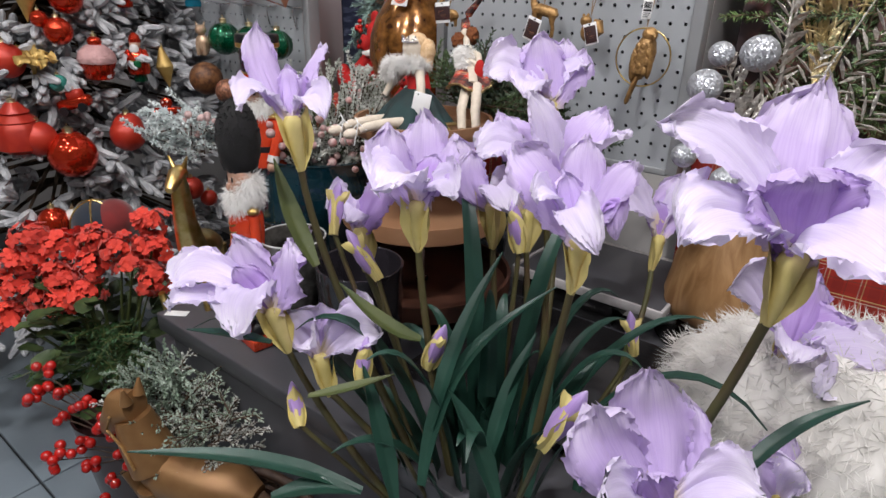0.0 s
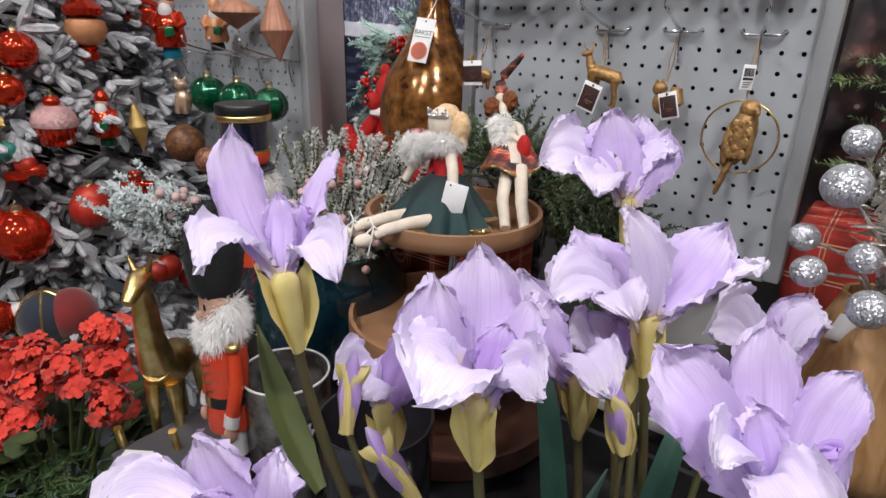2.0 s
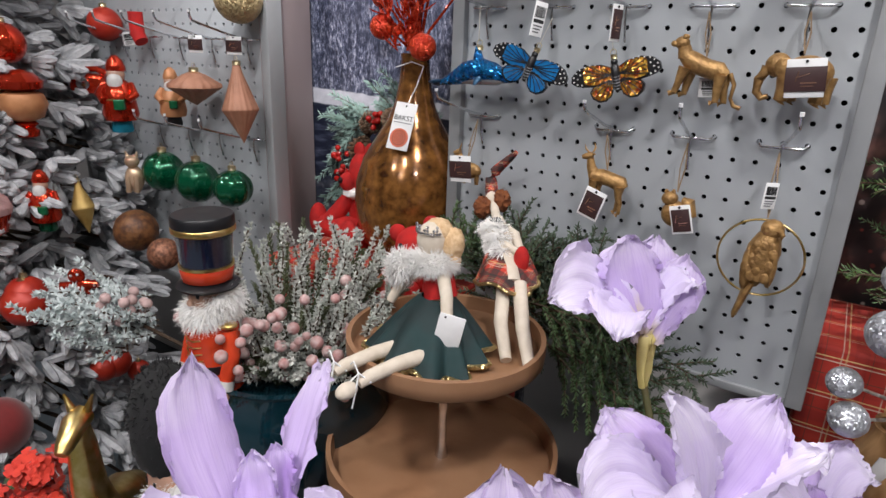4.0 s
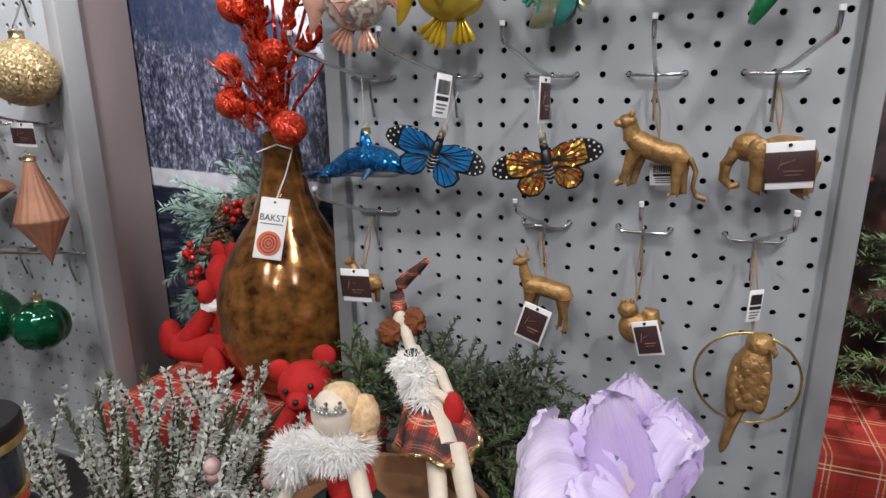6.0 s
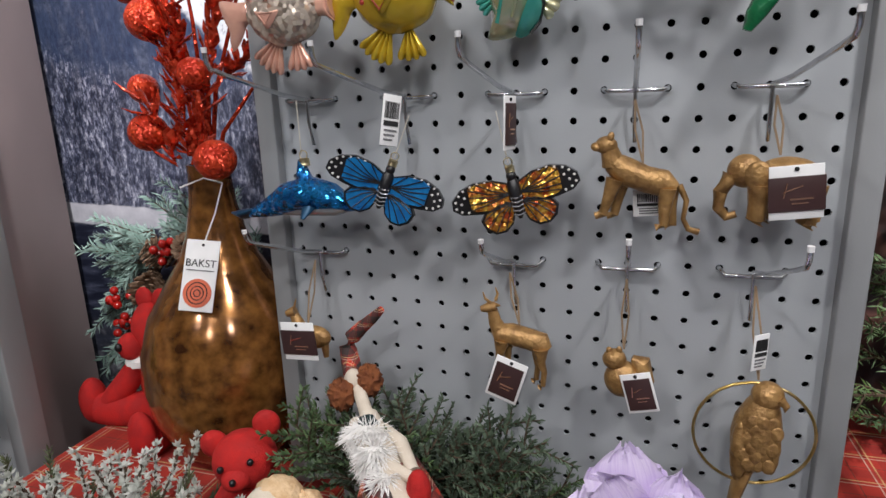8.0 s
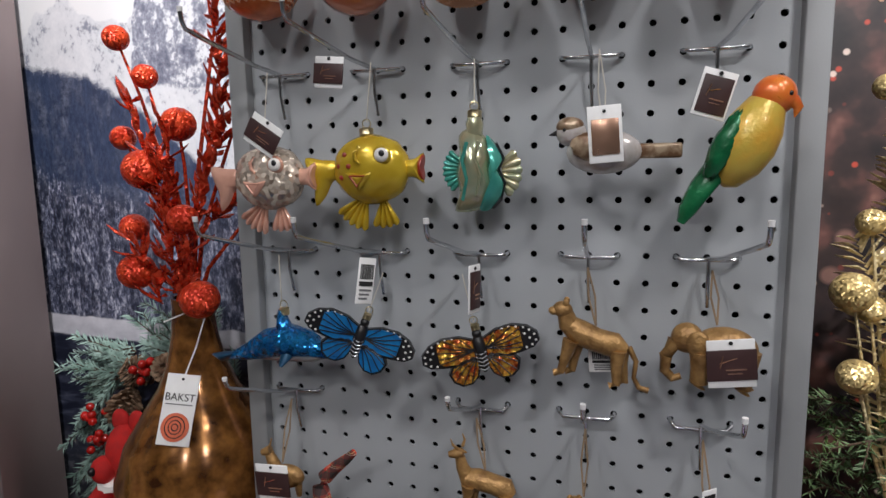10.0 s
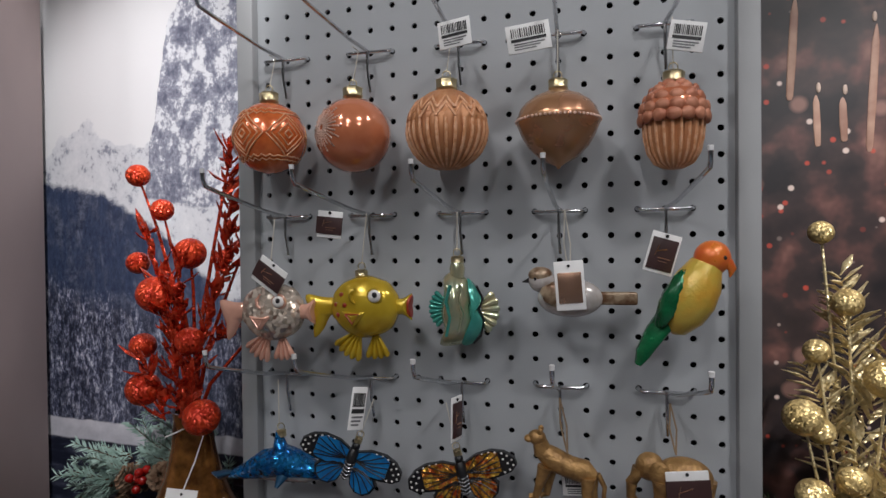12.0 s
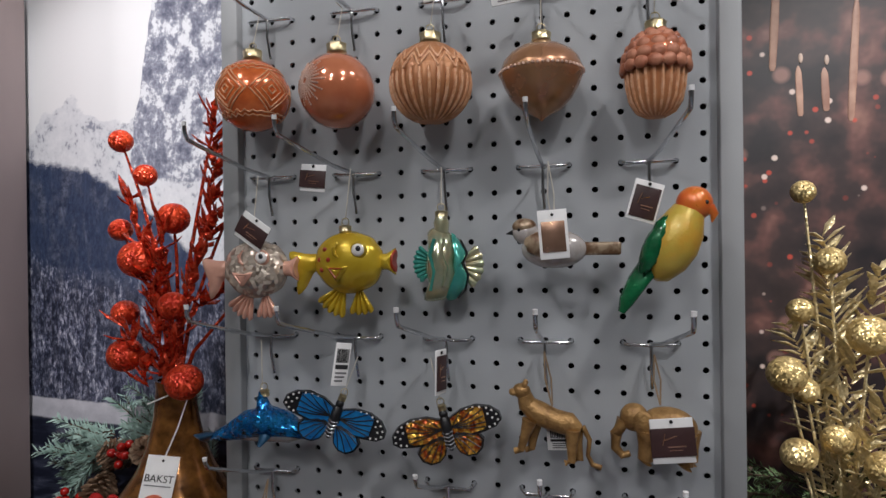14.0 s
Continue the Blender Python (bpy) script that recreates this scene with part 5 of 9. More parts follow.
def puff(outline, thick, y=0.0):
    """A moulded hollow-glass plate: an (x, z) outline swelling to its middle on both sides."""
    n = len(outline)
    cx, cz = sum(p[0] for p in outline) / n, sum(p[1] for p in outline) / n
    smooth = []
    for i in range(n):
        (x0, z0), (x1, z1), (x2, z2), (x3, z3) = (outline[(i + k) % n] for k in (-1, 0, 1, 2))
        for q in (0.0, 0.33, 0.67):
            h = lambda a, b, c, d: 0.5 * (2 * b + (c - a) * q + (2 * a - 5 * b + 4 * c - d) * q * q + (3 * b - a - 3 * c + d) * q ** 3)
            smooth.append((h(x0, x1, x2, x3), h(z0, z1, z2, z3)))
    m = len(smooth)
    vs, fs = [], []
    rings = ((0.15, -1.0), (0.55, -0.86), (0.85, -0.5), (1.0, 0.0), (0.85, 0.5), (0.55, 0.86), (0.15, 1.0))
    for k, d in rings:
        vs += [(cx + (x - cx) * k, y + d * thick, cz + (z - cz) * k) for x, z in smooth]
    for j in range(len(rings) - 1):
        for i in range(m):
            e = (i + 1) % m
            fs.append((j * m + i, j * m + e, (j + 1) * m + e, (j + 1) * m + i))
    fs += [tuple(reversed(range(m))), tuple((len(rings) - 1) * m + i for i in range(m))]
    return Shape().add(vs, fs)


def fish(at, body_mat, fin_mat, lip_mat, label, spots=False, size=1.0, turn=0):
    """A plump moulded-glass fish: forked tail, ribbed belly fins, flared lips and a ringed eye."""
    t = thing("fish_ornament", at, label, "fish ornament", group="glass fish on the pegboard", turn=(0, 0, turn), scale=size)
    part("body", ball((0, 0, 0), (0.036, 0.021, 0.031), 40, 26, 0.05, 3.5), body_mat, t)
    part("tail_fin", puff([(-0.032, 0.007), (-0.048, 0.009), (-0.066, 0.011), (-0.063, -0.004), (-0.058, -0.016), (-0.057, -0.033), (-0.047, -0.025), (-0.039, -0.011), (-0.032, -0.007)], 0.0055), fin_mat, t)
    part("lower_fin", wave_fin((-0.004, -0.020), -152, -92, 0.004, 0.036, 5, 0.55), fin_mat, t)
    part("lower_fin", wave_fin((0.010, -0.022), -112, -58, 0.004, 0.031, 4, 0.55), fin_mat, t)
    part("side_fin", puff([(-0.017, -0.003), (-0.005, -0.0045), (0.007, -0.003), (0.002, -0.011), (-0.005, -0.018), (-0.011, -0.011)], 0.0035, -0.0205), fin_mat, t)
    part("fin_groove", tube([(-0.012, -0.0236, -0.0055), (0.002, -0.0238, -0.0055), (-0.005, -0.0236, -0.0145), (-0.012, -0.0236, -0.0055)], 0.0009, 6), lip_mat, t)
    part("brow", tube([(-0.004, -0.0195, 0.020), (-0.008, -0.0205, 0.014), (-0.007, -0.0210, 0.008), (-0.003, -0.0214, 0.005)], [0.001, 0.0019, 0.0019, 0.001], 8), fin_mat, t)
    lips = part("lips", puff([(0.030, 0.007), (0.040, 0.009), (0.049, 0.014), (0.0465, 0.004), (0.0462, -0.003), (0.049, -0.013), (0.040, -0.008), (0.030, -0.007)], 0.007), fin_mat, t)
    part("mouth", puff([(0.0440, 0.010), (0.0495, 0.012), (0.0475, 0.001), (0.0490, -0.010), (0.0440, -0.008)], 0.0076), lip_mat, lips, "dark red inside of the mouth")
    ring = part("eye_ring", ball((0.016, -0.0165, 0.012), (0.0088, 0.0042, 0.0085), 18, 12), fin_mat, t)
    e = part("eye", ball((0.0165, -0.0190, 0.0122), (0.0066, 0.0034, 0.0062), 16, 10), WHITEDOT, t, "white painted eye")
    part("pupil", ball((0.0178, -0.0220, 0.0136), (0.0027, 0.0011, 0.0029), 10, 7), BLACKG, e)
    if spots:
        for x, z in ((-0.0195, 0.013), (-0.0255, 0.003), (-0.0145, 0.003), (-0.0230, -0.007)):
            y = -0.0212 * math.sqrt(max(0.05, 1 - (x / 0.036) ** 2 - (z / 0.031) ** 2))
            part("painted_spot", ball((x, y, z), (0.0023, 0.0011, 0.0023), 10, 6), lip_mat, t)
    cap(t, (-0.004, 0, 0.030), 0.006, 0.006)
    part("hanger", tube([(-0.004, 0, 0.042), (0, 0.005, ROWS["b"] - at[2])], 0.0006, 5), THREAD, t)
    return t


DARKRED = mat("dark_red_enamel", (0.30, 0.025, 0.012), 0.3, coat=0.3)
OLIVEGLASS = mat("olive_gold_glass", (0.30, 0.20, 0.015), 0.3, 0.4)
fish((0.011, -0.056, 1.470), CLEARGLITTER, GLASSPINK, GLASSPINK, "pink glass fish ornament with glittering clear body", size=0.96)
fish((0.111, -0.050, 1.476), YELLOW, YELLOW, DARKRED, "yellow glass fish ornament with red spots and a painted eye", spots=True)


def angelfish():
    t = thing("fish_ornament", (0.202, -0.034, 1.474), "teal and champagne glass angelfish ornament", "fish ornament", group="glass fish on the pegboard", turn=(0, 0, 8))
    part("body", puff([(-0.014, 0.030), (-0.004, 0.036), (0.008, 0.030), (0.016, 0.016), (0.014, 0.0), (0.018, -0.016), (0.010, -0.032), (-0.004, -0.037), (-0.018, -0.036), (-0.014, -0.022), (-0.017, -0.004), (-0.014, 0.014)], 0.016), SILVERGOLD, t)
    part("teal_band", puff([(0.010, 0.030), (0.019, 0.022), (0.025, 0.010), (0.021, 0.000), (0.026, -0.012), (0.023, -0.026), (0.012, -0.036), (0.004, -0.034), (0.012, -0.018), (0.011, 0.0), (0.014, 0.016)], 0.0125, -0.002), TEAL, t, "glossy teal band")
    part("edge_line", tube([(0.019, -0.006, 0.023), (0.0255, -0.005, 0.010), (0.0215, -0.006, 0.000), (0.0268, -0.005, -0.012), (0.0235, -0.005, -0.026), (0.016, -0.005, -0.034)], 0.0012, 6), BLACKG, t, "black contour line")
    part("rear_fin", wave_fin((0.014, -0.002), -56, 46, 0.010, 0.028, 6, 0.35), SILVERGOLD, t, "champagne scalloped fin")
    part("comb_fin", wave_fin((-0.004, 0.0), 132, 232, 0.006, 0.025, 8, 0.55), TEAL, t, "ribbed teal comb fin")
    for k, pts in enumerate((((-0.006, 0.024), (-0.010, 0.008), (-0.006, -0.008), (-0.010, -0.026)), ((0.004, 0.024), (0.001, 0.010), (0.006, -0.004), (0.002, -0.022)))):
        part("relief_line", tube([(x, -0.0155 + 0.0025 * abs(z) / 0.03, z) for x, z in pts], 0.0017, 6), SILVERGOLD if k else TEAL, t)
    part("neck", lathe([(0.007, 0.030), (0.008, 0.040), (0.006, 0.046)], 14), SILVERGOLD, t)
    cap(t, (0, 0, 0.045), 0.006, 0.006)
    part("hanger", tube([(0, 0, 0.056), (0, 0.005, ROWS["b"] - 1.474)], 0.0006, 5), THREAD, t)


angelfish()


def sparrow():
    t = thing("bird_ornament", (0.312, -0.045, 1.487), "brown and white glass sparrow ornament with a foil tag", "bird ornament")
    part("body", ball((0, 0, 0), (0.030, 0.017, 0.018), 28, 16), WHITEGLASS, t)
    part("wing", ball((-0.006, -0.013, 0.004), (0.020, 0.007, 0.012), 20, 12, 0.15, 9), BROWNGLASS, t, "speckled brown wing")
    part("head", ball((-0.026, 0, 0.016), (0.0125, 0.011, 0.0115), 20, 12), WHITEGLASS, t)
    part("crown", ball((-0.027, -0.001, 0.021), (0.0115, 0.0105, 0.008), 18, 10), BROWNGLASS, t)
    part("beak", tube([(-0.037, -0.001, 0.016), (-0.044, -0.002, 0.0145)], [0.003, 0.0004], 8), BLACKG, t)
    part("eye", ball((-0.031, -0.0095, 0.018), 0.0016, 8, 6), BLACKG, t)
    part("tail", box((0.043, 0, 0.000), (0.034, 0.006, 0.012), 0.002), BROWNGLASS, t, "clip-on brown tail")
    cord(t, (0.0, 0, 0.016), (-0.005, 0.01, ROWS["b"] - 1.487), THREAD)


sparrow()
tag((0.313, -0.068, 1.500), (0, -4, 4), 0.026, 0.044, "foil", "rose-gold foil swing tag on white card")


def parrot():
    t = thing("bird_ornament", (0.415, -0.062, 1.492), "glass parrot ornament, orange head, amber breast and green wings", "bird ornament", turn=(0, 24, 0), scale=0.88)
    part("breast", lathe([(0.001, -0.042), (0.010, -0.038), (0.020, -0.022), (0.024, -0.004), (0.0225, 0.014), (0.018, 0.026), (0.015, 0.034)], 28), AMBER, t)
    part("head", ball((0.002, 0, 0.041), (0.017, 0.016, 0.017), 24, 16), ORANGE, t, "orange-red head")
    part("beak", tube([(0.015, -0.004, 0.042), (0.022, -0.005, 0.038), (0.023, -0.005, 0.030)], [0.006, 0.004, 0.0006], 10), ORANGE, t)
    part("eye", ball((0.010, -0.0125, 0.045), 0.0022, 10, 7), BLACKG, t)
    part("wing", ball((-0.016, -0.009, -0.010), (0.010, 0.011, 0.030), 20, 14, 0.2, 10), GREENGLASS, t, "feathered green wing")
    part("tail", tube([(-0.012, 0, -0.030), (-0.016, 0, -0.050), (-0.018, 0, -0.072), (-0.018, 0, -0.084)], [0.012, 0.012, 0.010, 0.005], 14, 0.5), GREENGLASS, t, "long green tail")
    cap(t, (-0.010, 0, 0.024), 0.006, 0.006)


parrot()
tag((0.392, -0.055, 1.528), (0, 16, 10), 0.026, 0.036, "maroon")
tag((0.018, -0.075, 1.508), (0, 32, -8), 0.036, 0.028, "maroon")
tag((0.086, -0.078, 1.558), (0, 6, -8), 0.028, 0.026, "maroon")
tag((0.206, -0.060, 1.372), (0, 2, 74), 0.020, 0.042, "maroon")
tag((0.106, -0.062, 1.376), (0, 10, 56), 0.018, 0.042, "barcode", "curled white barcode label")
tag((0.209, -0.065, 1.735), (0, -6, -6), 0.032, 0.026, "barcode", "white barcode label hanging from its hook")
tag((0.277, -0.058, 1.727), (0, -8, 6), 0.040, 0.026, "barcode", "white barcode label hanging from its hook")
tag((0.413, -0.055, 1.716), (0, 10, 4), 0.030, 0.026, "barcode", "white barcode label hanging from its hook")


def butterfly(at, wing, turn, label, edge_spots=True):
    t = thing("butterfly_ornament", at, label, "butterfly ornament", group="glass butterflies on the pegboard", turn=turn, scale=0.91)
    up = [(0.003, 0.011), (0.018, 0.018), (0.036, 0.020), (0.050, 0.016), (0.059, 0.008), (0.060, 0.000), (0.053, -0.006), (0.040, -0.009), (0.026, -0.011), (0.004, -0.007)]
    lo = [(0.003, -0.002), (0.018, -0.007), (0.032, -0.010), (0.037, -0.017), (0.034, -0.026), (0.026, -0.032), (0.016, -0.032), (0.008, -0.026), (0.004, -0.016)]

    def grown(o, k, cx, cz):
        return [(cx + (x - cx) * k, cz + (z - cz) * k) for x, z in o]

    for sgn in (1, -1):
        m = Matrix.Rotation(radians(-8 * sgn), 4, "Z")
        for nm, o, cx, cz in (("upper_wing", up, 0.028, 0.012), ("lower_wing", lo, 0.02, -0.014)):
            base = slab([(sgn * x, z) for x, z in (o if sgn > 0 else o[::-1])], -0.003, 0.004).move(m)
            w = part(nm, base, BLACKG, t, "black wing border")
            inner = grown(o, 0.86, cx, cz)
            if nm == "upper_wing":
                inner = [(min(x, 0.043), z) for x, z in inner]
            part("wing_glaze", slab([(sgn * x, z) for x, z in (inner if sgn > 0 else inner[::-1])], -0.0055, -0.002).move(m), wing, w, "glittering glazed cells")
            for k in range(6):
                e = inner[1 + k] if k + 1 < len(inner) else inner[-1]
                part("vein", tube([(sgn * 0.006, -0.0056, 0.002 if nm == "upper_wing" else -0.006), (sgn * e[0] * 0.6, -0.0060, e[1] * 0.5), (sgn * e[0], -0.0056, e[1])], 0.0006, 5).move(m), BLACKG, w)
        d = Shape()
        for x, z in ((0.056, 0.007), (0.0565, 0.001), (0.052, 0.012), (0.052, -0.003), (0.051, 0.004), (0.047, 0.009), (0.047, 0.0155), (0.046, -0.005), (0.040, 0.0175), (0.033, 0.0185), (0.026, 0.0178)):
            d.join(ball((sgn * x, -0.0036, z), (0.0013, 0.0006, 0.0013), 8, 5), m)
        part("dot_pattern", d, WHITEDOT, t, "white enamel dots", stuff=True)
    part("body", tube([(0, -0.003, 0.016), (0, -0.005, 0.010), (0, -0.006, 0.0), (0, -0.005, -0.014), (0, -0.003, -0.022)], [0.004, 0.006, 0.0055, 0.005, 0.002], 12), BLACKG, t)
    s = Shape()
    for k in range(5):
        z = -0.001 - 0.004 * k
        s.join(tube([(-0.0052, -0.008, z), (0, -0.0118, z - 0.001), (0.0052, -0.008, z)], 0.0008, 5))
    part("striping", s, PALEGLASS, t, "silver body stripes")
    part("head", ball((0, -0.005, 0.018), 0.0048, 14, 9), BLACKG, t)
    cap(t, (0, -0.003, 0.021), 0.0042, 0.006)
    part("hanger", tube([(0, -0.003, 0.03), (0, 0.004, ROWS["c"] - at[2] - 0.005)], 0.0006, 5), THREAD, t)
    return t


butterfly((0.091, -0.045, 1.318), BLUEWING, (0, 21, 14), "blue and black glass butterfly ornament with white dots")
butterfly((0.207, -0.040, 1.312), MOSAIC, (0, -13, 12), "amber and black glass butterfly ornament with white dots")


def dolphin():
    t = thing("dolphin_ornament", (0.012, -0.045, 1.306), "glittering blue glass dolphin ornament with a silver belly", "ornament", turn=(0, -4, 0))
    part("body", tube([(-0.064, 0, -0.012), (-0.042, 0, -0.007), (-0.018, 0, 0.001), (0.004, 0, 0.004), (0.024, 0, 0.000), (0.042, 0, -0.008), (0.052, 0, -0.012)], [0.005, 0.012, 0.020, 0.022, 0.018, 0.010, 0.003], 24, 0.75), BLUEGLASS, t)
    part("belly", tube([(-0.036, -0.003, -0.010), (-0.006, -0.003, -0.008), (0.030, -0.003, -0.011), (0.048, -0.002, -0.010)], [0.004, 0.010, 0.008, 0.003], 14, 0.8), PALEGLASS, t, "silver belly")
    part("back_fin", tube([(0.0, 0, 0.014), (-0.001, 0, 0.026), (-0.002, 0, 0.036)], [0.017, 0.010, 0.004], 14, 0.55), BLUEGLASS, t)
    part("tail_fin", tube([(-0.058, 0, -0.009), (-0.072, 0, -0.012), (-0.086, 0, -0.010)], [0.006, 0.012, 0.002], 12, 0.4), NAVY, t)
    part("flipper", tube([(0.008, -0.014, -0.006), (0.004, -0.022, -0.016)], [0.007, 0.002], 10, 0.5), NAVY, t)
    cap(t, (0.002, 0, 0.030), 0.005, 0.006)
    part("hanger", tube([(0, 0, 0.04), (0, 0.005, ROWS["c"] - 1.306)], 0.0006, 5), THREAD, t)


dolphin()


def figure(name, at, label, category, shapes, turn=(0, 0, 0), top=(0, 0, 0.02), hang=None, extra=()):
    t = thing(name, at, label, category, group="antique gold animal ornaments", turn=turn)
    for nm, s in shapes:
        part(nm, s.move(Matrix.Diagonal((0.92, 0.92, 0.92, 1))), GOLD, t)
    if hang is not None:
        q = Matrix.Rotation(radians(-turn[1]), 4, "Y") @ Vector((hang[0] - at[0], hang[1] - at[1], hang[2] - at[2]))
        cord(t, top, q, TWINE, 0.0009)
    return t


def gold_animals():
    # lioness
    leg = lambda x, y, b: tube([(x, y, -0.004), (x + b * 0.4, y, -0.020), (x + b, y, -0.036), (x + b - 0.006, y, -0.039)], [0.008, 0.0055, 0.004, 0.0035], 10)
    figure("lioness_ornament", (0.306, -0.035, 1.326), "antique gold lioness ornament on jute twine", "animal ornament", [
        ("torso", tube([(-0.026, 0, 0.010), (-0.014, 0, 0.004), (0.004, 0, 0.000), (0.020, 0, -0.001), (0.030, 0, -0.005)], [0.009, 0.0125, 0.0115, 0.012, 0.007], 18)),
        ("neck", tube([(-0.024, 0, 0.008), (-0.030, -0.002, 0.020)], [0.010, 0.0075], 14)),
        ("head", ball((-0.033, -0.003, 0.023), (0.0095, 0.008, 0.008), 18, 12)),
        ("muzzle", ball((-0.041, -0.005, 0.0205), (0.005, 0.0045, 0.004), 12, 8)),
        ("ear", ball((-0.031, 0.004, 0.031), (0.003, 0.002, 0.0035), 10, 7)), ("ear", ball((-0.031, -0.008, 0.031), (0.003, 0.002, 0.0035), 10, 7)),
        ("leg", leg(-0.020, -0.006, -0.004)), ("leg", leg(-0.014, 0.006, 0.000)), ("leg", leg(0.024, -0.006, 0.004)), ("leg", leg(0.027, 0.006, 0.009)),
        ("tail", tube([(0.033, 0, 0.0), (0.042, 0, -0.012), (0.043, 0, -0.028), (0.049, 0, -0.036), (0.058, 0, -0.037)], [0.003, 0.0025, 0.0022, 0.0025, 0.003], 8))],
        turn=(0, 10, 0), top=(0, 0, 0.012), hang=(0.30, -0.02, ROWS["c"] - 0.008))
    tag((0.318, -0.022, 1.304), (0, -4, 0), 0.032, 0.022, "barcode", "white barcode label behind the lioness")
    # elephant
    eleg = lambda x, y: tube([(x, y, 0.0), (x, y, -0.016), (x, y, -0.029), (x - 0.001, y, -0.031)], [0.010, 0.0075, 0.0075, 0.008], 12)
    figure("elephant_ornament", (0.404, -0.035, 1.322), "antique gold elephant ornament on jute twine", "animal ornament", [
        ("torso", ball((0.008, 0, 0.004), (0.027, 0.017, 0.019), 24, 16)),
        ("head", ball((-0.024, -0.002, 0.010), (0.014, 0.012, 0.014), 20, 14)),
        ("trunk", tube([(-0.034, -0.003, 0.006), (-0.041, -0.004, -0.008), (-0.041, -0.004, -0.022), (-0.034, -0.004, -0.029), (-0.027, -0.004, -0.026)], [0.0075, 0.006, 0.0048, 0.004, 0.003], 12)),
        ("ear", ball((-0.015, -0.014, 0.008), (0.010, 0.003, 0.012), 16, 10)),
        ("leg", eleg(-0.012, -0.008)), ("leg", eleg(-0.006, 0.008)), ("leg", eleg(0.024, -0.008)), ("leg", eleg(0.029, 0.008))],
        turn=(0, 2, -6), top=(0, 0, 0.022), hang=(0.40, -0.02, ROWS["c"] - 0.008))
    tag((0.412, -0.060, 1.320), (0, -5, 6), 0.036, 0.039, "maroon")
    # deer
    dleg = lambda x, y, b: tube([(x, y, -0.002), (x + b * 0.3, y, -0.016), (x + b * 0.9, y, -0.026), (x + b, y, -0.040), (x + b - 0.003, y, -0.043)], [0.008, 0.0045, 0.003, 0.0026, 0.0034], 10)
    figure("deer_ornament", (0.208, -0.038, 1.180), "antique gold deer ornament with antlers on jute twine", "animal ornament", [
        ("torso", tube([(-0.018, 0, 0.002), (-0.006, 0, 0.004), (0.010, 0, 0.003), (0.024, 0, 0.001), (0.030, 0, -0.004)], [0.010, 0.011, 0.0105, 0.011, 0.006], 18)),
        ("neck", tube([(-0.016, 0, 0.002), (-0.024, -0.001, 0.014), (-0.028, -0.002, 0.026)], [0.009, 0.0065, 0.005], 14)),
        ("head", tube([(-0.025, -0.002, 0.030), (-0.031, -0.003, 0.028), (-0.039, -0.004, 0.025)], [0.005, 0.0055, 0.003], 12)),
        ("ear", tube([(-0.025, -0.004, 0.032), (-0.020, -0.008, 0.034)], [0.0025, 0.0006], 8)),
        ("antler", tube([(-0.027, 0.002, 0.034), (-0.026, 0.004, 0.041), (-0.029, 0.004, 0.047)], [0.0018, 0.0014, 0.0006], 6)),
        ("antler", tube([(-0.030, -0.004, 0.033), (-0.036, -0.005, 0.037), (-0.039, -0.005, 0.043)], [0.0018, 0.0014, 0.0006], 6)),
        ("leg", dleg(-0.014, -0.005, 0.000)), ("leg", dleg(-0.010, 0.005, 0.004)), ("leg", dleg(0.024, -0.005, 0.008)), ("leg", dleg(0.020, 0.005, 0.004))],
        turn=(0, 8, 0), top=(0, 0, 0.014), hang=(0.198, -0.02, ROWS["d"] - 0.008))
    tag((0.203, -0.064, 1.152), (0, 17, -4), 0.029, 0.040, "maroon")
    # squirrel
    figure("squirrel_ornament", (0.300, -0.035, 1.158), "antique gold curled squirrel ornament on jute twine", "animal ornament", [
        ("torso", ball((0, 0, -0.008), (0.017, 0.014, 0.018), 22, 14)), ("head", ball((-0.008, -0.002, 0.012), (0.011, 0.010, 0.010), 18, 12)),
        ("ear", ball((-0.013, -0.004, 0.021), (0.003, 0.002, 0.004), 8, 6)), ("ear", ball((-0.004, -0.004, 0.022), (0.003, 0.002, 0.004), 8, 6)),
        ("tail", tube([(0.010, 0, -0.020), (0.020, 0, -0.006), (0.016, 0, 0.010), (0.008, 0, 0.014)], [0.005, 0.009, 0.009, 0.003], 14))],
        top=(0, 0, 0.02), hang=(0.30, -0.02, ROWS["d"] - 0.008))
    tag((0.314, -0.058, 1.150), (0, -16, -6), 0.025, 0.035, "maroon")
    # small deer half behind its tag
    figure("fawn_ornament", (0.000, -0.045, 1.172), "antique gold fawn ornament behind its price tag", "animal ornament", [
        ("torso", ball((0.006, 0, -0.006), (0.020, 0.010, 0.013), 18, 12)), ("neck", tube([(-0.008, 0, 0.0), (-0.016, 0, 0.018)], [0.008, 0.005], 12)),
        ("head", tube([(-0.014, 0, 0.022), (-0.024, -0.002, 0.019)], [0.006, 0.0035], 12)), ("antler", tube([(-0.015, 0, 0.026), (-0.012, 0, 0.036)], [0.0016, 0.0006], 6)),
        ("leg", tube([(-0.004, 0, -0.010), (-0.004, 0, -0.028)], [0.005, 0.003], 8)), ("leg", tube([(0.018, 0, -0.010), (0.019, 0, -0.028)], [0.005, 0.003], 8))],
        top=(0, 0, 0.008), hang=(0.0, -0.02, ROWS["d"] - 0.006))
    tag((0.004, -0.070, 1.172), (0, -5, -4), 0.037, 0.038, "maroon")
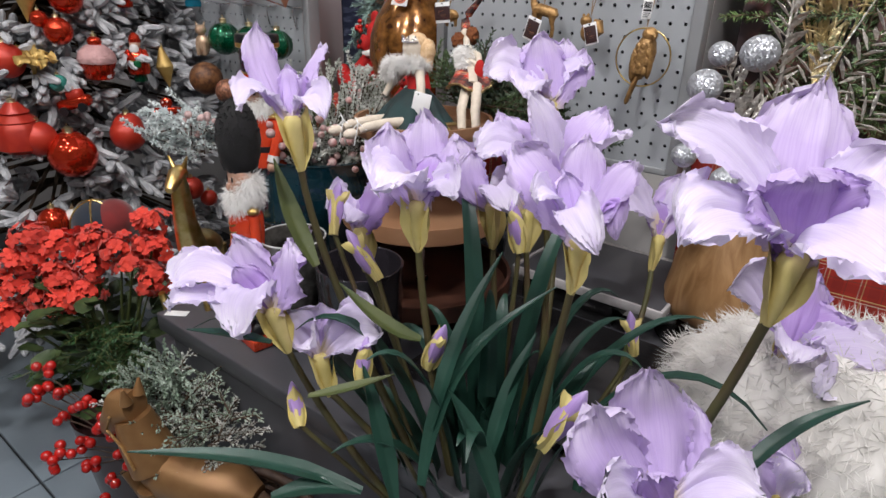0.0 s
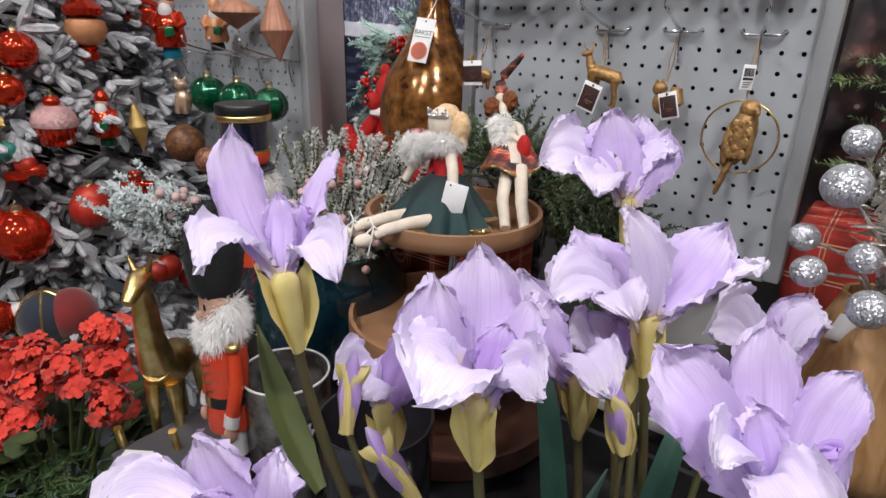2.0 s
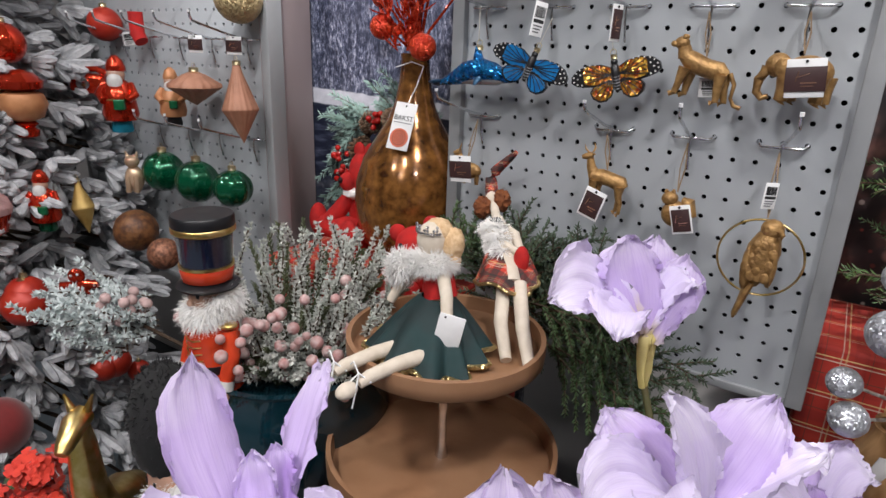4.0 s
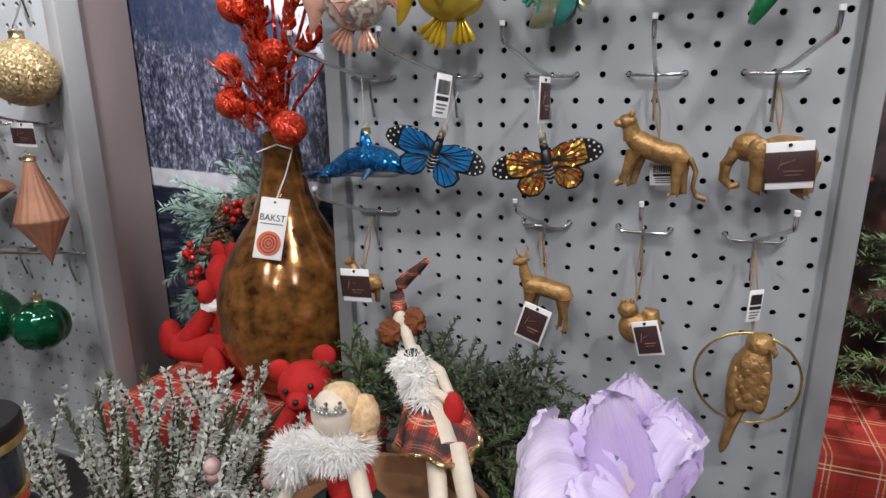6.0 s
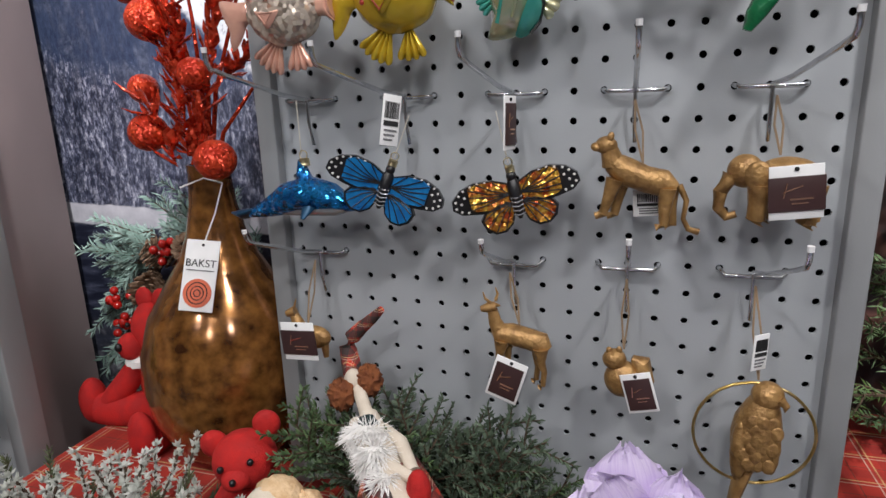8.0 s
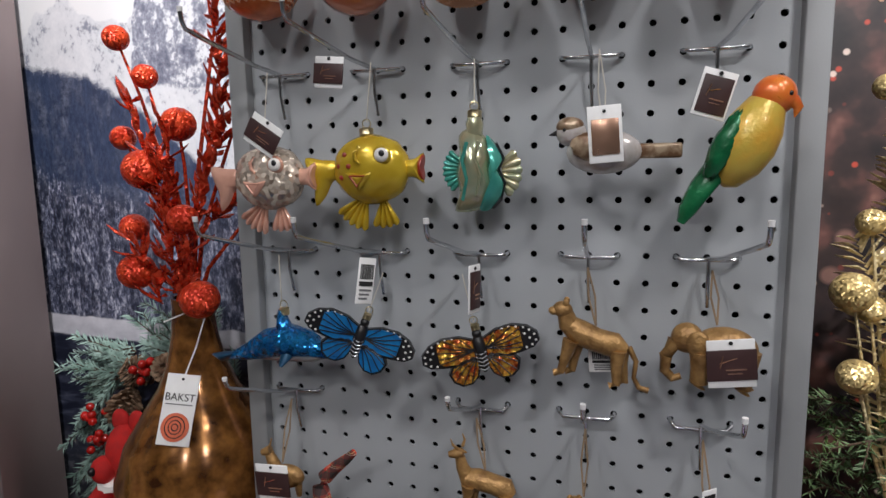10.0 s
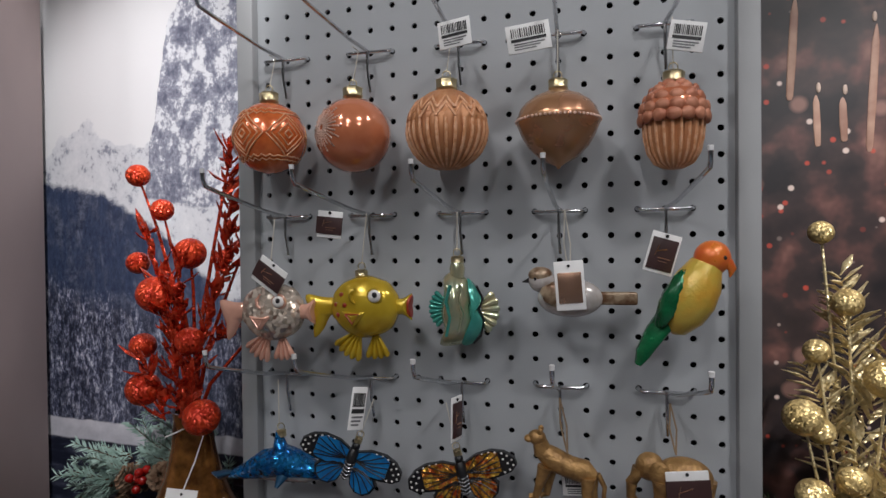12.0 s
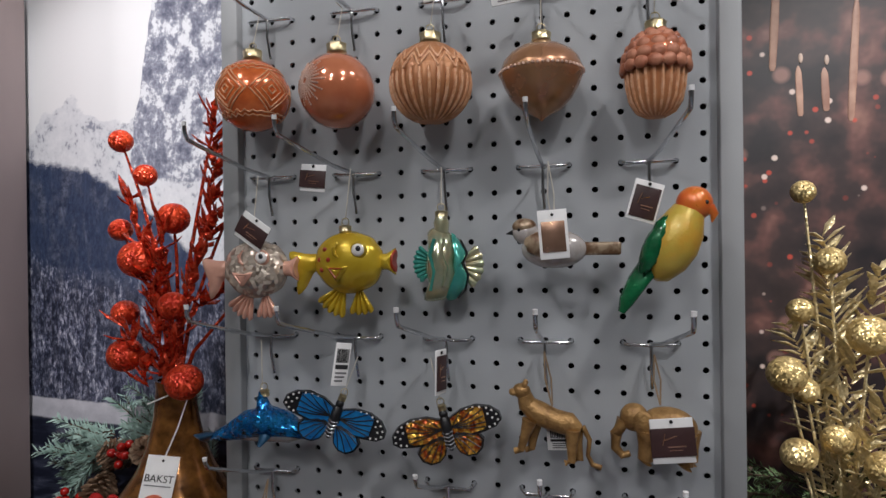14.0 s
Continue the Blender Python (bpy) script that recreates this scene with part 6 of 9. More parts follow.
    # parrot on a ring
    t = figure("ring_parrot_ornament", (0.404, -0.045, 1.108), "antique gold parrot perched in a brass ring on jute twine", "animal ornament", [
        ("body", lathe([(0.001, -0.038), (0.008, -0.034), (0.015, -0.020), (0.0195, 0.000), (0.0195, 0.016), (0.0150, 0.030), (0.0115, 0.038)], 24).move(Matrix.Translation((0.001, 0, 0.008)) @ Matrix.Rotation(radians(9), 4, "Y"))),
        ("head", ball((0.008, -0.002, 0.050), (0.0135, 0.0125, 0.0130), 20, 14)),
        ("beak", tube([(0.016, -0.010, 0.051), (0.021, -0.012, 0.046), (0.020, -0.012, 0.041)], [0.0045, 0.003, 0.0006], 8)),
        *[("feather", ball((x + 0.004 + 0.13 * z, -0.0165 - 0.001 * (k % 2), z), (0.0054, 0.0016, 0.0072), 10, 7)) for k, (x, z) in enumerate((x + (0.0042 if j % 2 else 0), z) for j, z in enumerate((0.030, 0.022, 0.014, 0.006, -0.002, -0.010)) for x in (-0.012, -0.004, 0.004))],
        ("wing", ball((-0.011, -0.008, -0.002), (0.008, 0.009, 0.030), 16, 12, 0.12, 14)), ("wing", ball((0.015, -0.006, 0.002), (0.007, 0.008, 0.026), 16, 12, 0.12, 14)),
        ("tail", tube([(-0.005, -0.003, -0.022), (-0.010, -0.006, -0.044), (-0.015, -0.010, -0.066), (-0.016, -0.011, -0.072)], [0.0105, 0.0095, 0.0075, 0.003], 12, 0.5))],
        top=(0, 0, 0.058), hang=(0.40, -0.02, ROWS["d"] - 0.008))
    ring = [(0.0455 * math.cos(a), 0.0, 0.010 + 0.0455 * math.sin(a)) for a in [2 * math.pi * i / 48 for i in range(49)]]
    part("ring", tube(ring, 0.0013, 8), BRIGHTGOLD, t, "thin brass ring")
    tag((0.402, -0.05, 1.192), (0, 2, 40), 0.016, 0.030, "barcode", "narrow white barcode label on the twine")


gold_animals()


# ---- the bottle, tray stand and dolls in the middle ----
REDFELT = mat("red_felt", (0.50, 0.012, 0.010), 0.85, col2=(0.38, 0.008, 0.008), scale=60, bump=0.4, bscale=500)
CREAM = mat("cream_cotton", (0.66, 0.58, 0.48), 0.85, col2=(0.60, 0.52, 0.42), scale=80, bump=0.3, bscale=700)
WHITEFUR = mat("white_fur", (0.88, 0.87, 0.85), 0.9, col2=(0.82, 0.80, 0.77), scale=60)
GREENVELVET = mat("green_velvet", (0.005, 0.028, 0.029), 0.7, col2=(0.003, 0.014, 0.015), scale=25, sheen=0.02)
GOLDTRIM = mat("gold_sequin_trim", (0.62, 0.47, 0.22), 0.3, 0.9, glitter=420)
BLONDE = mat("blonde_wool", (0.66, 0.47, 0.28), 0.9, col2=(0.52, 0.33, 0.17), scale=160, bump=0.8, bscale=300)
RUSTWOOL = mat("rust_wool", (0.20, 0.062, 0.018), 0.95, col2=(0.13, 0.035, 0.010), scale=120, bump=0.6, bscale=300)
MOTTLED = mat("mottled_copper_glaze", (0.46, 0.20, 0.050), 0.17, 0.55, col2=(0.075, 0.026, 0.009), scale=62, mix=0.9, coat=0.5, bump=0.08, bscale=120, detail=9)
REDGLIT = mat("red_glitter", (0.74, 0.075, 0.022), 0.35, 0.45, col2=(0.55, 0.035, 0.014), scale=80, glitter=520)
REDFOIL = mat("red_foil", (0.74, 0.075, 0.030), 0.25, 0.55, glitter=300)
CONE = mat("brown_cone", (0.115, 0.058, 0.030), 0.75, col2=(0.30, 0.20, 0.13), scale=70, mix=0.5, bump=0.3)
BERRY = mat("red_berry", (0.48, 0.014, 0.010), 0.25, coat=0.4)
FIRGREEN = mat("fir_needle", (0.115, 0.185, 0.075), 0.6, col2=(0.035, 0.072, 0.026), scale=25, mix=1.2)
DARKFIR = mat("dark_fir_needle", (0.115, 0.160, 0.100), 0.6, col2=(0.040, 0.066, 0.042), scale=20, mix=1.2)
BLUEFIR = mat("frosted_blue_needle", (0.34, 0.46, 0.42), 0.7, col2=(0.13, 0.23, 0.19), scale=30, mix=1.0)
FROSTLEAF = mat("frosted_grey_green", (0.60, 0.60, 0.57), 0.85, col2=(0.32, 0.35, 0.30), scale=35, mix=0.8)
BARK = mat("twig_bark", (0.07, 0.042, 0.025), 0.85, bump=0.3)


def spike(s, p, d, length, w):
    """One needle: a three-sided spike."""
    d = d.normalized()
    a = d.cross(Vector((0.2, 0.5, 0.84)))
    a = a.normalized() if a.length > 0.05 else Vector((1, 0, 0))
    b = d.cross(a)
    m = p + d * (length * 0.45)
    q = [p + (a * math.cos(t) + b * math.sin(t)) * w * 0.5 for t in (0, 2.1, 4.2)]
    g = [m + (a * math.cos(t) + b * math.sin(t)) * w for t in (0, 2.1, 4.2)]
    s.add([tuple(v) for v in (*q, *g, p + d * length)],
          [(0, 1, 4, 3), (1, 2, 5, 4), (2, 0, 3, 5), (3, 4, 6), (4, 5, 6), (5, 3, 6)])


def sprig(twig, leaf, p, d, length, n, nl, nw, spread=1.0, droop=0.1, rr=R, thick=0.0016, flatten=0.0):
    """A needled twig from p along d; adds to the two shapes."""
    p, d = Vector(p), Vector(d).normalized()
    pts = []
    q = p.copy()
    step = length / 8
    for k in range(9):
        pts.append(q.copy())
        d = (d + Vector((rr.uniform(-.06, .06), rr.uniform(-.06, .06), -droop * 0.12 + rr.uniform(-.04, .04)))).normalized()
        q = q + d * step
    twig.join(tube(pts, [thick * (1 - 0.08 * k) for k in range(9)], 5))
    ax = d.cross(Vector((0, 0, 1)))
    ax = ax.normalized() if ax.length > 0.05 else Vector((1, 0, 0))
    bx = d.cross(ax)
    for k in range(n):
        t = (k + rr.random()) / n
        f = t * 8
        i = min(7, int(f))
        c = pts[i].lerp(pts[i + 1], f - i)
        dd = (pts[i + 1] - pts[i]).normalized()
        a = rr.uniform(0, 6.283)
        o = ax * math.cos(a) + bx * math.sin(a) * (1 - flatten)
        spike(leaf, c, dd * 0.75 + o * spread, nl * rr.uniform(0.7, 1.15) * (1 - 0.3 * t), nw)
    return pts


def fir_branch(twig, leaf, p, d, length, subs, nl=0.012, nw=0.0008, dens=420, rr=R, droop=0.25):
    """A flat fir branch with side twigs."""
    pts = sprig(twig, leaf, p, d, length, int(length * dens), nl, nw, 0.9, droop, rr, 0.0024)
    for k in range(subs):
        i = 1 + int(6 * (k + rr.random() * 0.6) / subs)
        dd = (pts[i + 1] - pts[i]).normalized()
        side = dd.cross(Vector((rr.uniform(-.3, .3), rr.uniform(-.3, .3), 1))).normalized() * (1 if k % 2 else -1)
        l = length * rr.uniform(0.32, 0.5) * (1 - 0.07 * i)
        sprig(twig, leaf, pts[i], dd * 0.8 + side * 0.85, l, int(l * dens), nl, nw, 0.9, droop, rr, 0.0016)


def bottle():
    t = thing("bottle_vase", (-0.166, 0.045, 0.968), "tall-necked gourd vase in glossy mottled copper-brown glaze, tagged", "vase")
    prof = [(0.045, 0.0), (0.060, 0.002), (0.082, 0.025), (0.098, 0.065), (0.104, 0.105), (0.101, 0.145), (0.088, 0.185), (0.066, 0.220), (0.046, 0.250), (0.034, 0.280), (0.0265, 0.315), (0.0235, 0.350), (0.0245, 0.360), (0.021, 0.360), (0.020, 0.33), (0.006, 0.33)]
    part("glazed_body", lathe(prof, 56), MOTTLED, t)
    g = thing("price_tag", (-0.138, -0.026, 1.216), "white swing tag with a round red-orange printed emblem", "price tag", turn=(-20, 6, 14))
    part("card", box((0, 0, 0), (0.037, 0.0012, 0.077), 0.0005), CARD, g)
    s = Shape()
    s.join(lathe([(0.0155, -0.0005), (0.0155, 0.0005)], 28).move(Matrix.Translation((0, -0.0011, -0.019)) @ Matrix.Rotation(radians(90), 4, "X")))
    part("round_emblem", s, REDORANGE, g, "red-orange printed disc")
    for q in (0.011, 0.007, 0.0035):
        part("emblem_ring", tube([(q * math.cos(a), -0.0018, -0.019 + q * 1.05 * math.sin(a)) for a in [2 * math.pi * i / 24 for i in range(25)]], 0.00055, 4), INK, g)
    part("lettering_bar", box((0, -0.0010, 0.0055), (0.030, 0.0006, 0.0012)), GREYINK, g)
    fc = bpy.data.curves.new("tag_word", "FONT")
    fc.body, fc.size, fc.align_x, fc.extrude = "BAKST", 0.0115, "CENTER", 0.0002
    fo = new("tag_word", fc)
    fo.data.materials.append(INK)
    fo.parent = g
    fo.location, fo.rotation_euler = (0, -0.0011, 0.0095), (radians(90), 0, 0)
    part("eyelet", tube([(0, -0.0012, 0.033), (0, 0.001, 0.033)], 0.0016, 8), DARK, g)
    part("string", tube([(0, 0, 0.033), (0.003, 0.012, 0.07), (0.006, 0.014, 0.105)], 0.0009, 6), CARD, g)
    part("string", tube([(0.006, 0.014, 0.105), (-0.014, 0.010, 0.108), (-0.036, 0.004, 0.094)], 0.0009, 6), CARD, g)


bottle()


def berry_spray(name, at, label, stems, balls, leafmat, ballmat, leaf_at, fern=False):
    """A glittered artificial spray: branching wires, leaves and balls."""
    a = Vector(at)
    t = thing(name, at, label, "artificial spray")
    for k, pts in enumerate(stems):
        part("branch", tube([Vector(p) - a for p in pts], [0.0032 - 0.0018 * i / max(1, len(pts) - 1) for i in range(len(pts))], 6), leafmat, t)
    for p, r in balls:
        part("ball", ball(tuple(Vector(p) - a), (r, r, r * 0.96), 26, 16, 0.02, 8), ballmat, t, "glittered ball")
    rr = random.Random(len(stems) * 7 + len(balls))
    s = Shape()
    for p, q, n in leaf_at:
        p, q = Vector(p) - a, Vector(q) - a
        d = (q - p).normalized()
        for k in range(n):
            c = p.lerp(q, (k + 0.5) / n)
            if fern:
                side = (Matrix.Rotation(rr.uniform(-0.9, 0.9), 3, d) @ d.cross(Vector((0.2, -1, 0.1))).normalized()) * (1 if k % 2 else -1)
                l = (0.034 * (1 - 0.6 * k / n) + 0.008) * rr.uniform(0.65, 1.15)
                e = c + (d * rr.uniform(0.4, 1.0) + side) * l
                s.join(tube([c, c.lerp(e, 0.5) + Vector((0, -0.003, 0.002)), e], [0.0020, 0.0056, 0.0010], 6, 0.35))
            else:
                o = Vector((rr.uniform(-1, 1), rr.uniform(-1, 0.6), rr.uniform(-0.3, 1.0))).normalized()
                l = rr.uniform(0.011, 0.026)
                e = c + (o + d * 0.7) * l
                s.join(tube([c, c.lerp(e, 0.55) + o * 0.003, e], [0.0022, rr.uniform(0.0034, 0.0064), 0.0009], 6, 0.35))
    part("foliage", s, leafmat, t, "glittered foil leaves", stuff=True)
    return t


def red_spray():
    foot = (-0.166, 0.045, 1.30)
    tips = [(-0.221, 0.02, 1.627), (-0.186, 0.02, 1.583), (-0.147, 0.02, 1.529), (-0.232, 0.03, 1.517), (-0.181, 0.00, 1.480), (-0.218, 0.02, 1.413), (-0.192, -0.01, 1.367), (-0.112, -0.01, 1.338), (-0.134, 0.0, 1.425), (-0.095, 0.03, 1.650), (-0.075, 0.03, 1.540), (-0.060, 0.04, 1.440)]
    stems = []
    for x, y, z in tips:
        stems.append([foot, (foot[0] + (x - foot[0]) * 0.25, foot[1], 1.30 + (z - 1.30) * 0.45), (foot[0] + (x - foot[0]) * 0.7, (y + foot[1]) / 2, 1.30 + (z - 1.30) * 0.8), (x, y, z)])
    sizes = (0.0145, 0.0140, 0.0195, 0.0145, 0.0225, 0.0165, 0.0205, 0.0215, 0.0170)
    leaf_at = [((-0.153, 0.0, 1.34), (-0.160, 0.0, 1.50), 58), ((-0.150, 0.0, 1.33), (-0.10, 0.02, 1.52), 46), ((-0.160, 0, 1.42), (-0.200, 0.01, 1.56), 38),
               ((-0.105, 0.03, 1.50), (-0.095, 0.03, 1.655), 46), ((-0.120, 0.03, 1.42), (-0.062, 0.04, 1.46), 36), ((-0.16, -0.01, 1.33), (-0.19, -0.01, 1.40), 26), ((-0.15, 0, 1.45), (-0.145, 0, 1.52), 16), ((-0.1, 0.02, 1.5), (-0.07, 0.03, 1.56), 16)]
    berry_spray("red_glitter_spray", foot, "red glitter spray with balls and foil leaves in the bottle vase", stems, list(zip(tips[:9], sizes)), REDFOIL, REDGLIT, leaf_at)


red_spray()


def pine_cone(parent, c, axis, size, rr):
    s = Shape()
    q = Vector(axis).normalized().to_track_quat("Z", "Y").to_matrix().to_4x4()
    m = Matrix.Translation(c) @ q
    for j in range(9):
        z = size * (-0.45 + 0.1 * j)
        r = size * 0.28 * math.sin(math.pi * (0.12 + 0.8 * j / 9)) + 0.001
        for k in range(8):
            a = 2 * math.pi * (k + 0.5 * (j % 2)) / 8
            d = Vector((math.cos(a), math.sin(a), 0.45))
            p = Vector((r * 0.5 * math.cos(a), r * 0.5 * math.sin(a), z))
            e = p + d * r * 0.95
            s.join(tube([p, p.lerp(e, 0.6), e], [size * 0.03, size * 0.075, size * 0.045], 6, 0.4), m)
    part("pine_cone", s, CONE, parent, "open brown pine cone")


def wreath():
    c = Vector((-0.300, 0.165, 1.105))
    t = thing("wreath", c, "frosted blue-green pine wreath with cones and red berries on the mural", "wreath")
    rr = random.Random(5)
    twig, leaf = Shape(), Shape()
    for k in range(150):
        a = rr.uniform(0, 6.283)
        r = rr.uniform(0.09, 0.140)
        p = Vector((r * math.cos(a), rr.uniform(-0.03, 0.01), r * math.sin(a)))
        d = Vector((math.cos(a + rr.uniform(0.2, 1.6)), rr.uniform(-0.8, 0.1), math.sin(a + rr.uniform(0.2, 1.6))))
        sprig(twig, leaf, p, d, rr.uniform(0.04, 0.085), 58, 0.020, 0.0012, 0.75, 0.05, rr)
    part("twig_work", twig, BARK, t, stuff=True)
    part("foliage", leaf, BLUEFIR, t, "frosted blue-green needles", stuff=True)
    ring = [(0.1 * math.cos(a), 0.005, 0.1 * math.sin(a)) for a in [2 * math.pi * i / 32 for i in range(33)]]
    part("ring", tube(ring, 0.010, 8), BARK, t)
    for p, ax, sz in (((-0.035, -0.035, 0.085), (-0.6, -0.5, 0.5), 0.055), ((-0.055, -0.045, 0.035), (0.1, -0.7, -0.6), 0.06), ((0.10, -0.03, 0.075), (0.5, -0.6, 0.2), 0.055), ((0.03, -0.05, 0.10), (0.2, -0.7, 0.5), 0.05)):
        pine_cone(t, Vector(p), ax, sz, rr)
    for q in ((-0.125, -0.035, 0.015), (-0.01, -0.05, 0.095), (0.115, -0.045, 0.045), (-0.115, -0.05, -0.02)):
        for k in range(8):
            b = ball((q[0] + rr.uniform(-.018, .018), q[1] + rr.uniform(-.01, .01), q[2] + rr.uniform(-.016, .016)), 0.0062, 12, 8)
            part("berry", b, BERRY, t)


wreath()


def seated_bear():
    t = solid("plush_bear", Shape()
              .join(ball((0.015, 0.02, 0.060), (0.048, 0.042, 0.068), 24, 16))
              .join(ball((0.018, -0.002, 0.140), (0.030, 0.034, 0.040), 24, 16))
              .join(ball((0.000, -0.034, 0.124), (0.020, 0.020, 0.019), 16, 10))
              .join(ball((0.010, 0.0, 0.182), (0.017, 0.009, 0.017), 14, 10)).join(ball((0.044, 0.0, 0.182), (0.017, 0.009, 0.017), 14, 10))
              .join(tube([(-0.005, -0.002, 0.098), (-0.035, -0.022, 0.062), (-0.070, -0.035, 0.030)], [0.018, 0.019, 0.017], 14))
              .join(tube([(0.02, -0.01, 0.025), (-0.05, -0.03, 0.022), (-0.085, -0.035, 0.024)], [0.026, 0.024, 0.024], 14))
              .join(ball((-0.10, -0.035, 0.034), (0.022, 0.024, 0.034), 16, 12))
              .join(tube([(0.06, -0.02, 0.025), (0.07, -0.07, 0.022), (0.075, -0.10, 0.024)], [0.026, 0.024, 0.024], 14))
              .join(ball((0.075, -0.11, 0.034), (0.024, 0.018, 0.034), 16, 12)),
              REDFELT, "red felt plush bear sitting beside the bottle vase", "soft toy", at=(-0.318, 0.066, 0.968))
    t.scale = (0.80, 0.80, 0.98)
    c = thing("bear_scarf", (-0.318, 0.066, 0.968), "white fluffy collar and black bead eyes on the red plush bear", "scarf", scale=(0.80, 0.80, 0.98))
    part("fluff", ball((0.010, -0.014, 0.101), (0.030, 0.032, 0.013), 20, 10, 0.25, 12), WHITEFUR, c)
    part("bead_eye", ball((-0.006, -0.028, 0.152), 0.0036, 12, 8), BLACKG, c)
    part("bead_nose", ball((-0.004, -0.054, 0.128), 0.0062, 12, 8), BLACKG, c)
    return t


seated_bear()


def tray_stand():
    t = thing("tiered_tray_stand", (0.10, -0.24, 0.646), "three-tier stand of round rimmed wooden trays on a metal post", "tray stand")

    def tray(z, r, h):
        s = lathe([(0.01, 0.0), (r * 0.97, 0.0), (r, 0.003), (r * 1.005, h * 0.6), (r, h), (r - 0.006, h), (r - 0.008, 0.008), (0.01, 0.008)], 64).move(Matrix.Translation((0, 0, z)))
        return s

    part("upper_tray", tray(0.335, 0.122, 0.026), WOOD, t)
    part("middle_tray", tray(0.172, 0.150, 0.032), WOOD, t)
    part("lower_tray", tray(0.035, 0.172, 0.034), mat("dark_tray_wood", (0.085, 0.035, 0.022), 0.4, col2=(0.05, 0.022, 0.016), scale=20), t, "dark-stained lower tray")
    part("post", lathe([(0.006, 0.02), (0.006, 0.16), (0.009, 0.18), (0.006, 0.20), (0.005, 0.24), (0.008, 0.27), (0.005, 0.29), (0.005, 0.338)], 14), CHROME, t, "turned metal post")
    part("base", lathe([(0.07, 0.0), (0.07, 0.012), (0.02, 0.022), (0.01, 0.05)], 32), BLACKWOOD, t)


tray_stand()
TRAY = 0.991


def fur_tuft(s, c, r, n, l, rr, w=0.0009, down=0.3):
    """A fluffy tuft of fine strands round an ellipsoid."""
    for k in range(n):
        d = Vector((rr.gauss(0, 1), rr.gauss(0, 1), rr.gauss(0, 1))).normalized()
        p = Vector(c) + Vector((d.x * r[0], d.y * r[1], d.z * r[2]))
        spike(s, p, d + Vector((rr.uniform(-.6, .6), rr.uniform(-.6, .6), rr.uniform(-.6, .4) - down)), l * rr.uniform(0.6, 1.3), w)


def cone_skirt(r0, r1, h, folds, depth, seg=96, rows=10, lean=(0, 0)):
    vs, fs = [], []
    for j in range(rows + 1):
        t = j / rows
        for i in range(seg):
            a = 2 * math.pi * i / seg
            r = r0 + (r1 - r0) * (t ** 0.75)
            r *= 1 + depth * t * math.sin(folds * a + 1.3 * math.sin(a * 2))
            vs.append((r * math.cos(a) + lean[0] * t, r * math.sin(a) + lean[1] * t, -h * t + (0.006 * math.sin(3 * a) * t)))
    for j in range(rows):
        for i in range(seg):
            k = (i + 1) % seg
            fs.append((j * seg + i, j * seg + k, (j + 1) * seg + k, (j + 1) * seg + i))
    return Shape().add(vs, fs)


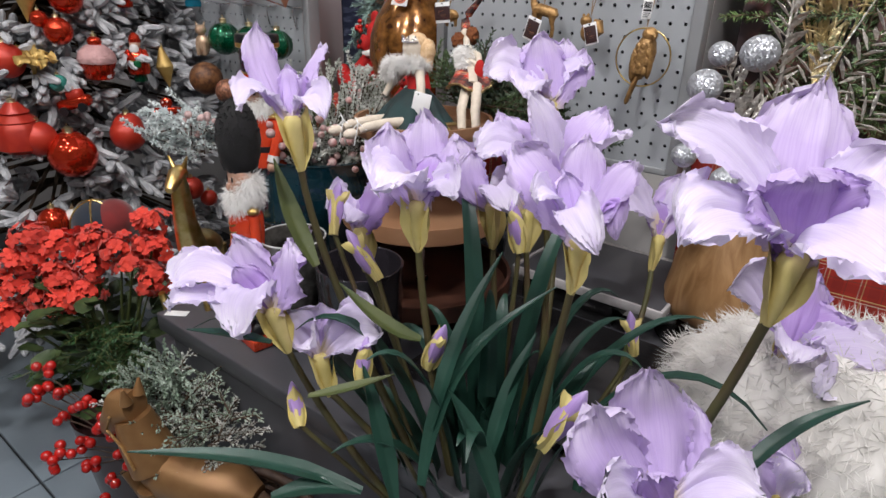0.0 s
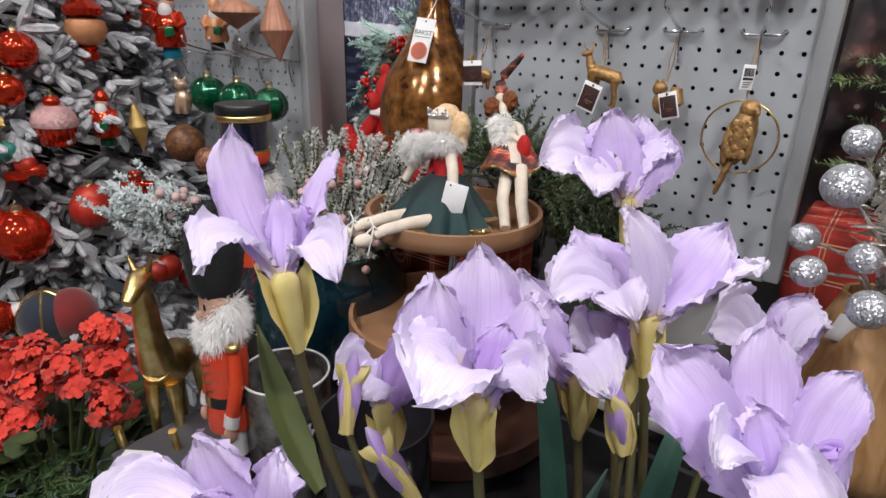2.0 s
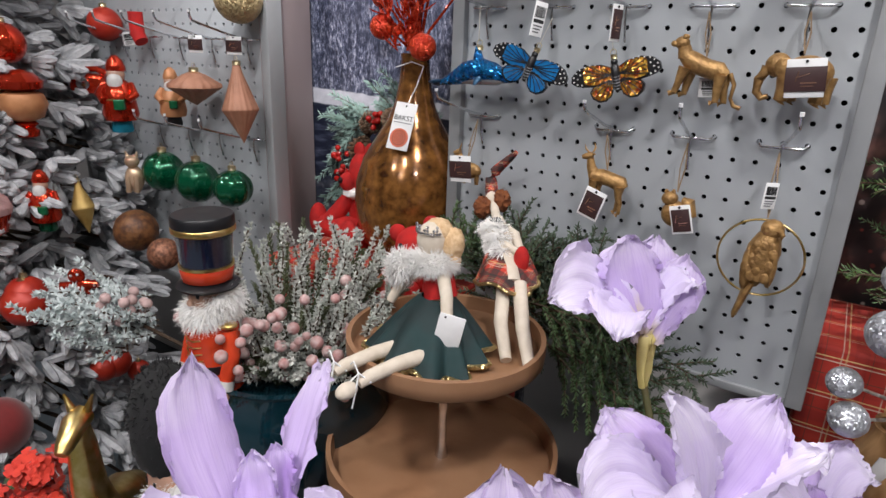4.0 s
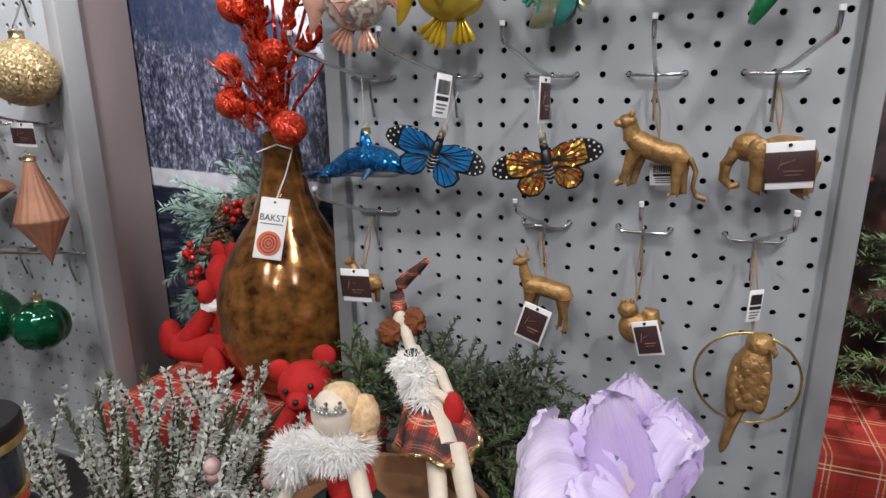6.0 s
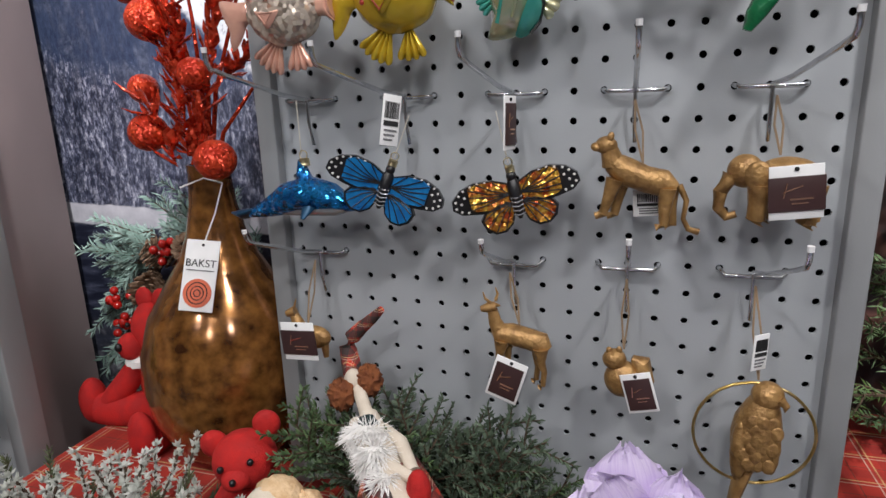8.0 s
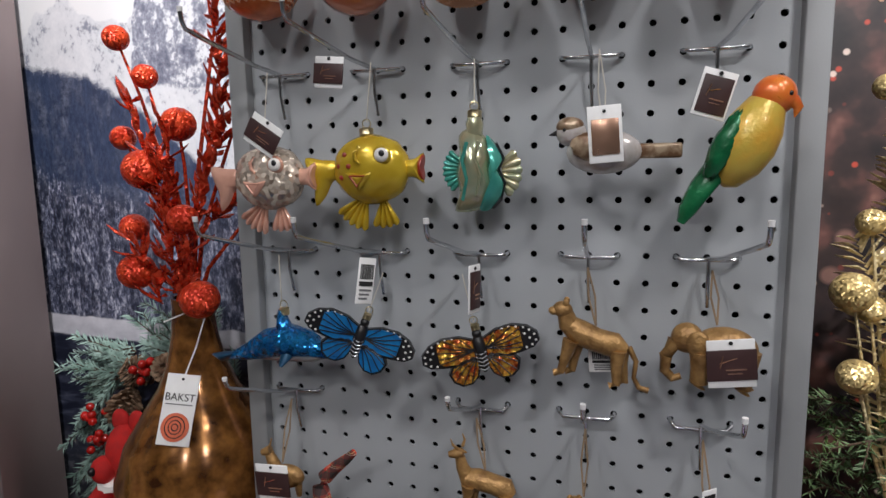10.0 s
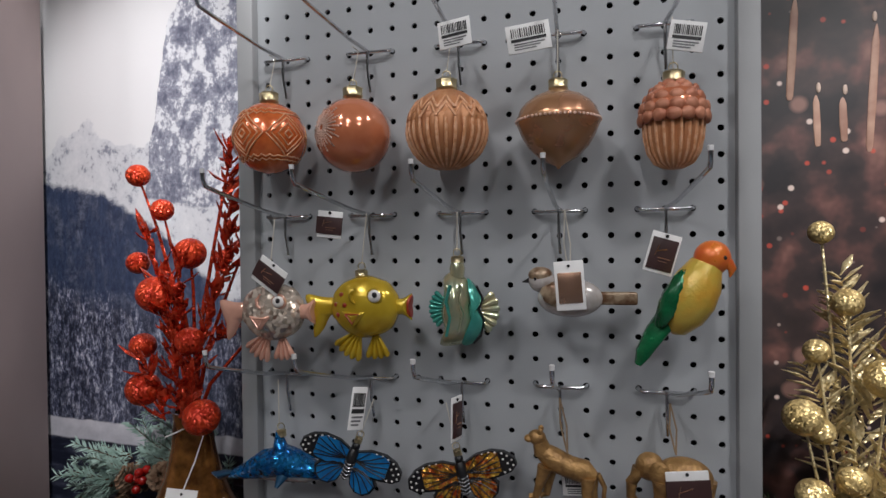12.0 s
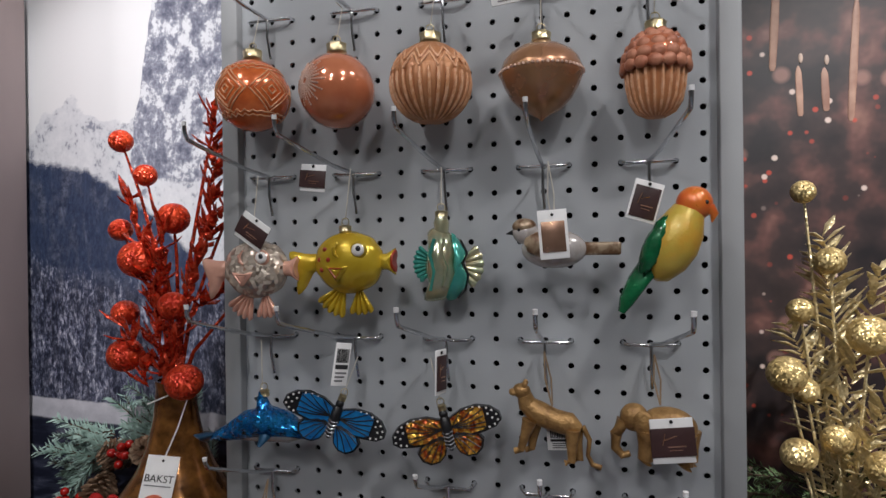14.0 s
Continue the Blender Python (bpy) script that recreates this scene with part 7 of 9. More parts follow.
def doll_green():
    at = (0.092, -0.262, TRAY)
    body = Shape()
    body.join(tube([(0.0, 0.02, 0.055), (-0.008, 0.024, 0.085), (-0.014, 0.026, 0.105)], [0.019, 0.017, 0.012], 18))
    body.join(ball((-0.018, 0.024, 0.129), (0.0195, 0.018, 0.022), 20, 14))
    body.join(tube([(0.006, 0.012, 0.096), (0.026, -0.008, 0.075), (0.034, -0.018, 0.040), (0.036, -0.022, 0.012)], [0.008, 0.0075, 0.0065, 0.005], 12))
    body.join(tube([(-0.028, 0.016, 0.094), (-0.046, 0.0, 0.072), (-0.056, -0.008, 0.050)], [0.008, 0.007, 0.0055], 12))
    for dx, dy in ((0.002, 0.000), (0.038, -0.002)):
        body.join(tube([(-0.006 + dx, -0.030 + dy, 0.018), (-0.022 + dx, -0.080 + dy, 0.020), (-0.032 + dx, -0.118 + dy, 0.018), (-0.036 + dx, -0.130 + dy, 0.014)], [0.0095, 0.0085, 0.0075, 0.006], 12))
        body.join(ball((-0.041 + dx, -0.143 + dy, 0.010), (0.0095, 0.014, 0.0085), 16, 10))
    solid("doll", body, CREAM, "cream cloth doll sitting on the upper wooden tray, legs stretched out", "doll", at=at)
    d = thing("doll_dress", at, "dark green velvet doll skirt with gold trim and red bodice", "doll dress")
    sk = cone_skirt(0.018, 0.070, 0.060, 11, 0.15, lean=(0.006, -0.026)).move(Matrix.Translation((0, 0.010, 0.066)))
    part("skirt", sk, GREENVELVET, d)
    hem = [v for v in sk.v[-96:]]
    part("hem_trim", tube(hem + [hem[0]], 0.0032, 6), GOLDTRIM, d, "gold sequin hem")
    part("bodice", tube([(0.0, 0.019, 0.060), (-0.006, 0.022, 0.080), (-0.011, 0.025, 0.094)], [0.0205, 0.0195, 0.0165], 20), REDFELT, d, "red felt bodice")
    rr = random.Random(3)
    f = Shape()
    fur_tuft(f, (-0.014, 0.016, 0.104), (0.027, 0.023, 0.010), 2200, 0.012, rr, 0.00045)
    fur_tuft(f, (-0.048, 0.002, 0.092), (0.014, 0.014, 0.018), 1200, 0.011, rr, 0.00045)
    f.join(ball((-0.014, 0.016, 0.104), (0.027, 0.023, 0.010), 20, 12, 0.2, 9)).join(ball((-0.048, 0.002, 0.092), (0.014, 0.014, 0.018), 18, 12, 0.2, 9))
    part("fur_stole", f, WHITEFUR, d, "fluffy white stole")
    h = thing("doll_hair", at, "blonde wool hair bun with a small silver tiara on the doll", "doll hair")
    part("hair_cap", ball((-0.015, 0.031, 0.136), (0.0195, 0.0165, 0.0180), 20, 14, 0.10, 9), BLONDE, h)
    part("bun", ball((0.004, 0.034, 0.124), (0.015, 0.014, 0.021), 20, 14, 0.14, 9), BLONDE, h)
    part("curl", ball((0.007, 0.032, 0.106), (0.010, 0.010, 0.013), 14, 10, 0.1, 8), BLONDE, h)
    s = Shape()
    for k in range(13):
        a = radians(190 + 12 * k)
        for j in range(1 + (k % 3)):
            s.join(ball((-0.018 + 0.0185 * math.cos(a), 0.022 + 0.017 * math.sin(a), 0.140 + 0.004 * j), 0.0019, 7, 5))
    part("tiara", s, CHROME, h, "small silver tiara")
    for dx, dy in ((0.002, 0.000), (0.038, -0.002)):
        c = Vector((-0.036 + dx, -0.130 + dy, 0.015))
        part("lace", tube([c + Vector((0.010, 0.008, 0.0)), c + Vector((0, 0, 0.011)), c + Vector((-0.008, -0.006, 0.0))], 0.0012, 5), CARD, d)
        part("lace", tube([c + Vector((0, 0, 0.010)), c + Vector((-0.012, 0.006, 0.018)), c + Vector((-0.018, 0.008, 0.012))], 0.0009, 5), CARD, d)
        part("lace", tube([c + Vector((0, 0, 0.010)), c + Vector((0.004, -0.010, -0.006)), c + Vector((0.003, -0.014, -0.022))], 0.0009, 5), CARD, d)
    g = thing("price_tag", (0.137, -0.292, 1.038), "blank white swing tag on the doll", "price tag", turn=(0, 12, 24))
    part("card", box((0, 0, 0), (0.030, 0.0012, 0.040), 0.0005), CARD, g)
    part("eyelet", tube([(-0.008, -0.0012, 0.016), (-0.008, 0.001, 0.016)], 0.0013, 8), DARK, g)


doll_green()


def teddy_red():
    at, turn = (-0.050, -0.078, 0.968), (0, -8, 24)
    toy = solid("plush_teddy", Shape()
          .join(ball((0, 0.004, 0.034), (0.030, 0.026, 0.036), 20, 14)).join(ball((-0.002, -0.006, 0.080), (0.034, 0.030, 0.030), 22, 14))
          .join(ball((-0.032, 0.004, 0.098), (0.015, 0.008, 0.015), 14, 10)).join(ball((0.026, 0.004, 0.108), (0.015, 0.008, 0.015), 14, 10))
          .join(ball((-0.008, -0.032, 0.074), (0.015, 0.012, 0.012), 14, 10))
          .join(tube([(0.022, -0.008, 0.052), (0.042, -0.02, 0.030)], [0.012, 0.010], 12)).join(tube([(-0.022, -0.008, 0.052), (-0.042, -0.02, 0.034)], [0.012, 0.010], 12))
          .join(tube([(0.014, -0.008, 0.014), (0.022, -0.040, 0.013)], [0.014, 0.013], 12)).join(tube([(-0.014, -0.008, 0.014), (-0.022, -0.040, 0.013)], [0.014, 0.013], 12)),
          REDFELT, "small red plush teddy sitting on the tartan riser", "soft toy", at=at, turn=turn)
    toy.scale = (0.95, 0.95, 1.0)
    e = thing("teddy_eyes", at, "black bead eyes and nose of the red teddy", "beads", turn=turn, scale=(0.95, 0.95, 1.0))
    for p in ((-0.020, -0.033, 0.088), (0.011, -0.034, 0.090), (-0.008, -0.044, 0.078)):
        part("bead", ball(p, 0.0036, 12, 8), BLACKG, e)


teddy_red()


def doll_tartan():
    at = (0.188, -0.222, TRAY)
    sh = 1.12   # leans back towards the pegboard
    body = Shape()
    L = lambda x, y, z: (x - 0.58 * z, y + sh * z, z * 0.88)
    for x0, x1 in ((-0.012, -0.014), (0.010, 0.016)):
        body.join(tube([L(x1 + 0.012, -0.022, 0.004), L(x1 + 0.002, -0.022, 0.035), L(x0, -0.02, 0.075)], [0.0068, 0.0085, 0.0095], 12))
    body.join(tube([L(-0.004, -0.018, 0.070), L(-0.018, -0.018, 0.115), L(-0.030, -0.018, 0.138)], [0.016, 0.014, 0.009], 16))
    body.join(tube([L(-0.030, -0.018, 0.136), L(-0.040, -0.018, 0.162)], [0.0065, 0.0060], 12))
    body.join(ball(L(-0.041, -0.02, 0.160), (0.0095, 0.009, 0.0135), 16, 12))
    body.join(tube([L(-0.040, -0.022, 0.134), (-0.106, 0.110, 0.112), (-0.080, 0.096, 0.104), (-0.052, 0.090, 0.098)], [0.0068, 0.0066, 0.006, 0.005], 12))
    body.join(tube([L(-0.016, -0.018, 0.130), (-0.070, 0.116, 0.112), (-0.052, 0.096, 0.100)], [0.0065, 0.0062, 0.0055], 12))
    solid("doll", body, CREAM, "cream cloth doll in tartan standing against the fir branches", "doll", at=at)
    d = thing("doll_dress", at, "red tartan doll skirt with gold trim and white fur bib", "doll dress")
    sk = cone_skirt(0.0175, 0.040, 0.038, 9, 0.06, lean=(0.024, -0.040)).move(Matrix.Translation(L(-0.012, -0.018, 0.116)))
    part("skirt", sk, plaid_paint(0.30, True), d, "red, black and white tartan skirt")
    hem = sk.v[-96:]
    part("hem_trim", tube(list(hem) + [hem[0]], 0.0026, 6), GOLDTRIM, d, "gold sequin hem")
    part("mitten", ball((-0.044, 0.086, 0.090), (0.0105, 0.009, 0.019), 16, 12), REDFELT, d, "red felt mitten")
    part("collar", tube([L(-0.030, -0.018, 0.128), L(-0.030, -0.019, 0.136)], [0.015, 0.010], 16), GREENVELVET, d, "green collar")
    rr = random.Random(9)
    f = Shape()
    for x, z, rx, rz, n in ((-0.026, 0.130, 0.017, 0.009, 1300), (-0.020, 0.116, 0.013, 0.014, 1500), (-0.014, 0.103, 0.009, 0.010, 900)):
        fur_tuft(f, L(x, -0.030, z), (rx, 0.009, rz), n, 0.013, rr, 0.00055, 0.9)
        f.join(ball(L(x, -0.030, z), (rx * 0.95, 0.008, rz), 18, 12, 0.2, 9))
    part("fur_bib", f, WHITEFUR, d, "white fur bib")
    h = thing("doll_hat", at, "long bent red tartan pixie hat over rust wool hair", "doll hat")
    hat = part("cone", tube([(-0.137, 0.166, 0.146), (-0.142, 0.172, 0.157), (-0.146, 0.177, 0.168), (-0.141, 0.178, 0.179), (-0.129, 0.177, 0.191), (-0.115, 0.174, 0.203), (-0.106, 0.172, 0.212)], [0.0095, 0.0092, 0.0085, 0.0078, 0.0064, 0.005, 0.0035], 14), plaid_paint(0.22, True), h)
    for x in (-0.056, -0.027):
        part("hair_bun", ball(L(x, -0.016, 0.149 + (0.012 if x > -0.03 else 0)), (0.0135, 0.0125, 0.0155), 30, 22, 0.32, 55), RUSTWOOL, h, "frizzy rust wool hair")


doll_tartan()


def fir_spray(twig, leaf, p, d, length, rr, nl=0.0105, nw=0.0013):
    """A flat brush-like fir branch: side twigs stand in pairs off the stem, facing the shopper's side."""
    pts = sprig(twig, leaf, p, d, length, int(length * 620), nl, nw, 0.85, 0.05, rr, 0.0022)
    n = int(length / 0.013)
    for k in range(2, n):
        f = 8 * k / n
        i = min(7, int(f))
        c = pts[i].lerp(pts[i + 1], f - i)
        dd = (pts[i + 1] - pts[i]).normalized()
        side = dd.cross(FRONT).normalized() * (1 if k % 2 else -1)
        l = (0.070 * (1 - 0.62 * k / n) + 0.008) * rr.uniform(0.75, 1.1)
        sprig(twig, leaf, c, dd * 0.85 + side * 0.75 + FRONT * rr.uniform(-0.25, 0.35), l, int(l * 760), nl, nw, 0.85, 0.05, rr, 0.0014)


def fir_behind():
    rr = random.Random(21)
    t = thing("fir_branches", (0.08, -0.02, 0.972), "bunch of dark green artificial fir branches behind the dolls", "fir branches")
    twig, leaf, tw2, lf2 = Shape(), Shape(), Shape(), Shape()
    for k in range(26):
        a = radians(12 + 118 * (k + rr.random()) / 26)
        d = Vector((math.cos(a), rr.uniform(-0.18, -0.02), math.sin(a) * 0.85))
        fir_spray(twig, leaf, (rr.uniform(-0.02, 0.08), rr.uniform(-0.04, -0.01), rr.uniform(-0.02, 0.05)), d, rr.uniform(0.11, 0.175) * (0.70 if a > 1.2 else 1.0), rr)
    for k in range(16):
        a = radians(-48 + 72 * (k + rr.random()) / 16)
        d = Vector((math.cos(a), rr.uniform(-0.55, -0.15), math.sin(a)))
        fir_spray(tw2 if k % 2 else twig, lf2 if k % 2 else leaf, (rr.uniform(0.03, 0.13), rr.uniform(-0.09, -0.03), rr.uniform(-0.02, 0.05)), d, rr.uniform(0.12, 0.18), rr)
    for k in range(9):
        d = Vector((rr.uniform(-0.7, 0.3), rr.uniform(-0.4, -0.1), rr.uniform(0.5, 1.0)))
        fir_spray(tw2, lf2, (rr.uniform(-0.06, 0.01), rr.uniform(-0.03, 0.0), rr.uniform(0.0, 0.05)), d, rr.uniform(0.08, 0.12), rr)
    part("twig_work", twig, BARK, t, stuff=True)
    part("foliage", leaf, DARKFIR, t, stuff=True)
    part("twig_work", tw2, BARK, t, stuff=True)
    part("young_foliage", lf2, FIRGREEN, t, "brighter green young needles", stuff=True)


fir_behind()


# ---- teal pot with frosted juniper, nutcrackers, reindeer, glass ----
TEALPOT = mat("teal_glaze", (0.006, 0.032, 0.045), 0.08, col2=(0.003, 0.016, 0.024), scale=18, mix=1.3, coat=0.6)


def nubby(s_twig, s_leaf, p, d, length, rr, r=0.0040):
    """A frosted juniper twig studded with short blunt leaves."""
    p, d = Vector(p), Vector(d).normalized()
    q = p.copy()
    pts = []
    n = max(5, int(length / 0.008))
    for k in range(n):
        pts.append(q.copy())
        d = (d + Vector((rr.uniform(-.12, .12), rr.uniform(-.12, .12), rr.uniform(-.06, .12)))).normalized()
        q = q + d * (length / n)
        for j in range(11):
            o = Vector((rr.gauss(0, 1), rr.gauss(0, 1), rr.gauss(0, 1))).normalized()
            spike(s_leaf, q + o * r * 0.2, o + d * 0.7, r * rr.uniform(1.3, 2.3), r * rr.uniform(0.30, 0.46))
    s_twig.join(tube(pts, 0.0016, 5))


def juniper_pot():
    t = thing("planter", (-0.155, -0.262, 0.646), "round glossy dark teal ceramic planter", "planter")
    part("glazed_wall", lathe([(0.075, 0.0), (0.095, 0.01), (0.135, 0.09), (0.146, 0.16), (0.142, 0.22), (0.130, 0.255), (0.134, 0.262), (0.124, 0.262), (0.122, 0.235), (0.01, 0.235)], 56), TEALPOT, t)
    j = thing("frosted_juniper", (-0.155, -0.262, 0.88), "frosted grey-green juniper sprays with pale pink berries in the teal planter", "artificial plant")
    rr = random.Random(31)
    tw, lf, tw2, lf2 = Shape(), Shape(), Shape(), Shape()
    for k in range(190):
        a = rr.uniform(0, 6.283)
        up = rr.uniform(0.45, 1.9)
        d = Vector((math.cos(a), math.sin(a), up))
        p = Vector((0.06 * math.cos(a) * rr.random(), 0.06 * math.sin(a) * rr.random(), 0.0))
        l = rr.uniform(0.10, 0.235) * (0.5 if d.y < -0.2 else 1.0)
        if k % 3 == 0:
            sprig(tw2, lf2, p, d, l * 0.95, 220, 0.013, 0.0010, 0.6, 0.05, rr)
        else:
            nubby(tw, lf, p, d, l, rr)
            nubby(tw, lf, p + d.normalized() * l * 0.55, d + Vector((rr.uniform(-.8, .8), rr.uniform(-.8, .8), 0.2)), l * 0.45, rr)
    part("twig_work", tw, BARK, j, stuff=True)
    part("frosted_foliage", lf, FROSTLEAF, j, "snow-frosted grey-green foliage", stuff=True)
    part("twig_work", tw2, BARK, j, stuff=True)
    part("green_foliage", lf2, mat("juniper_green", (0.10, 0.115, 0.05), 0.7, col2=(0.05, 0.065, 0.03), scale=30), j, "olive green needles")
    pink = mat("frosted_pink_berry", (0.42, 0.20, 0.19), 0.7, col2=(0.55, 0.42, 0.40), scale=90, mix=0.6)
    for k in range(80):
        a = rr.uniform(-2.2, 0.9)
        r = rr.uniform(0.07, 0.15)
        part("berry", ball((r * math.cos(a), r * math.sin(a), rr.uniform(0.02, 0.15)), rr.uniform(0.006, 0.009), 10, 7), pink, j)


juniper_pot()
REDGLOSS = mat("red_orange_enamel", (0.62, 0.060, 0.018), 0.25, col2=(0.55, 0.045, 0.014), scale=30, coat=0.5)
SKIN = mat("painted_wood_flesh", (0.58, 0.34, 0.24), 0.4, coat=0.3)
BLACKFUR = mat("black_plush", (0.012, 0.011, 0.012), 0.95, col2=(0.006, 0.006, 0.006), scale=60, sheen=0.03)
NAVYGLOSS = mat("navy_enamel", (0.010, 0.016, 0.045), 0.22, coat=0.6)


def nutcracker(at, turn, s, label, hat):
    body = thing("nutcracker", at, label, "nutcracker", group="nutcrackers", turn=turn, scale=s)
    part("stand", box((0, 0, 0.010), (0.085, 0.075, 0.020), 0.004), REDGLOSS, body)
    for x in (-0.020, 0.020):
        part("boot", ball((x, -0.006, 0.030), (0.014, 0.022, 0.012), 16, 10), BLACKG, body, "black boot")
        part("leg", lathe([(0.012, 0.03), (0.013, 0.075), (0.0135, 0.076), (0.0135, 0.082), (0.014, 0.083), (0.015, 0.125)], 18).move(Matrix.Translation((x, 0, 0))), BLACKG, body)
        part("breeches", lathe([(0.0145, 0.085), (0.0155, 0.128)], 18).move(Matrix.Translation((x, 0, 0))), WHITEDOT, body, "white breeches")
    part("coat", lathe([(0.040, 0.122), (0.041, 0.140), (0.036, 0.160), (0.035, 0.172), (0.039, 0.200), (0.038, 0.222), (0.028, 0.234), (0.012, 0.238)], 32), REDGLOSS, body, "red-orange enamelled coat")
    part("belt", lathe([(0.0375, 0.155), (0.0372, 0.168)], 32), BLACKG, body, "black belt")
    part("buckle", box((0, -0.037, 0.1615), (0.016, 0.004, 0.013), 0.001), BRIGHTGOLD, body)
    sc = Shape()
    for j in range(4):
        z = 0.180 + 0.011 * j
        sc.join(tube([(-0.018, -0.034, z), (-0.006, -0.039, z - 0.003), (0.006, -0.039, z - 0.003), (0.018, -0.034, z)], 0.0012, 5))
    part("braid", sc, BRIGHTGOLD, body, "gold frogging")
    for x in (-1, 1):
        part("arm", tube([(x * 0.038, 0, 0.222), (x * 0.048, -0.004, 0.190), (x * 0.047, -0.018, 0.150)], [0.012, 0.0125, 0.0115], 14), REDGLOSS, body)
        part("cuff", tube([(x * 0.047, -0.018, 0.152), (x * 0.0468, -0.022, 0.138)], [0.0128, 0.0128], 14), WHITEDOT, body, "white cuff")
        part("fist", ball((x * 0.0465, -0.025, 0.128), (0.0105, 0.0115, 0.0115), 14, 10), SKIN, body)
        part("epaulette", ball((x * 0.037, 0, 0.232), (0.015, 0.013, 0.006), 14, 8), BRIGHTGOLD, body, "gold epaulette")
    part("head", lathe([(0.022, 0.236), (0.028, 0.246), (0.030, 0.270), (0.029, 0.290), (0.024, 0.296)], 24), SKIN, body)
    part("nose", ball((0, -0.031, 0.268), (0.005, 0.007, 0.006), 10, 8), SKIN, body)
    for x in (-0.011, 0.011):
        part("eye", ball((x, -0.0275, 0.279), (0.0035, 0.002, 0.0045), 10, 8), BLACKG, body)
    rr = random.Random(4)
    f = Shape()
    fur_tuft(f, (0, -0.012, 0.246), (0.030, 0.024, 0.020), 2000, 0.018, rr, 0.0005, 0.7)
    fur_tuft(f, (0.018, 0.008, 0.262), (0.022, 0.026, 0.024), 1600, 0.018, rr, 0.0005, 0.7)
    f.join(ball((0, -0.012, 0.246), (0.030, 0.024, 0.020), 18, 12, 0.2, 9)).join(ball((0.018, 0.008, 0.262), (0.022, 0.026, 0.024), 18, 12, 0.2, 9))
    part("beard_and_hair", f, WHITEFUR, body, "white fur beard and hair")
    if hat == "bearskin":
        part("bearskin", ball((0, 0.002, 0.332), (0.046, 0.046, 0.058), 28, 18, 0.10, 14), BLACKFUR, body, "tall black plush bearskin")
        f = Shape()
        fur_tuft(f, (0, 0.002, 0.338), (0.041, 0.041, 0.050), 1500, 0.008, rr, 0.0009, 0.2)
        part("plush_pile", f, BLACKFUR, body, stuff=True)
    else:
        part("shako", lathe([(0.031, 0.292), (0.036, 0.318), (0.040, 0.372), (0.042, 0.374)], 36), NAVYGLOSS, body, "tall navy enamelled shako")
        part("shako_top", lathe([(0.043, 0.378), (0.044, 0.380), (0.044, 0.392), (0.042, 0.395), (0.002, 0.396)], 36), BLACKG, body, "glossy black top")
        part("gold_band", lathe([(0.0425, 0.369), (0.0445, 0.371), (0.0445, 0.377), (0.043, 0.379)], 36), BRIGHTGOLD, body)
        part("red_band", lathe([(0.0335, 0.297), (0.0365, 0.299), (0.0385, 0.317), (0.037, 0.319)], 36), REDGLOSS, body, "red band")
        part("gold_band", lathe([(0.0385, 0.318), (0.0388, 0.3185), (0.039, 0.3215), (0.0375, 0.322)], 36), BRIGHTGOLD, body)
        part("visor", lathe([(0.032, 0.289), (0.044, 0.287), (0.045, 0.290), (0.034, 0.297)], 36), BLACKG, body)
    return body


nutcracker((-0.010, -0.545, 0.646), (0, 0, -8), (0.68, 0.70, 1.06), "red-coated wooden nutcracker with a black bearskin and white beard", "bearskin")
nutcracker((-0.180, -0.372, 0.790), (0, 0, 0), 0.87, "large wooden nutcracker in a tall black and gold shako", "shako")


def nut_plinth():
    t = thing("display_block", (-0.180, -0.372, 0.646), "small black plinth under the tall nutcracker", "display stand")
    part("block", box((0, 0, 0.072), (0.085, 0.075, 0.144), 0.003), BLACKWOOD, t)


nut_plinth()


def rocking_reindeer():
    t = thing("reindeer_figure", (-0.262, -0.490, 0.55), "shiny antique gold reindeer figure on a rocking sledge", "figurine", turn=(0, 0, 35), scale=1.14)
    part("body", tube([(0, 0.05, 0.150), (0, 0.02, 0.160), (0, -0.015, 0.165), (0, -0.035, 0.180)], [0.018, 0.028, 0.030, 0.022], 20), BRIGHTGOLD, t)
    part("neck", tube([(0, -0.030, 0.178), (0, -0.040, 0.225), (0, -0.040, 0.275), (0, -0.042, 0.300)], [0.024, 0.018, 0.0145, 0.012], 18), BRIGHTGOLD, t)
    part("head", tube([(0, -0.030, 0.306), (0, -0.046, 0.305), (0, -0.068, 0.292), (0, -0.075, 0.288)], [0.012, 0.013, 0.009, 0.006], 16), BRIGHTGOLD, t)
    for x in (-1, 1):
        part("ear", tube([(x * 0.008, -0.034, 0.314), (x * 0.015, -0.032, 0.332)], [0.005, 0.0012], 8), BRIGHTGOLD, t)
        for y in (-0.028, 0.046):
            part("leg", tube([(x * 0.014, y, 0.150), (x * 0.017, y - 0.003, 0.085), (x * 0.018, y, 0.022)], [0.011, 0.0065, 0.006], 10), BRIGHTGOLD, t)
        part("runner", tube([(x * 0.036, -0.085, 0.115), (x * 0.036, -0.075, 0.055), (x * 0.036, -0.05, 0.012), (x * 0.036, 0.0, 0.006), (x * 0.036, 0.06, 0.012), (x * 0.036, 0.085, 0.030)], 0.0055, 8), BRIGHTGOLD, t)
    for y in (-0.028, 0.046):
        part("crossbar", tube([(-0.036, y, 0.018), (0.036, y, 0.018)], 0.0045, 8), BRIGHTGOLD, t)
    st = thing("display_block", (-0.262, -0.490, 0.0), "plain charcoal plinth under the gold reindeer", "display stand")
    part("block", box((0, 0, 0.275), (0.11, 0.2, 0.55), 0.003), GREYTOP, st)


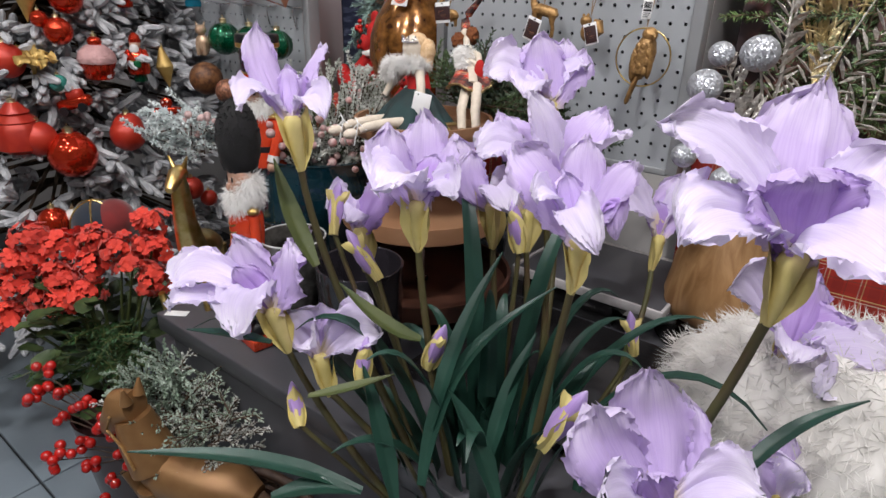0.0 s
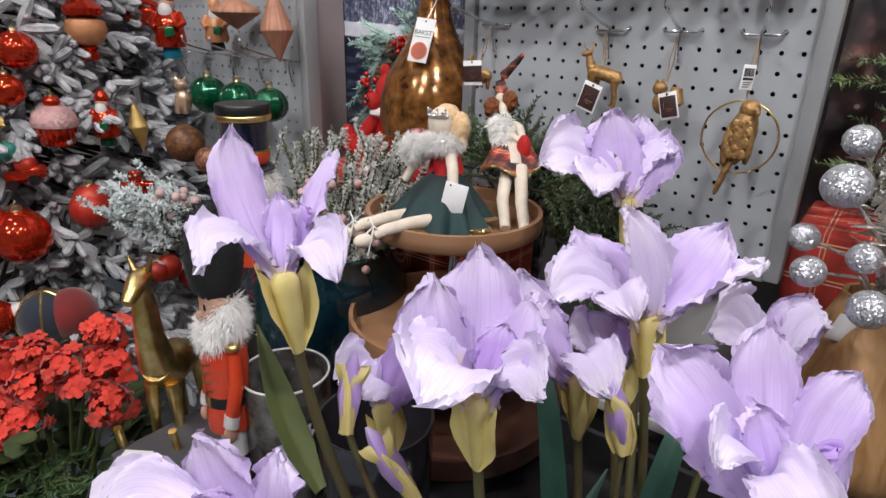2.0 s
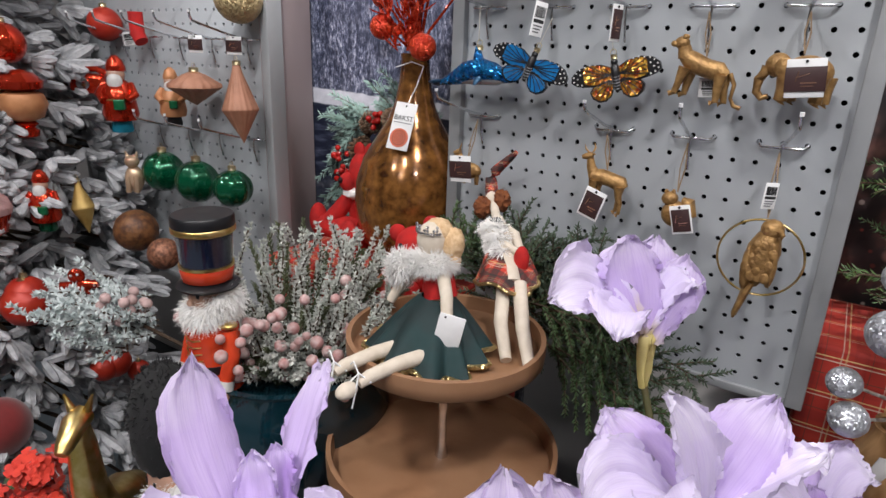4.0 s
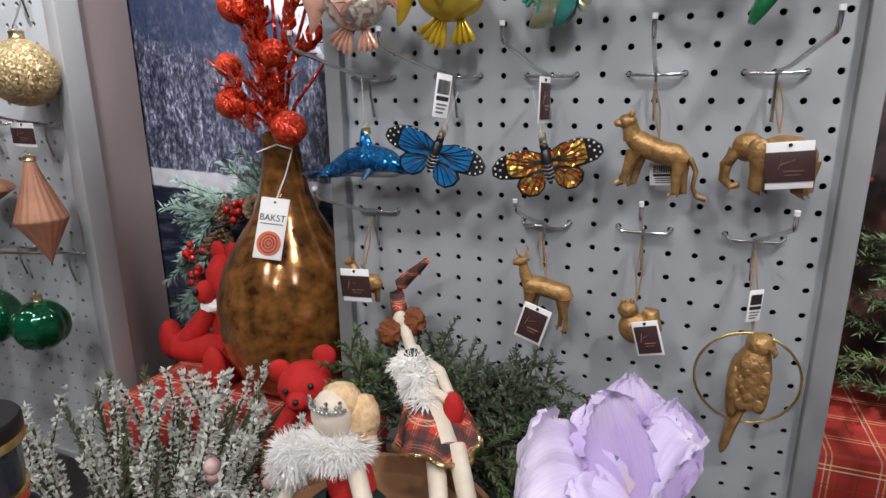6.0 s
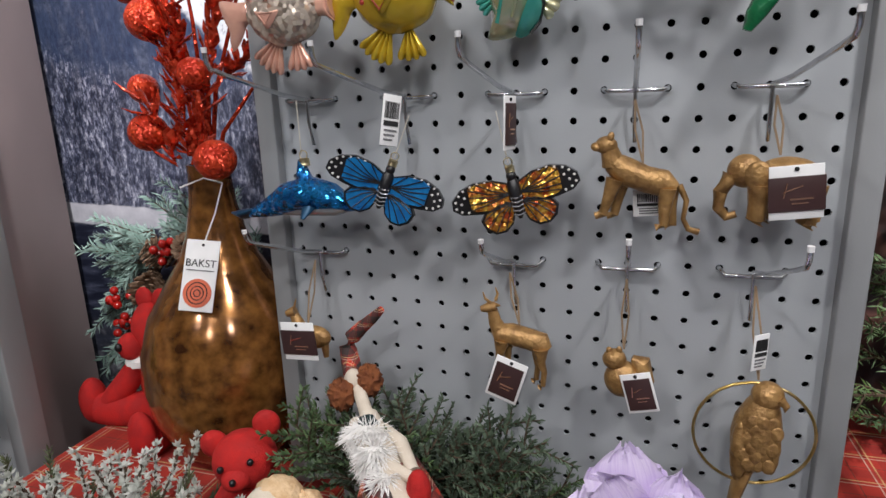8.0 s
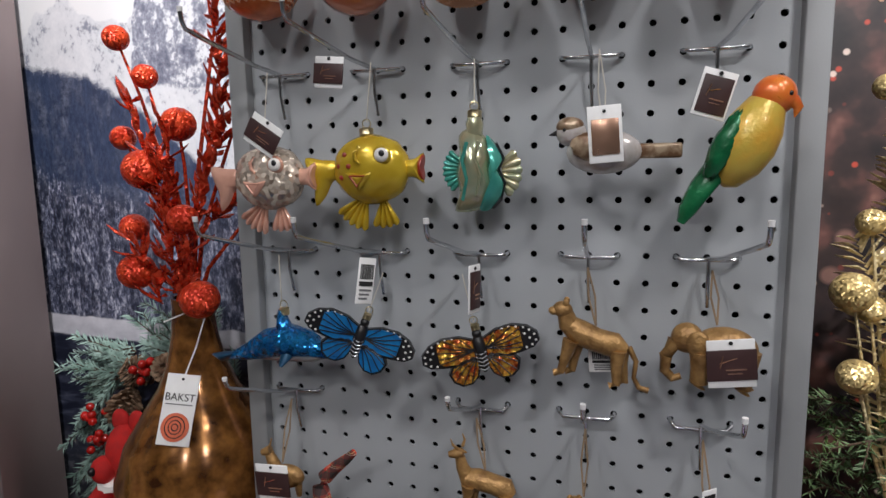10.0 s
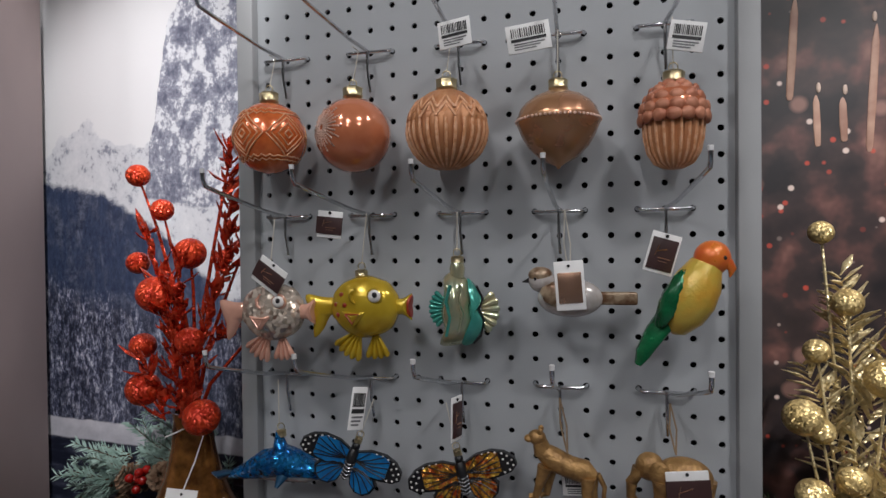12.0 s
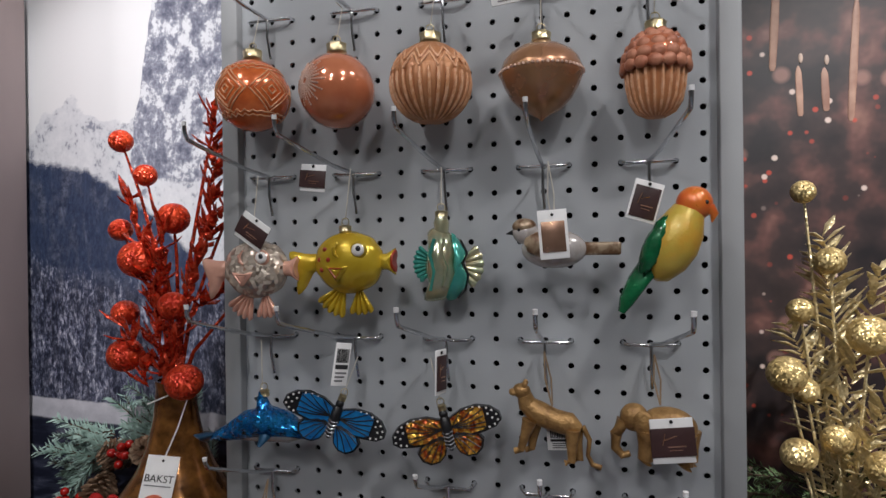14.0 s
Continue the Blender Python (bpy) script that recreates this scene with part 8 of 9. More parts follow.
rocking_reindeer()
GLASS = mat("clear_glass", (0.95, 0.97, 0.97), 0.03, trans=1.0, rand=0.0, col2=(0.93, 0.95, 0.95), spec=0.5)
MOTTLEGLASS = mat("mottled_mercury_glass", (0.26, 0.25, 0.23), 0.25, 0.5, col2=(0.055, 0.05, 0.045), scale=34, mix=0.5, detail=8)
SMOKED = mat("smoked_glass", (0.030, 0.026, 0.032), 0.12, coat=0.4)


def hurricane():
    t = thing("hurricane_glass", (0.030, -0.490, 0.646), "tall cylindrical candle glass with mottled silvered wall", "candle holder")
    part("wall", lathe([(0.050, 0.0), (0.053, 0.003), (0.0545, 0.188), (0.0550, 0.192), (0.0525, 0.192), (0.051, 0.01), (0.002, 0.01)], 48), MOTTLEGLASS, t)
    part("rim", tube([(0.0538 * math.cos(a), 0.0538 * math.sin(a), 0.192) for a in [2 * math.pi * i / 48 for i in range(49)]], 0.0017, 8), mat("pale_rim_glass", (0.55, 0.55, 0.54), 0.1, coat=0.5), t, "pale polished rim")
    u = thing("candle_vase", (0.165, -0.470, 0.646), "smoked dark cylindrical glass vase", "vase")
    part("wall", lathe([(0.058, 0.0), (0.062, 0.004), (0.068, 0.17), (0.068, 0.176), (0.064, 0.176), (0.060, 0.01), (0.002, 0.01)], 48), SMOKED, u)
    part("rim", tube([(0.066 * math.cos(a), 0.066 * math.sin(a), 0.176) for a in [2 * math.pi * i / 48 for i in range(49)]], 0.0014, 8), SMOKED, u)


hurricane()


# ---- frosted tree with ornaments ----
SNOWFINGER = mat("snowy_branch_tip", (0.50, 0.50, 0.51), 0.9, col2=(0.27, 0.28, 0.30), scale=60, mix=0.9, bump=0.5, bscale=400)
REDMATT = mat("red_matt_glass", (0.46, 0.035, 0.016), 0.4, 0.2, col2=(0.38, 0.022, 0.012), scale=40)
REDSHINE = mat("red_shiny_glass", (0.60, 0.05, 0.018), 0.10, 0.75, col2=(0.5, 0.03, 0.012), scale=40)
PINKGLIT = mat("pink_sugar", (0.62, 0.36, 0.35), 0.5, 0.1, glitter=700)
GOLDLEAF = mat("matt_gold_leaf", (0.52, 0.36, 0.12), 0.45, 0.45, col2=(0.40, 0.25, 0.07), scale=40, bump=0.2, bscale=150)
EMERALD = mat("emerald_glass", (0.004, 0.13, 0.055), 0.09, 0.6, col2=(0.002, 0.05, 0.022), scale=20, coat=0.6)
WOODBALL = mat("woven_wood_ball", (0.20, 0.085, 0.03), 0.5, 0.2, col2=(0.08, 0.03, 0.014), scale=90, mix=0.5, bump=0.6, bscale=140)
COPPERSILK = mat("ribbed_copper_silk", (0.42, 0.20, 0.125), 0.55, 0.15, col2=(0.33, 0.15, 0.09), scale=40)
TREE_AT = Vector((-1.2, -0.36, 0.0))
TREE_Z = [0.3, 0.6, 0.9, 1.0, 1.22, 1.5, 2.0]
TREE_R = [0.62, 0.56, 0.46, 0.43, 0.38, 0.28, 0.08]


def finger(length, r, rr):
    """A stubby ribbed branch tip."""
    bend = Vector((rr.uniform(-.12, .12), rr.uniform(-.12, .12), 0)) * length
    pts = [Vector((0, 0, 0)), Vector((0, 0, length * 0.25)) + bend * 0.2, Vector((0, 0, length * 0.6)) + bend * 0.6, Vector((0, 0, length * 0.88)) + bend, Vector((0, 0, length)) + bend * 1.1]
    s = Shape()
    seg = 12
    vs, fs = [], []
    for k, (p, q) in enumerate(zip(pts, (0.55, 0.95, 1.0, 0.85, 0.3))):
        for i in range(seg):
            a = 2 * math.pi * i / seg
            w = r * q * (1.0 if i % 2 else 0.78)
            vs.append((p.x + w * math.cos(a), p.y + w * math.sin(a), p.z))
    for k in range(4):
        for i in range(seg):
            j = (i + 1) % seg
            fs.append((k * seg + i, k * seg + j, (k + 1) * seg + j, (k + 1) * seg + i))
    fs.append(tuple(4 * seg + i for i in range(seg)))
    return s.add(vs, fs)


def frosted_tree():
    t = thing("christmas_tree", TREE_AT, "grey-white frosted artificial tree hung with red and gold ornaments", "tree")
    part("trunk", tube([(0, 0, 0), (0, 0, 1.0), (0, 0, 2.05)], [0.035, 0.028, 0.012], 12), BARK, t)
    rr = random.Random(77)
    kinds = [finger(rr.uniform(0.050, 0.085), rr.uniform(0.0075, 0.0110), rr) for _ in range(10)]
    limbs, tips = Shape(), Shape()
    count = 0
    for k in range(4200):
        z = rr.uniform(0.42, 1.62)
        a = rr.uniform(-2.2, 1.05)
        deep = rr.random() ** 1.6
        r = float(np.interp(z, TREE_Z, TREE_R)) * (1 - 0.42 * deep) * rr.uniform(0.93, 1.04)
        p = Vector((r * math.cos(a), r * math.sin(a), z))
        w = p + TREE_AT
        if w.y > -0.10 or noise.noise(Vector((a * 4, z * 9, 0.3))) < -0.22:
            continue
        out = Vector((math.cos(a), math.sin(a), rr.uniform(-0.55, 0.15)))
        if count % 4 == 0:
            limbs.join(tube([(0, 0, z + 0.06), p * 0.5 + Vector((0, 0, z * 0.5 + 0.04)), p], [0.006, 0.005, 0.003], 5))
        count += 1
        for j in range(rr.choice((3, 4, 5))):
            d = (out + Vector((rr.uniform(-.8, .8), rr.uniform(-.8, .8), rr.uniform(-.7, .5)))).normalized()
            m = Matrix.Translation(p) @ d.to_track_quat("Z", "Y").to_matrix().to_4x4()
            tips.join(kinds[rr.randrange(10)], m)
        if count > 1250:
            break
    part("limb_work", limbs, BARK, t, stuff=True)
    part("frosted_foliage", tips, SNOWFINGER, t, "ribbed snow-frosted branch tips", stuff=True)


frosted_tree()


def hang_ball(at, r, material, label, capped=True, ribs=0, name="bauble"):
    t = thing(name, at, label, "bauble", group="tree baubles")
    part("glass_ball", lathe([(0.001, -r)] + [(r * math.sin(a), -r * math.cos(a)) for a in [math.pi * k / 18 for k in range(1, 18)]] + [(0.001, r)], 48 if ribs else 28, ribs=ribs, rib=0.045 if ribs else 0), material, t)
    if capped:
        cap(t, (0, 0, r * 0.97), r * 0.2, r * 0.22)
    return t


def diamond(at, w, h, material, label, ribs=20, turn=(0, 0, 0), mid=0.0):
    t = thing("drop_ornament", at, label, "ornament", turn=turn)
    part("faceted_drop", lathe([(0.001, -h), (w * 0.25, -h * 0.78), (w * 0.97, mid - 0.002), (w, mid), (w * 0.97, mid + 0.002), (w * 0.30, h * 0.80), (w * 0.2, h)], ribs * 4, ribs=ribs, rib=0.03), material, t)
    cap(t, (0, 0, h), w * 0.22, w * 0.22)


def santa(at, s, label, tunic=REDSHINE, lower=None):
    t = thing("figure_ornament", at, label, "figure ornament", group="painted glass figures", turn=(0, 0, 45), scale=s)
    part("tunic", lathe([(0.020, -0.030), (0.023, -0.022), (0.020, 0.0), (0.015, 0.018), (0.008, 0.024)], 20), tunic, t)
    part("boots", lathe([(0.013, -0.046), (0.014, -0.042), (0.012, -0.030)], 16), lower or BLACKG, t)
    part("face", ball((0, -0.002, 0.030), (0.011, 0.011, 0.011), 16, 10), SKIN, t)
    part("beard", ball((0, -0.010, 0.020), (0.010, 0.007, 0.012), 14, 10), WHITEDOT, t, "white beard")
    part("cap", lathe([(0.012, 0.034), (0.0125, 0.038), (0.009, 0.048), (0.003, 0.054)], 16), tunic, t)
    for x in (-1, 1):
        part("arm", tube([(x * 0.015, 0, 0.016), (x * 0.022, -0.008, 0.004), (x * 0.014, -0.018, -0.004)], [0.006, 0.006, 0.005], 10), tunic, t)
    part("parcel", box((0.006, -0.022, -0.008), (0.014, 0.010, 0.014), 0.002), GREENGLASS, t)
    part("belt", lathe([(0.0205, -0.006), (0.0205, -0.001)], 20), BRIGHTGOLD, t)


def cupcake(at):
    t = thing("cupcake_ornament", at, "red glass cupcake ornament with pink sugared icing", "ornament", turn=(0, 4, 0))
    part("cup", lathe([(0.026, -0.042), (0.029, -0.040), (0.037, -0.004), (0.036, 0.0)], 60, ribs=20, rib=0.03), REDSHINE, t)
    part("icing", lathe([(0.040, -0.004), (0.042, 0.004), (0.036, 0.020), (0.022, 0.032), (0.012, 0.036)], 40, wobble=0.02), PINKGLIT, t, "pale pink sugared icing")
    part("cherry", lathe([(0.013, 0.034), (0.016, 0.042), (0.012, 0.050), (0.004, 0.053)], 20), REDSHINE, t)
    cap(t, (0, 0, 0.052), 0.006, 0.006)


def gold_blossom(at):
    t = thing("flower_ornament", at, "matt gold trumpet flower ornament clipped to the tree", "ornament", turn=(20, 10, 60))
    for k in range(6):
        s = petal(0.045, 0.018, lambda q: (0.042 * q, 0.020 * math.sin(q * 2.6)), 0.2, 0.004, k * 1.3, 8, 10)
        part("petal", s.move(Matrix.Rotation(radians(60 * k), 4, "Z")), GOLDLEAF, t)
    part("throat", lathe([(0.003, -0.03), (0.006, -0.01), (0.012, 0.004)], 14), GOLDLEAF, t)


def ornaments_on_tree():
    gold_blossom((-0.785, -0.53, 1.042))
    cupcake((-0.754, -0.407, 1.044))
    santa((-0.755, -0.312, 1.04), 1.15, "glass nutcracker figure ornament in red, white and green", lower=EMERALD)
    diamond((-0.762, -0.242, 1.016), 0.022, 0.052, GOLDLEAF, "matt gold pointed drop ornament", 4, (0, -6, 20))
    hang_ball((-0.782, -0.466, 1.108), 0.030, REDSHINE, "shiny red glass strawberry-shaped bauble")
    t = thing("car_ornament", (-0.744, -0.478, 0.955), "red glass toy car ornament carrying a parcel", "ornament", turn=(0, -14, 40))
    part("car_body", box((0, 0, 0), (0.075, 0.034, 0.026), 0.009), REDSHINE, t)
    part("cabin", box((0.008, 0, 0.018), (0.034, 0.030, 0.022), 0.008), REDMATT, t)
    part("parcel", box((-0.004, -0.004, 0.033), (0.030, 0.016, 0.010), 0.002), WHITEDOT, t)
    for x in (-0.022, 0.022):
        part("wheel", lathe([(0.010, -0.003), (0.010, 0.003)], 16).move(Matrix.Translation((x, -0.018, -0.012)) @ Matrix.Rotation(radians(90), 4, "X")), BLACKG, t)
    for p, r, m, l in (((-0.719, -0.516, 0.845), 0.052, REDSHINE, "large shiny red glass bauble"), ((-0.704, -0.391, 0.875), 0.040, REDMATT, "matt red glass bauble"), ((-0.762, -0.497, 0.999), 0.020, TEAL, "small teal glitter bauble"),
                       ((-0.708, -0.386, 0.891), 0.034, REDMATT, "matt red glass bauble"), ((-0.66, -0.275, 0.721), 0.030, REDMATT, "matt red glass bauble"), ((-0.811, -0.573, 1.05), 0.038, REDMATT, "matt red glass bauble"),
                       ((-0.657, -0.298, 0.72), 0.026, REDMATT, "matt red glass bauble"), ((-0.795, -0.495, 1.134), 0.018, REDSHINE, "small shiny red bauble"), ((-0.831, -0.301, 1.32), 0.036, REDSHINE, "shiny red-orange glass bauble"),
                       ((-0.724, -0.514, 0.86), 0.040, REDSHINE, "large shiny red glass bauble"), ((-0.656, -0.232, 0.684), 0.022, REDMATT, "small matt red bauble"), ((-0.751, -0.566, 0.886), 0.038, REDMATT, "matt red glass bauble"), ((-0.699, -0.593, 0.707), 0.034, REDSHINE, "shiny red glass bauble")):
        hang_ball(p, r, m, l)
    t = thing("lantern_ornament", (-0.774, -0.594, 0.912), "matt red glass lantern ornament with a flared roof", "ornament")
    part("lantern_body", lathe([(0.030, -0.055), (0.046, -0.045), (0.048, 0.0), (0.040, 0.012), (0.042, 0.016), (0.026, 0.030), (0.030, 0.034), (0.012, 0.055)], 32, ribs=8, rib=0.03), REDMATT, t)
    cap(t, (0, 0, 0.054), 0.008, 0.008)
    t = thing("gingerbread_ornament", (-0.520, -0.376, 0.950), "red glass gingerbread-figure ornament with white dots", "ornament", turn=(0, -10, 45))
    s = Shape().join(ball((0, 0, 0.020), (0.013, 0.007, 0.013), 16, 10)).join(ball((0, 0, -0.004), (0.014, 0.007, 0.018), 16, 10))
    for p, q in (((-.01, 0, .004), (-.028, 0, .008)), ((.01, 0, .004), (.028, 0, .0)), ((-.006, 0, -.016), (-.016, 0, -.036)), ((.006, 0, -.016), (.018, 0, -.034))):
        s.join(tube([p, q], [0.008, 0.007], 10))
    part("figure_body", s, REDSHINE, t)
    d = Shape()
    for p in ((-.024, .007), (.024, .001), (-.014, -.032), (.015, -.03), (0, .002), (0, -.010), (-.005, .024), (.005, .024)):
        d.join(ball((p[0], -0.0075, p[1]), 0.0022, 8, 6))
    part("dot_pattern", d, WHITEDOT, t, stuff=True)
    t = thing("bauble", (-0.665, -0.52, 0.693), "large navy velvet bauble with gold braid stripes", "bauble", group="tree baubles", turn=(0, 0, 30))
    part("navy_ball", ball((0, 0, 0), 0.055, 32, 20), mat("navy_velvet", (0.012, 0.020, 0.035), 0.8, sheen=0.4), t)
    part("red_lobe", ball((0.038, 0.016, 0.002), (0.045, 0.050, 0.052), 24, 16), mat("red_velvet", (0.20, 0.012, 0.012), 0.8, sheen=0.4), t, "red velvet lobe")
    for a in (0, 60, 120):
        part("braid", tube([(0.0555 * math.cos(b) * math.cos(radians(a)), 0.0555 * math.cos(b) * math.sin(radians(a)), 0.0555 * math.sin(b)) for b in [2 * math.pi * i / 32 for i in range(33)]], 0.0022, 6), BRIGHTGOLD, t)
    hang_ball((-0.684, -0.556, 0.713), 0.020, WHITEDOT, "small white frosted bauble")
    t = thing("telephone_ornament", (-0.861, -0.148, 1.245), "red glass telephone ornament with a silver dial", "ornament", turn=(0, 6, 40))
    part("case", box((0, 0, 0), (0.066, 0.030, 0.040), 0.008), REDSHINE, t)
    part("receiver", tube([(-0.036, 0, 0.022), (-0.018, 0, 0.030), (0.018, 0, 0.030), (0.036, 0, 0.022)], [0.009, 0.006, 0.006, 0.009], 12), REDSHINE, t)
    part("dial", lathe([(0.013, -0.002), (0.013, 0.002), (0.005, 0.004)], 22).move(Matrix.Translation((-0.004, -0.016, 0.0)) @ Matrix.Rotation(radians(90), 4, "X")), CHROME, t, "silver dial")
    santa((-0.735, -0.156, 1.226), 1.45, "shiny red glass santa figure with a sack", lower=mat("blue_glass_base", (0.02, 0.28, 0.42), 0.2, 0.4))
    t = thing("finial_ornament", (-0.794, -0.302, 1.21), "copper and red glass finial ornament in three tiers", "ornament")
    part("copper_bowl", lathe([(0.012, -0.026), (0.030, -0.018), (0.040, 0.006), (0.034, 0.024), (0.016, 0.030)], 36, ribs=12, rib=0.015), KNIT, t)
    part("red_crown", lathe([(0.020, 0.028), (0.036, 0.034), (0.038, 0.046), (0.024, 0.060), (0.008, 0.066)], 30), REDSHINE, t, "red glass crown")
    part("red_foot", lathe([(0.006, -0.056), (0.018, -0.052), (0.020, -0.042), (0.012, -0.036), (0.020, -0.030), (0.014, -0.024)], 24), REDSHINE, t, "red glass foot")
    diamond((-0.813, -0.505, 1.185), 0.024, 0.06, GOLDLEAF, "matt gold pointed drop ornament", 4, (0, 10, 20))
    hang_ball((-0.792, -0.433, 1.178), 0.036, REDSHINE, "shiny red-orange glass bauble")


ornaments_on_tree()


def left_board_hooks():
    for z in (1.341, 1.166, 1.516):
        for x in (-0.855, -0.755, -0.655, -0.555, -0.455):
            hook_make((x, -0.056, z), 0.10, -0.012)
    diamond((-0.432, -0.108, 1.232), 0.031, 0.066, COPPERSILK, "ribbed copper silk pointed drop ornament", 18, (0, -3, 0), -0.008)
    tag((-0.448, -0.100, 1.330), (0, 0, 0), 0.040, 0.030, "maroon")
    tag((-0.556, -0.100, 1.330), (0, 0, 0), 0.040, 0.030, "maroon")
    tag((-0.79, -0.09, 1.335), (0, -6, 10), 0.034, 0.026, "barcode", "white barcode label on a hook")
    t = thing("drop_ornament", (-0.548, -0.115, 1.255), "wide ribbed copper silk spinning-top ornament", "ornament")
    part("ribbed_top", lathe([(0.001, -0.032), (0.016, -0.022), (0.047, 0.0), (0.046, 0.006), (0.020, 0.022), (0.010, 0.026)], 72, ribs=18, rib=0.03), COPPERSILK, t)
    cap(t, (0, 0, 0.026), 0.008, 0.008)
    santa((-0.630, -0.110, 1.228), 1.08, "narrow glass soldier figure ornament in copper, white and black", KNIT)
    hang_ball((-0.662, -0.125, 1.085), 0.040, EMERALD, "shiny emerald green ribbed glass bauble", ribs=8)
    hang_ball((-0.545, -0.130, 1.082), 0.040, EMERALD, "shiny emerald green ribbed glass bauble", ribs=8)
    hang_ball((-0.440, -0.130, 1.085), 0.034, EMERALD, "shiny emerald green ribbed glass bauble", ribs=8)
    for x, z, m, lab in ((-0.428, 1.405, mat("pale_gold_glitter", (0.55, 0.42, 0.22), 0.4, 0.4, glitter=500), "pale gold glittered glass bauble"),):
        hang_ball((x, -0.10, z), 0.040, m, lab)
    hang_ball((-0.575, -0.243, 1.005), 0.038, WOODBALL, "woven brown twig ball ornament", False)
    hang_ball((-0.462, -0.262, 0.990), 0.027, mat("copper_dimple_ball", (0.30, 0.13, 0.075), 0.5, 0.4, col2=(0.12, 0.05, 0.03), scale=160, mix=0.4, bump=0.8, bscale=160), "dimpled copper ball ornament", False)
    t = thing("cat_ornament", (-0.700, -0.165, 1.082), "pale champagne glass seated cat ornament", "ornament", turn=(0, 0, 40))
    s = Shape().join(ball((0, 0, -0.012), (0.018, 0.016, 0.028), 18, 12)).join(ball((0, -0.004, 0.024), (0.014, 0.013, 0.013), 16, 10))
    for x in (-1, 1):
        s.join(tube([(x * 0.008, -0.002, 0.034), (x * 0.011, -0.002, 0.044)], [0.004, 0.001], 8)).join(tube([(x * 0.008, -0.012, -0.005), (x * 0.008, -0.016, -0.036)], [0.006, 0.005], 10))
    part("cat_body", s, mat("champagne_lustre", (0.60, 0.42, 0.28), 0.2, 0.5, coat=0.4), t)
    hang_ball((-0.876, -0.09, 1.362), 0.034, REDMATT, "matt red glass bauble on the back pegboard")
    t = thing("stocking_ornament", (-0.758, -0.09, 1.356), "red felt stocking ornament on the back pegboard", "ornament")
    part("stocking_leg", tube([(0, 0, 0.03), (0, 0, -0.01), (0.012, 0, -0.026)], [0.014, 0.014, 0.013], 14), REDFELT, t)


left_board_hooks()


def snowy_spray():
    t = thing("snowy_spray", (-0.47, -0.36, 0.90), "thickly snowed evergreen spray with pale pink berries", "artificial spray")
    white = mat("thick_snow", (0.66, 0.70, 0.70), 0.9, col2=(0.45, 0.52, 0.51), scale=60, mix=0.8)
    rr = random.Random(12)
    tw, lf = Shape(), Shape()
    for k in range(60):
        d = Vector((rr.uniform(-1.2, 0.3), rr.uniform(-0.9, 0.1), rr.uniform(-0.25, 0.35)))
        p = (rr.uniform(-0.05, 0.08), rr.uniform(-0.03, 0.05), rr.uniform(-0.03, 0.045))
        nubby(tw, lf, p, d, rr.uniform(0.05, 0.11), rr, 0.0052)
    part("twig_work", tw, BARK, t, stuff=True)
    part("snowed_foliage", lf, white, t, stuff=True)
    pink = mat("snowed_pink_berry", (0.60, 0.42, 0.40), 0.7)
    for k in range(16):
        part("berry", ball((rr.uniform(-0.0, 0.07), rr.uniform(-0.03, 0.03), rr.uniform(0.01, 0.06)), 0.0085, 10, 7), pink, t)
    part("stalk", tube([(0.06, 0.02, 0.0), (0.16, 0.06, -0.04), (0.24, 0.09, -0.10)], 0.003, 6), BARK, t)


snowy_spray()


# ---- red flowers, horse and berries at the lower front ----
PETALRED = mat("red_cloth_petal", (0.72, 0.045, 0.018), 0.7, col2=(0.55, 0.022, 0.012), scale=50, mix=1.0, sheen=0.3, rand=0.15)
ROUNDLEAF = mat("variegated_leaf", (0.055, 0.085, 0.022), 0.55, col2=(0.020, 0.038, 0.014), scale=40, mix=0.8)
GOLDPAINT = mat("brushed_gold_paint", (0.34, 0.185, 0.075), 0.4, 0.45, col2=(0.25, 0.125, 0.05), scale=30, mix=1.0, bump=0.15, bscale=140)
WICKER = mat("dark_wicker", (0.065, 0.034, 0.020), 0.6, col2=(0.035, 0.018, 0.012), scale=60)


def floret(s, c, n, r, rr):
    """A small five-petalled flower facing n."""
    q = n.to_track_quat("Z", "Y").to_matrix().to_4x4()
    m = Matrix.Translation(c) @ q @ Matrix.Rotation(rr.uniform(0, 1.2), 4, "Z")
    for k in range(5):
        a = 2 * math.pi * k / 5 + rr.uniform(-.15, .15)
        ca, sa = math.cos(a), math.sin(a)
        z1, z2 = rr.uniform(0.1, 0.45) * r, rr.uniform(-0.1, 0.35) * r
        P = [(0, 0, 0), (0.5, 0.42, z1), (0.55, 0.0, z1 * 0.7), (0.5, -0.42, z1), (1.0, 0.34, z2), (1.08, 0.0, z2 + 0.12 * r), (1.0, -0.34, z2)]
        vs = [tuple(m @ Vector(((x * ca - y * sa) * r, (x * sa + y * ca) * r, z))) for x, y, z in P]
        s.add(vs, [(0, 2, 1), (0, 3, 2), (1, 2, 5, 4), (2, 3, 6, 5)])


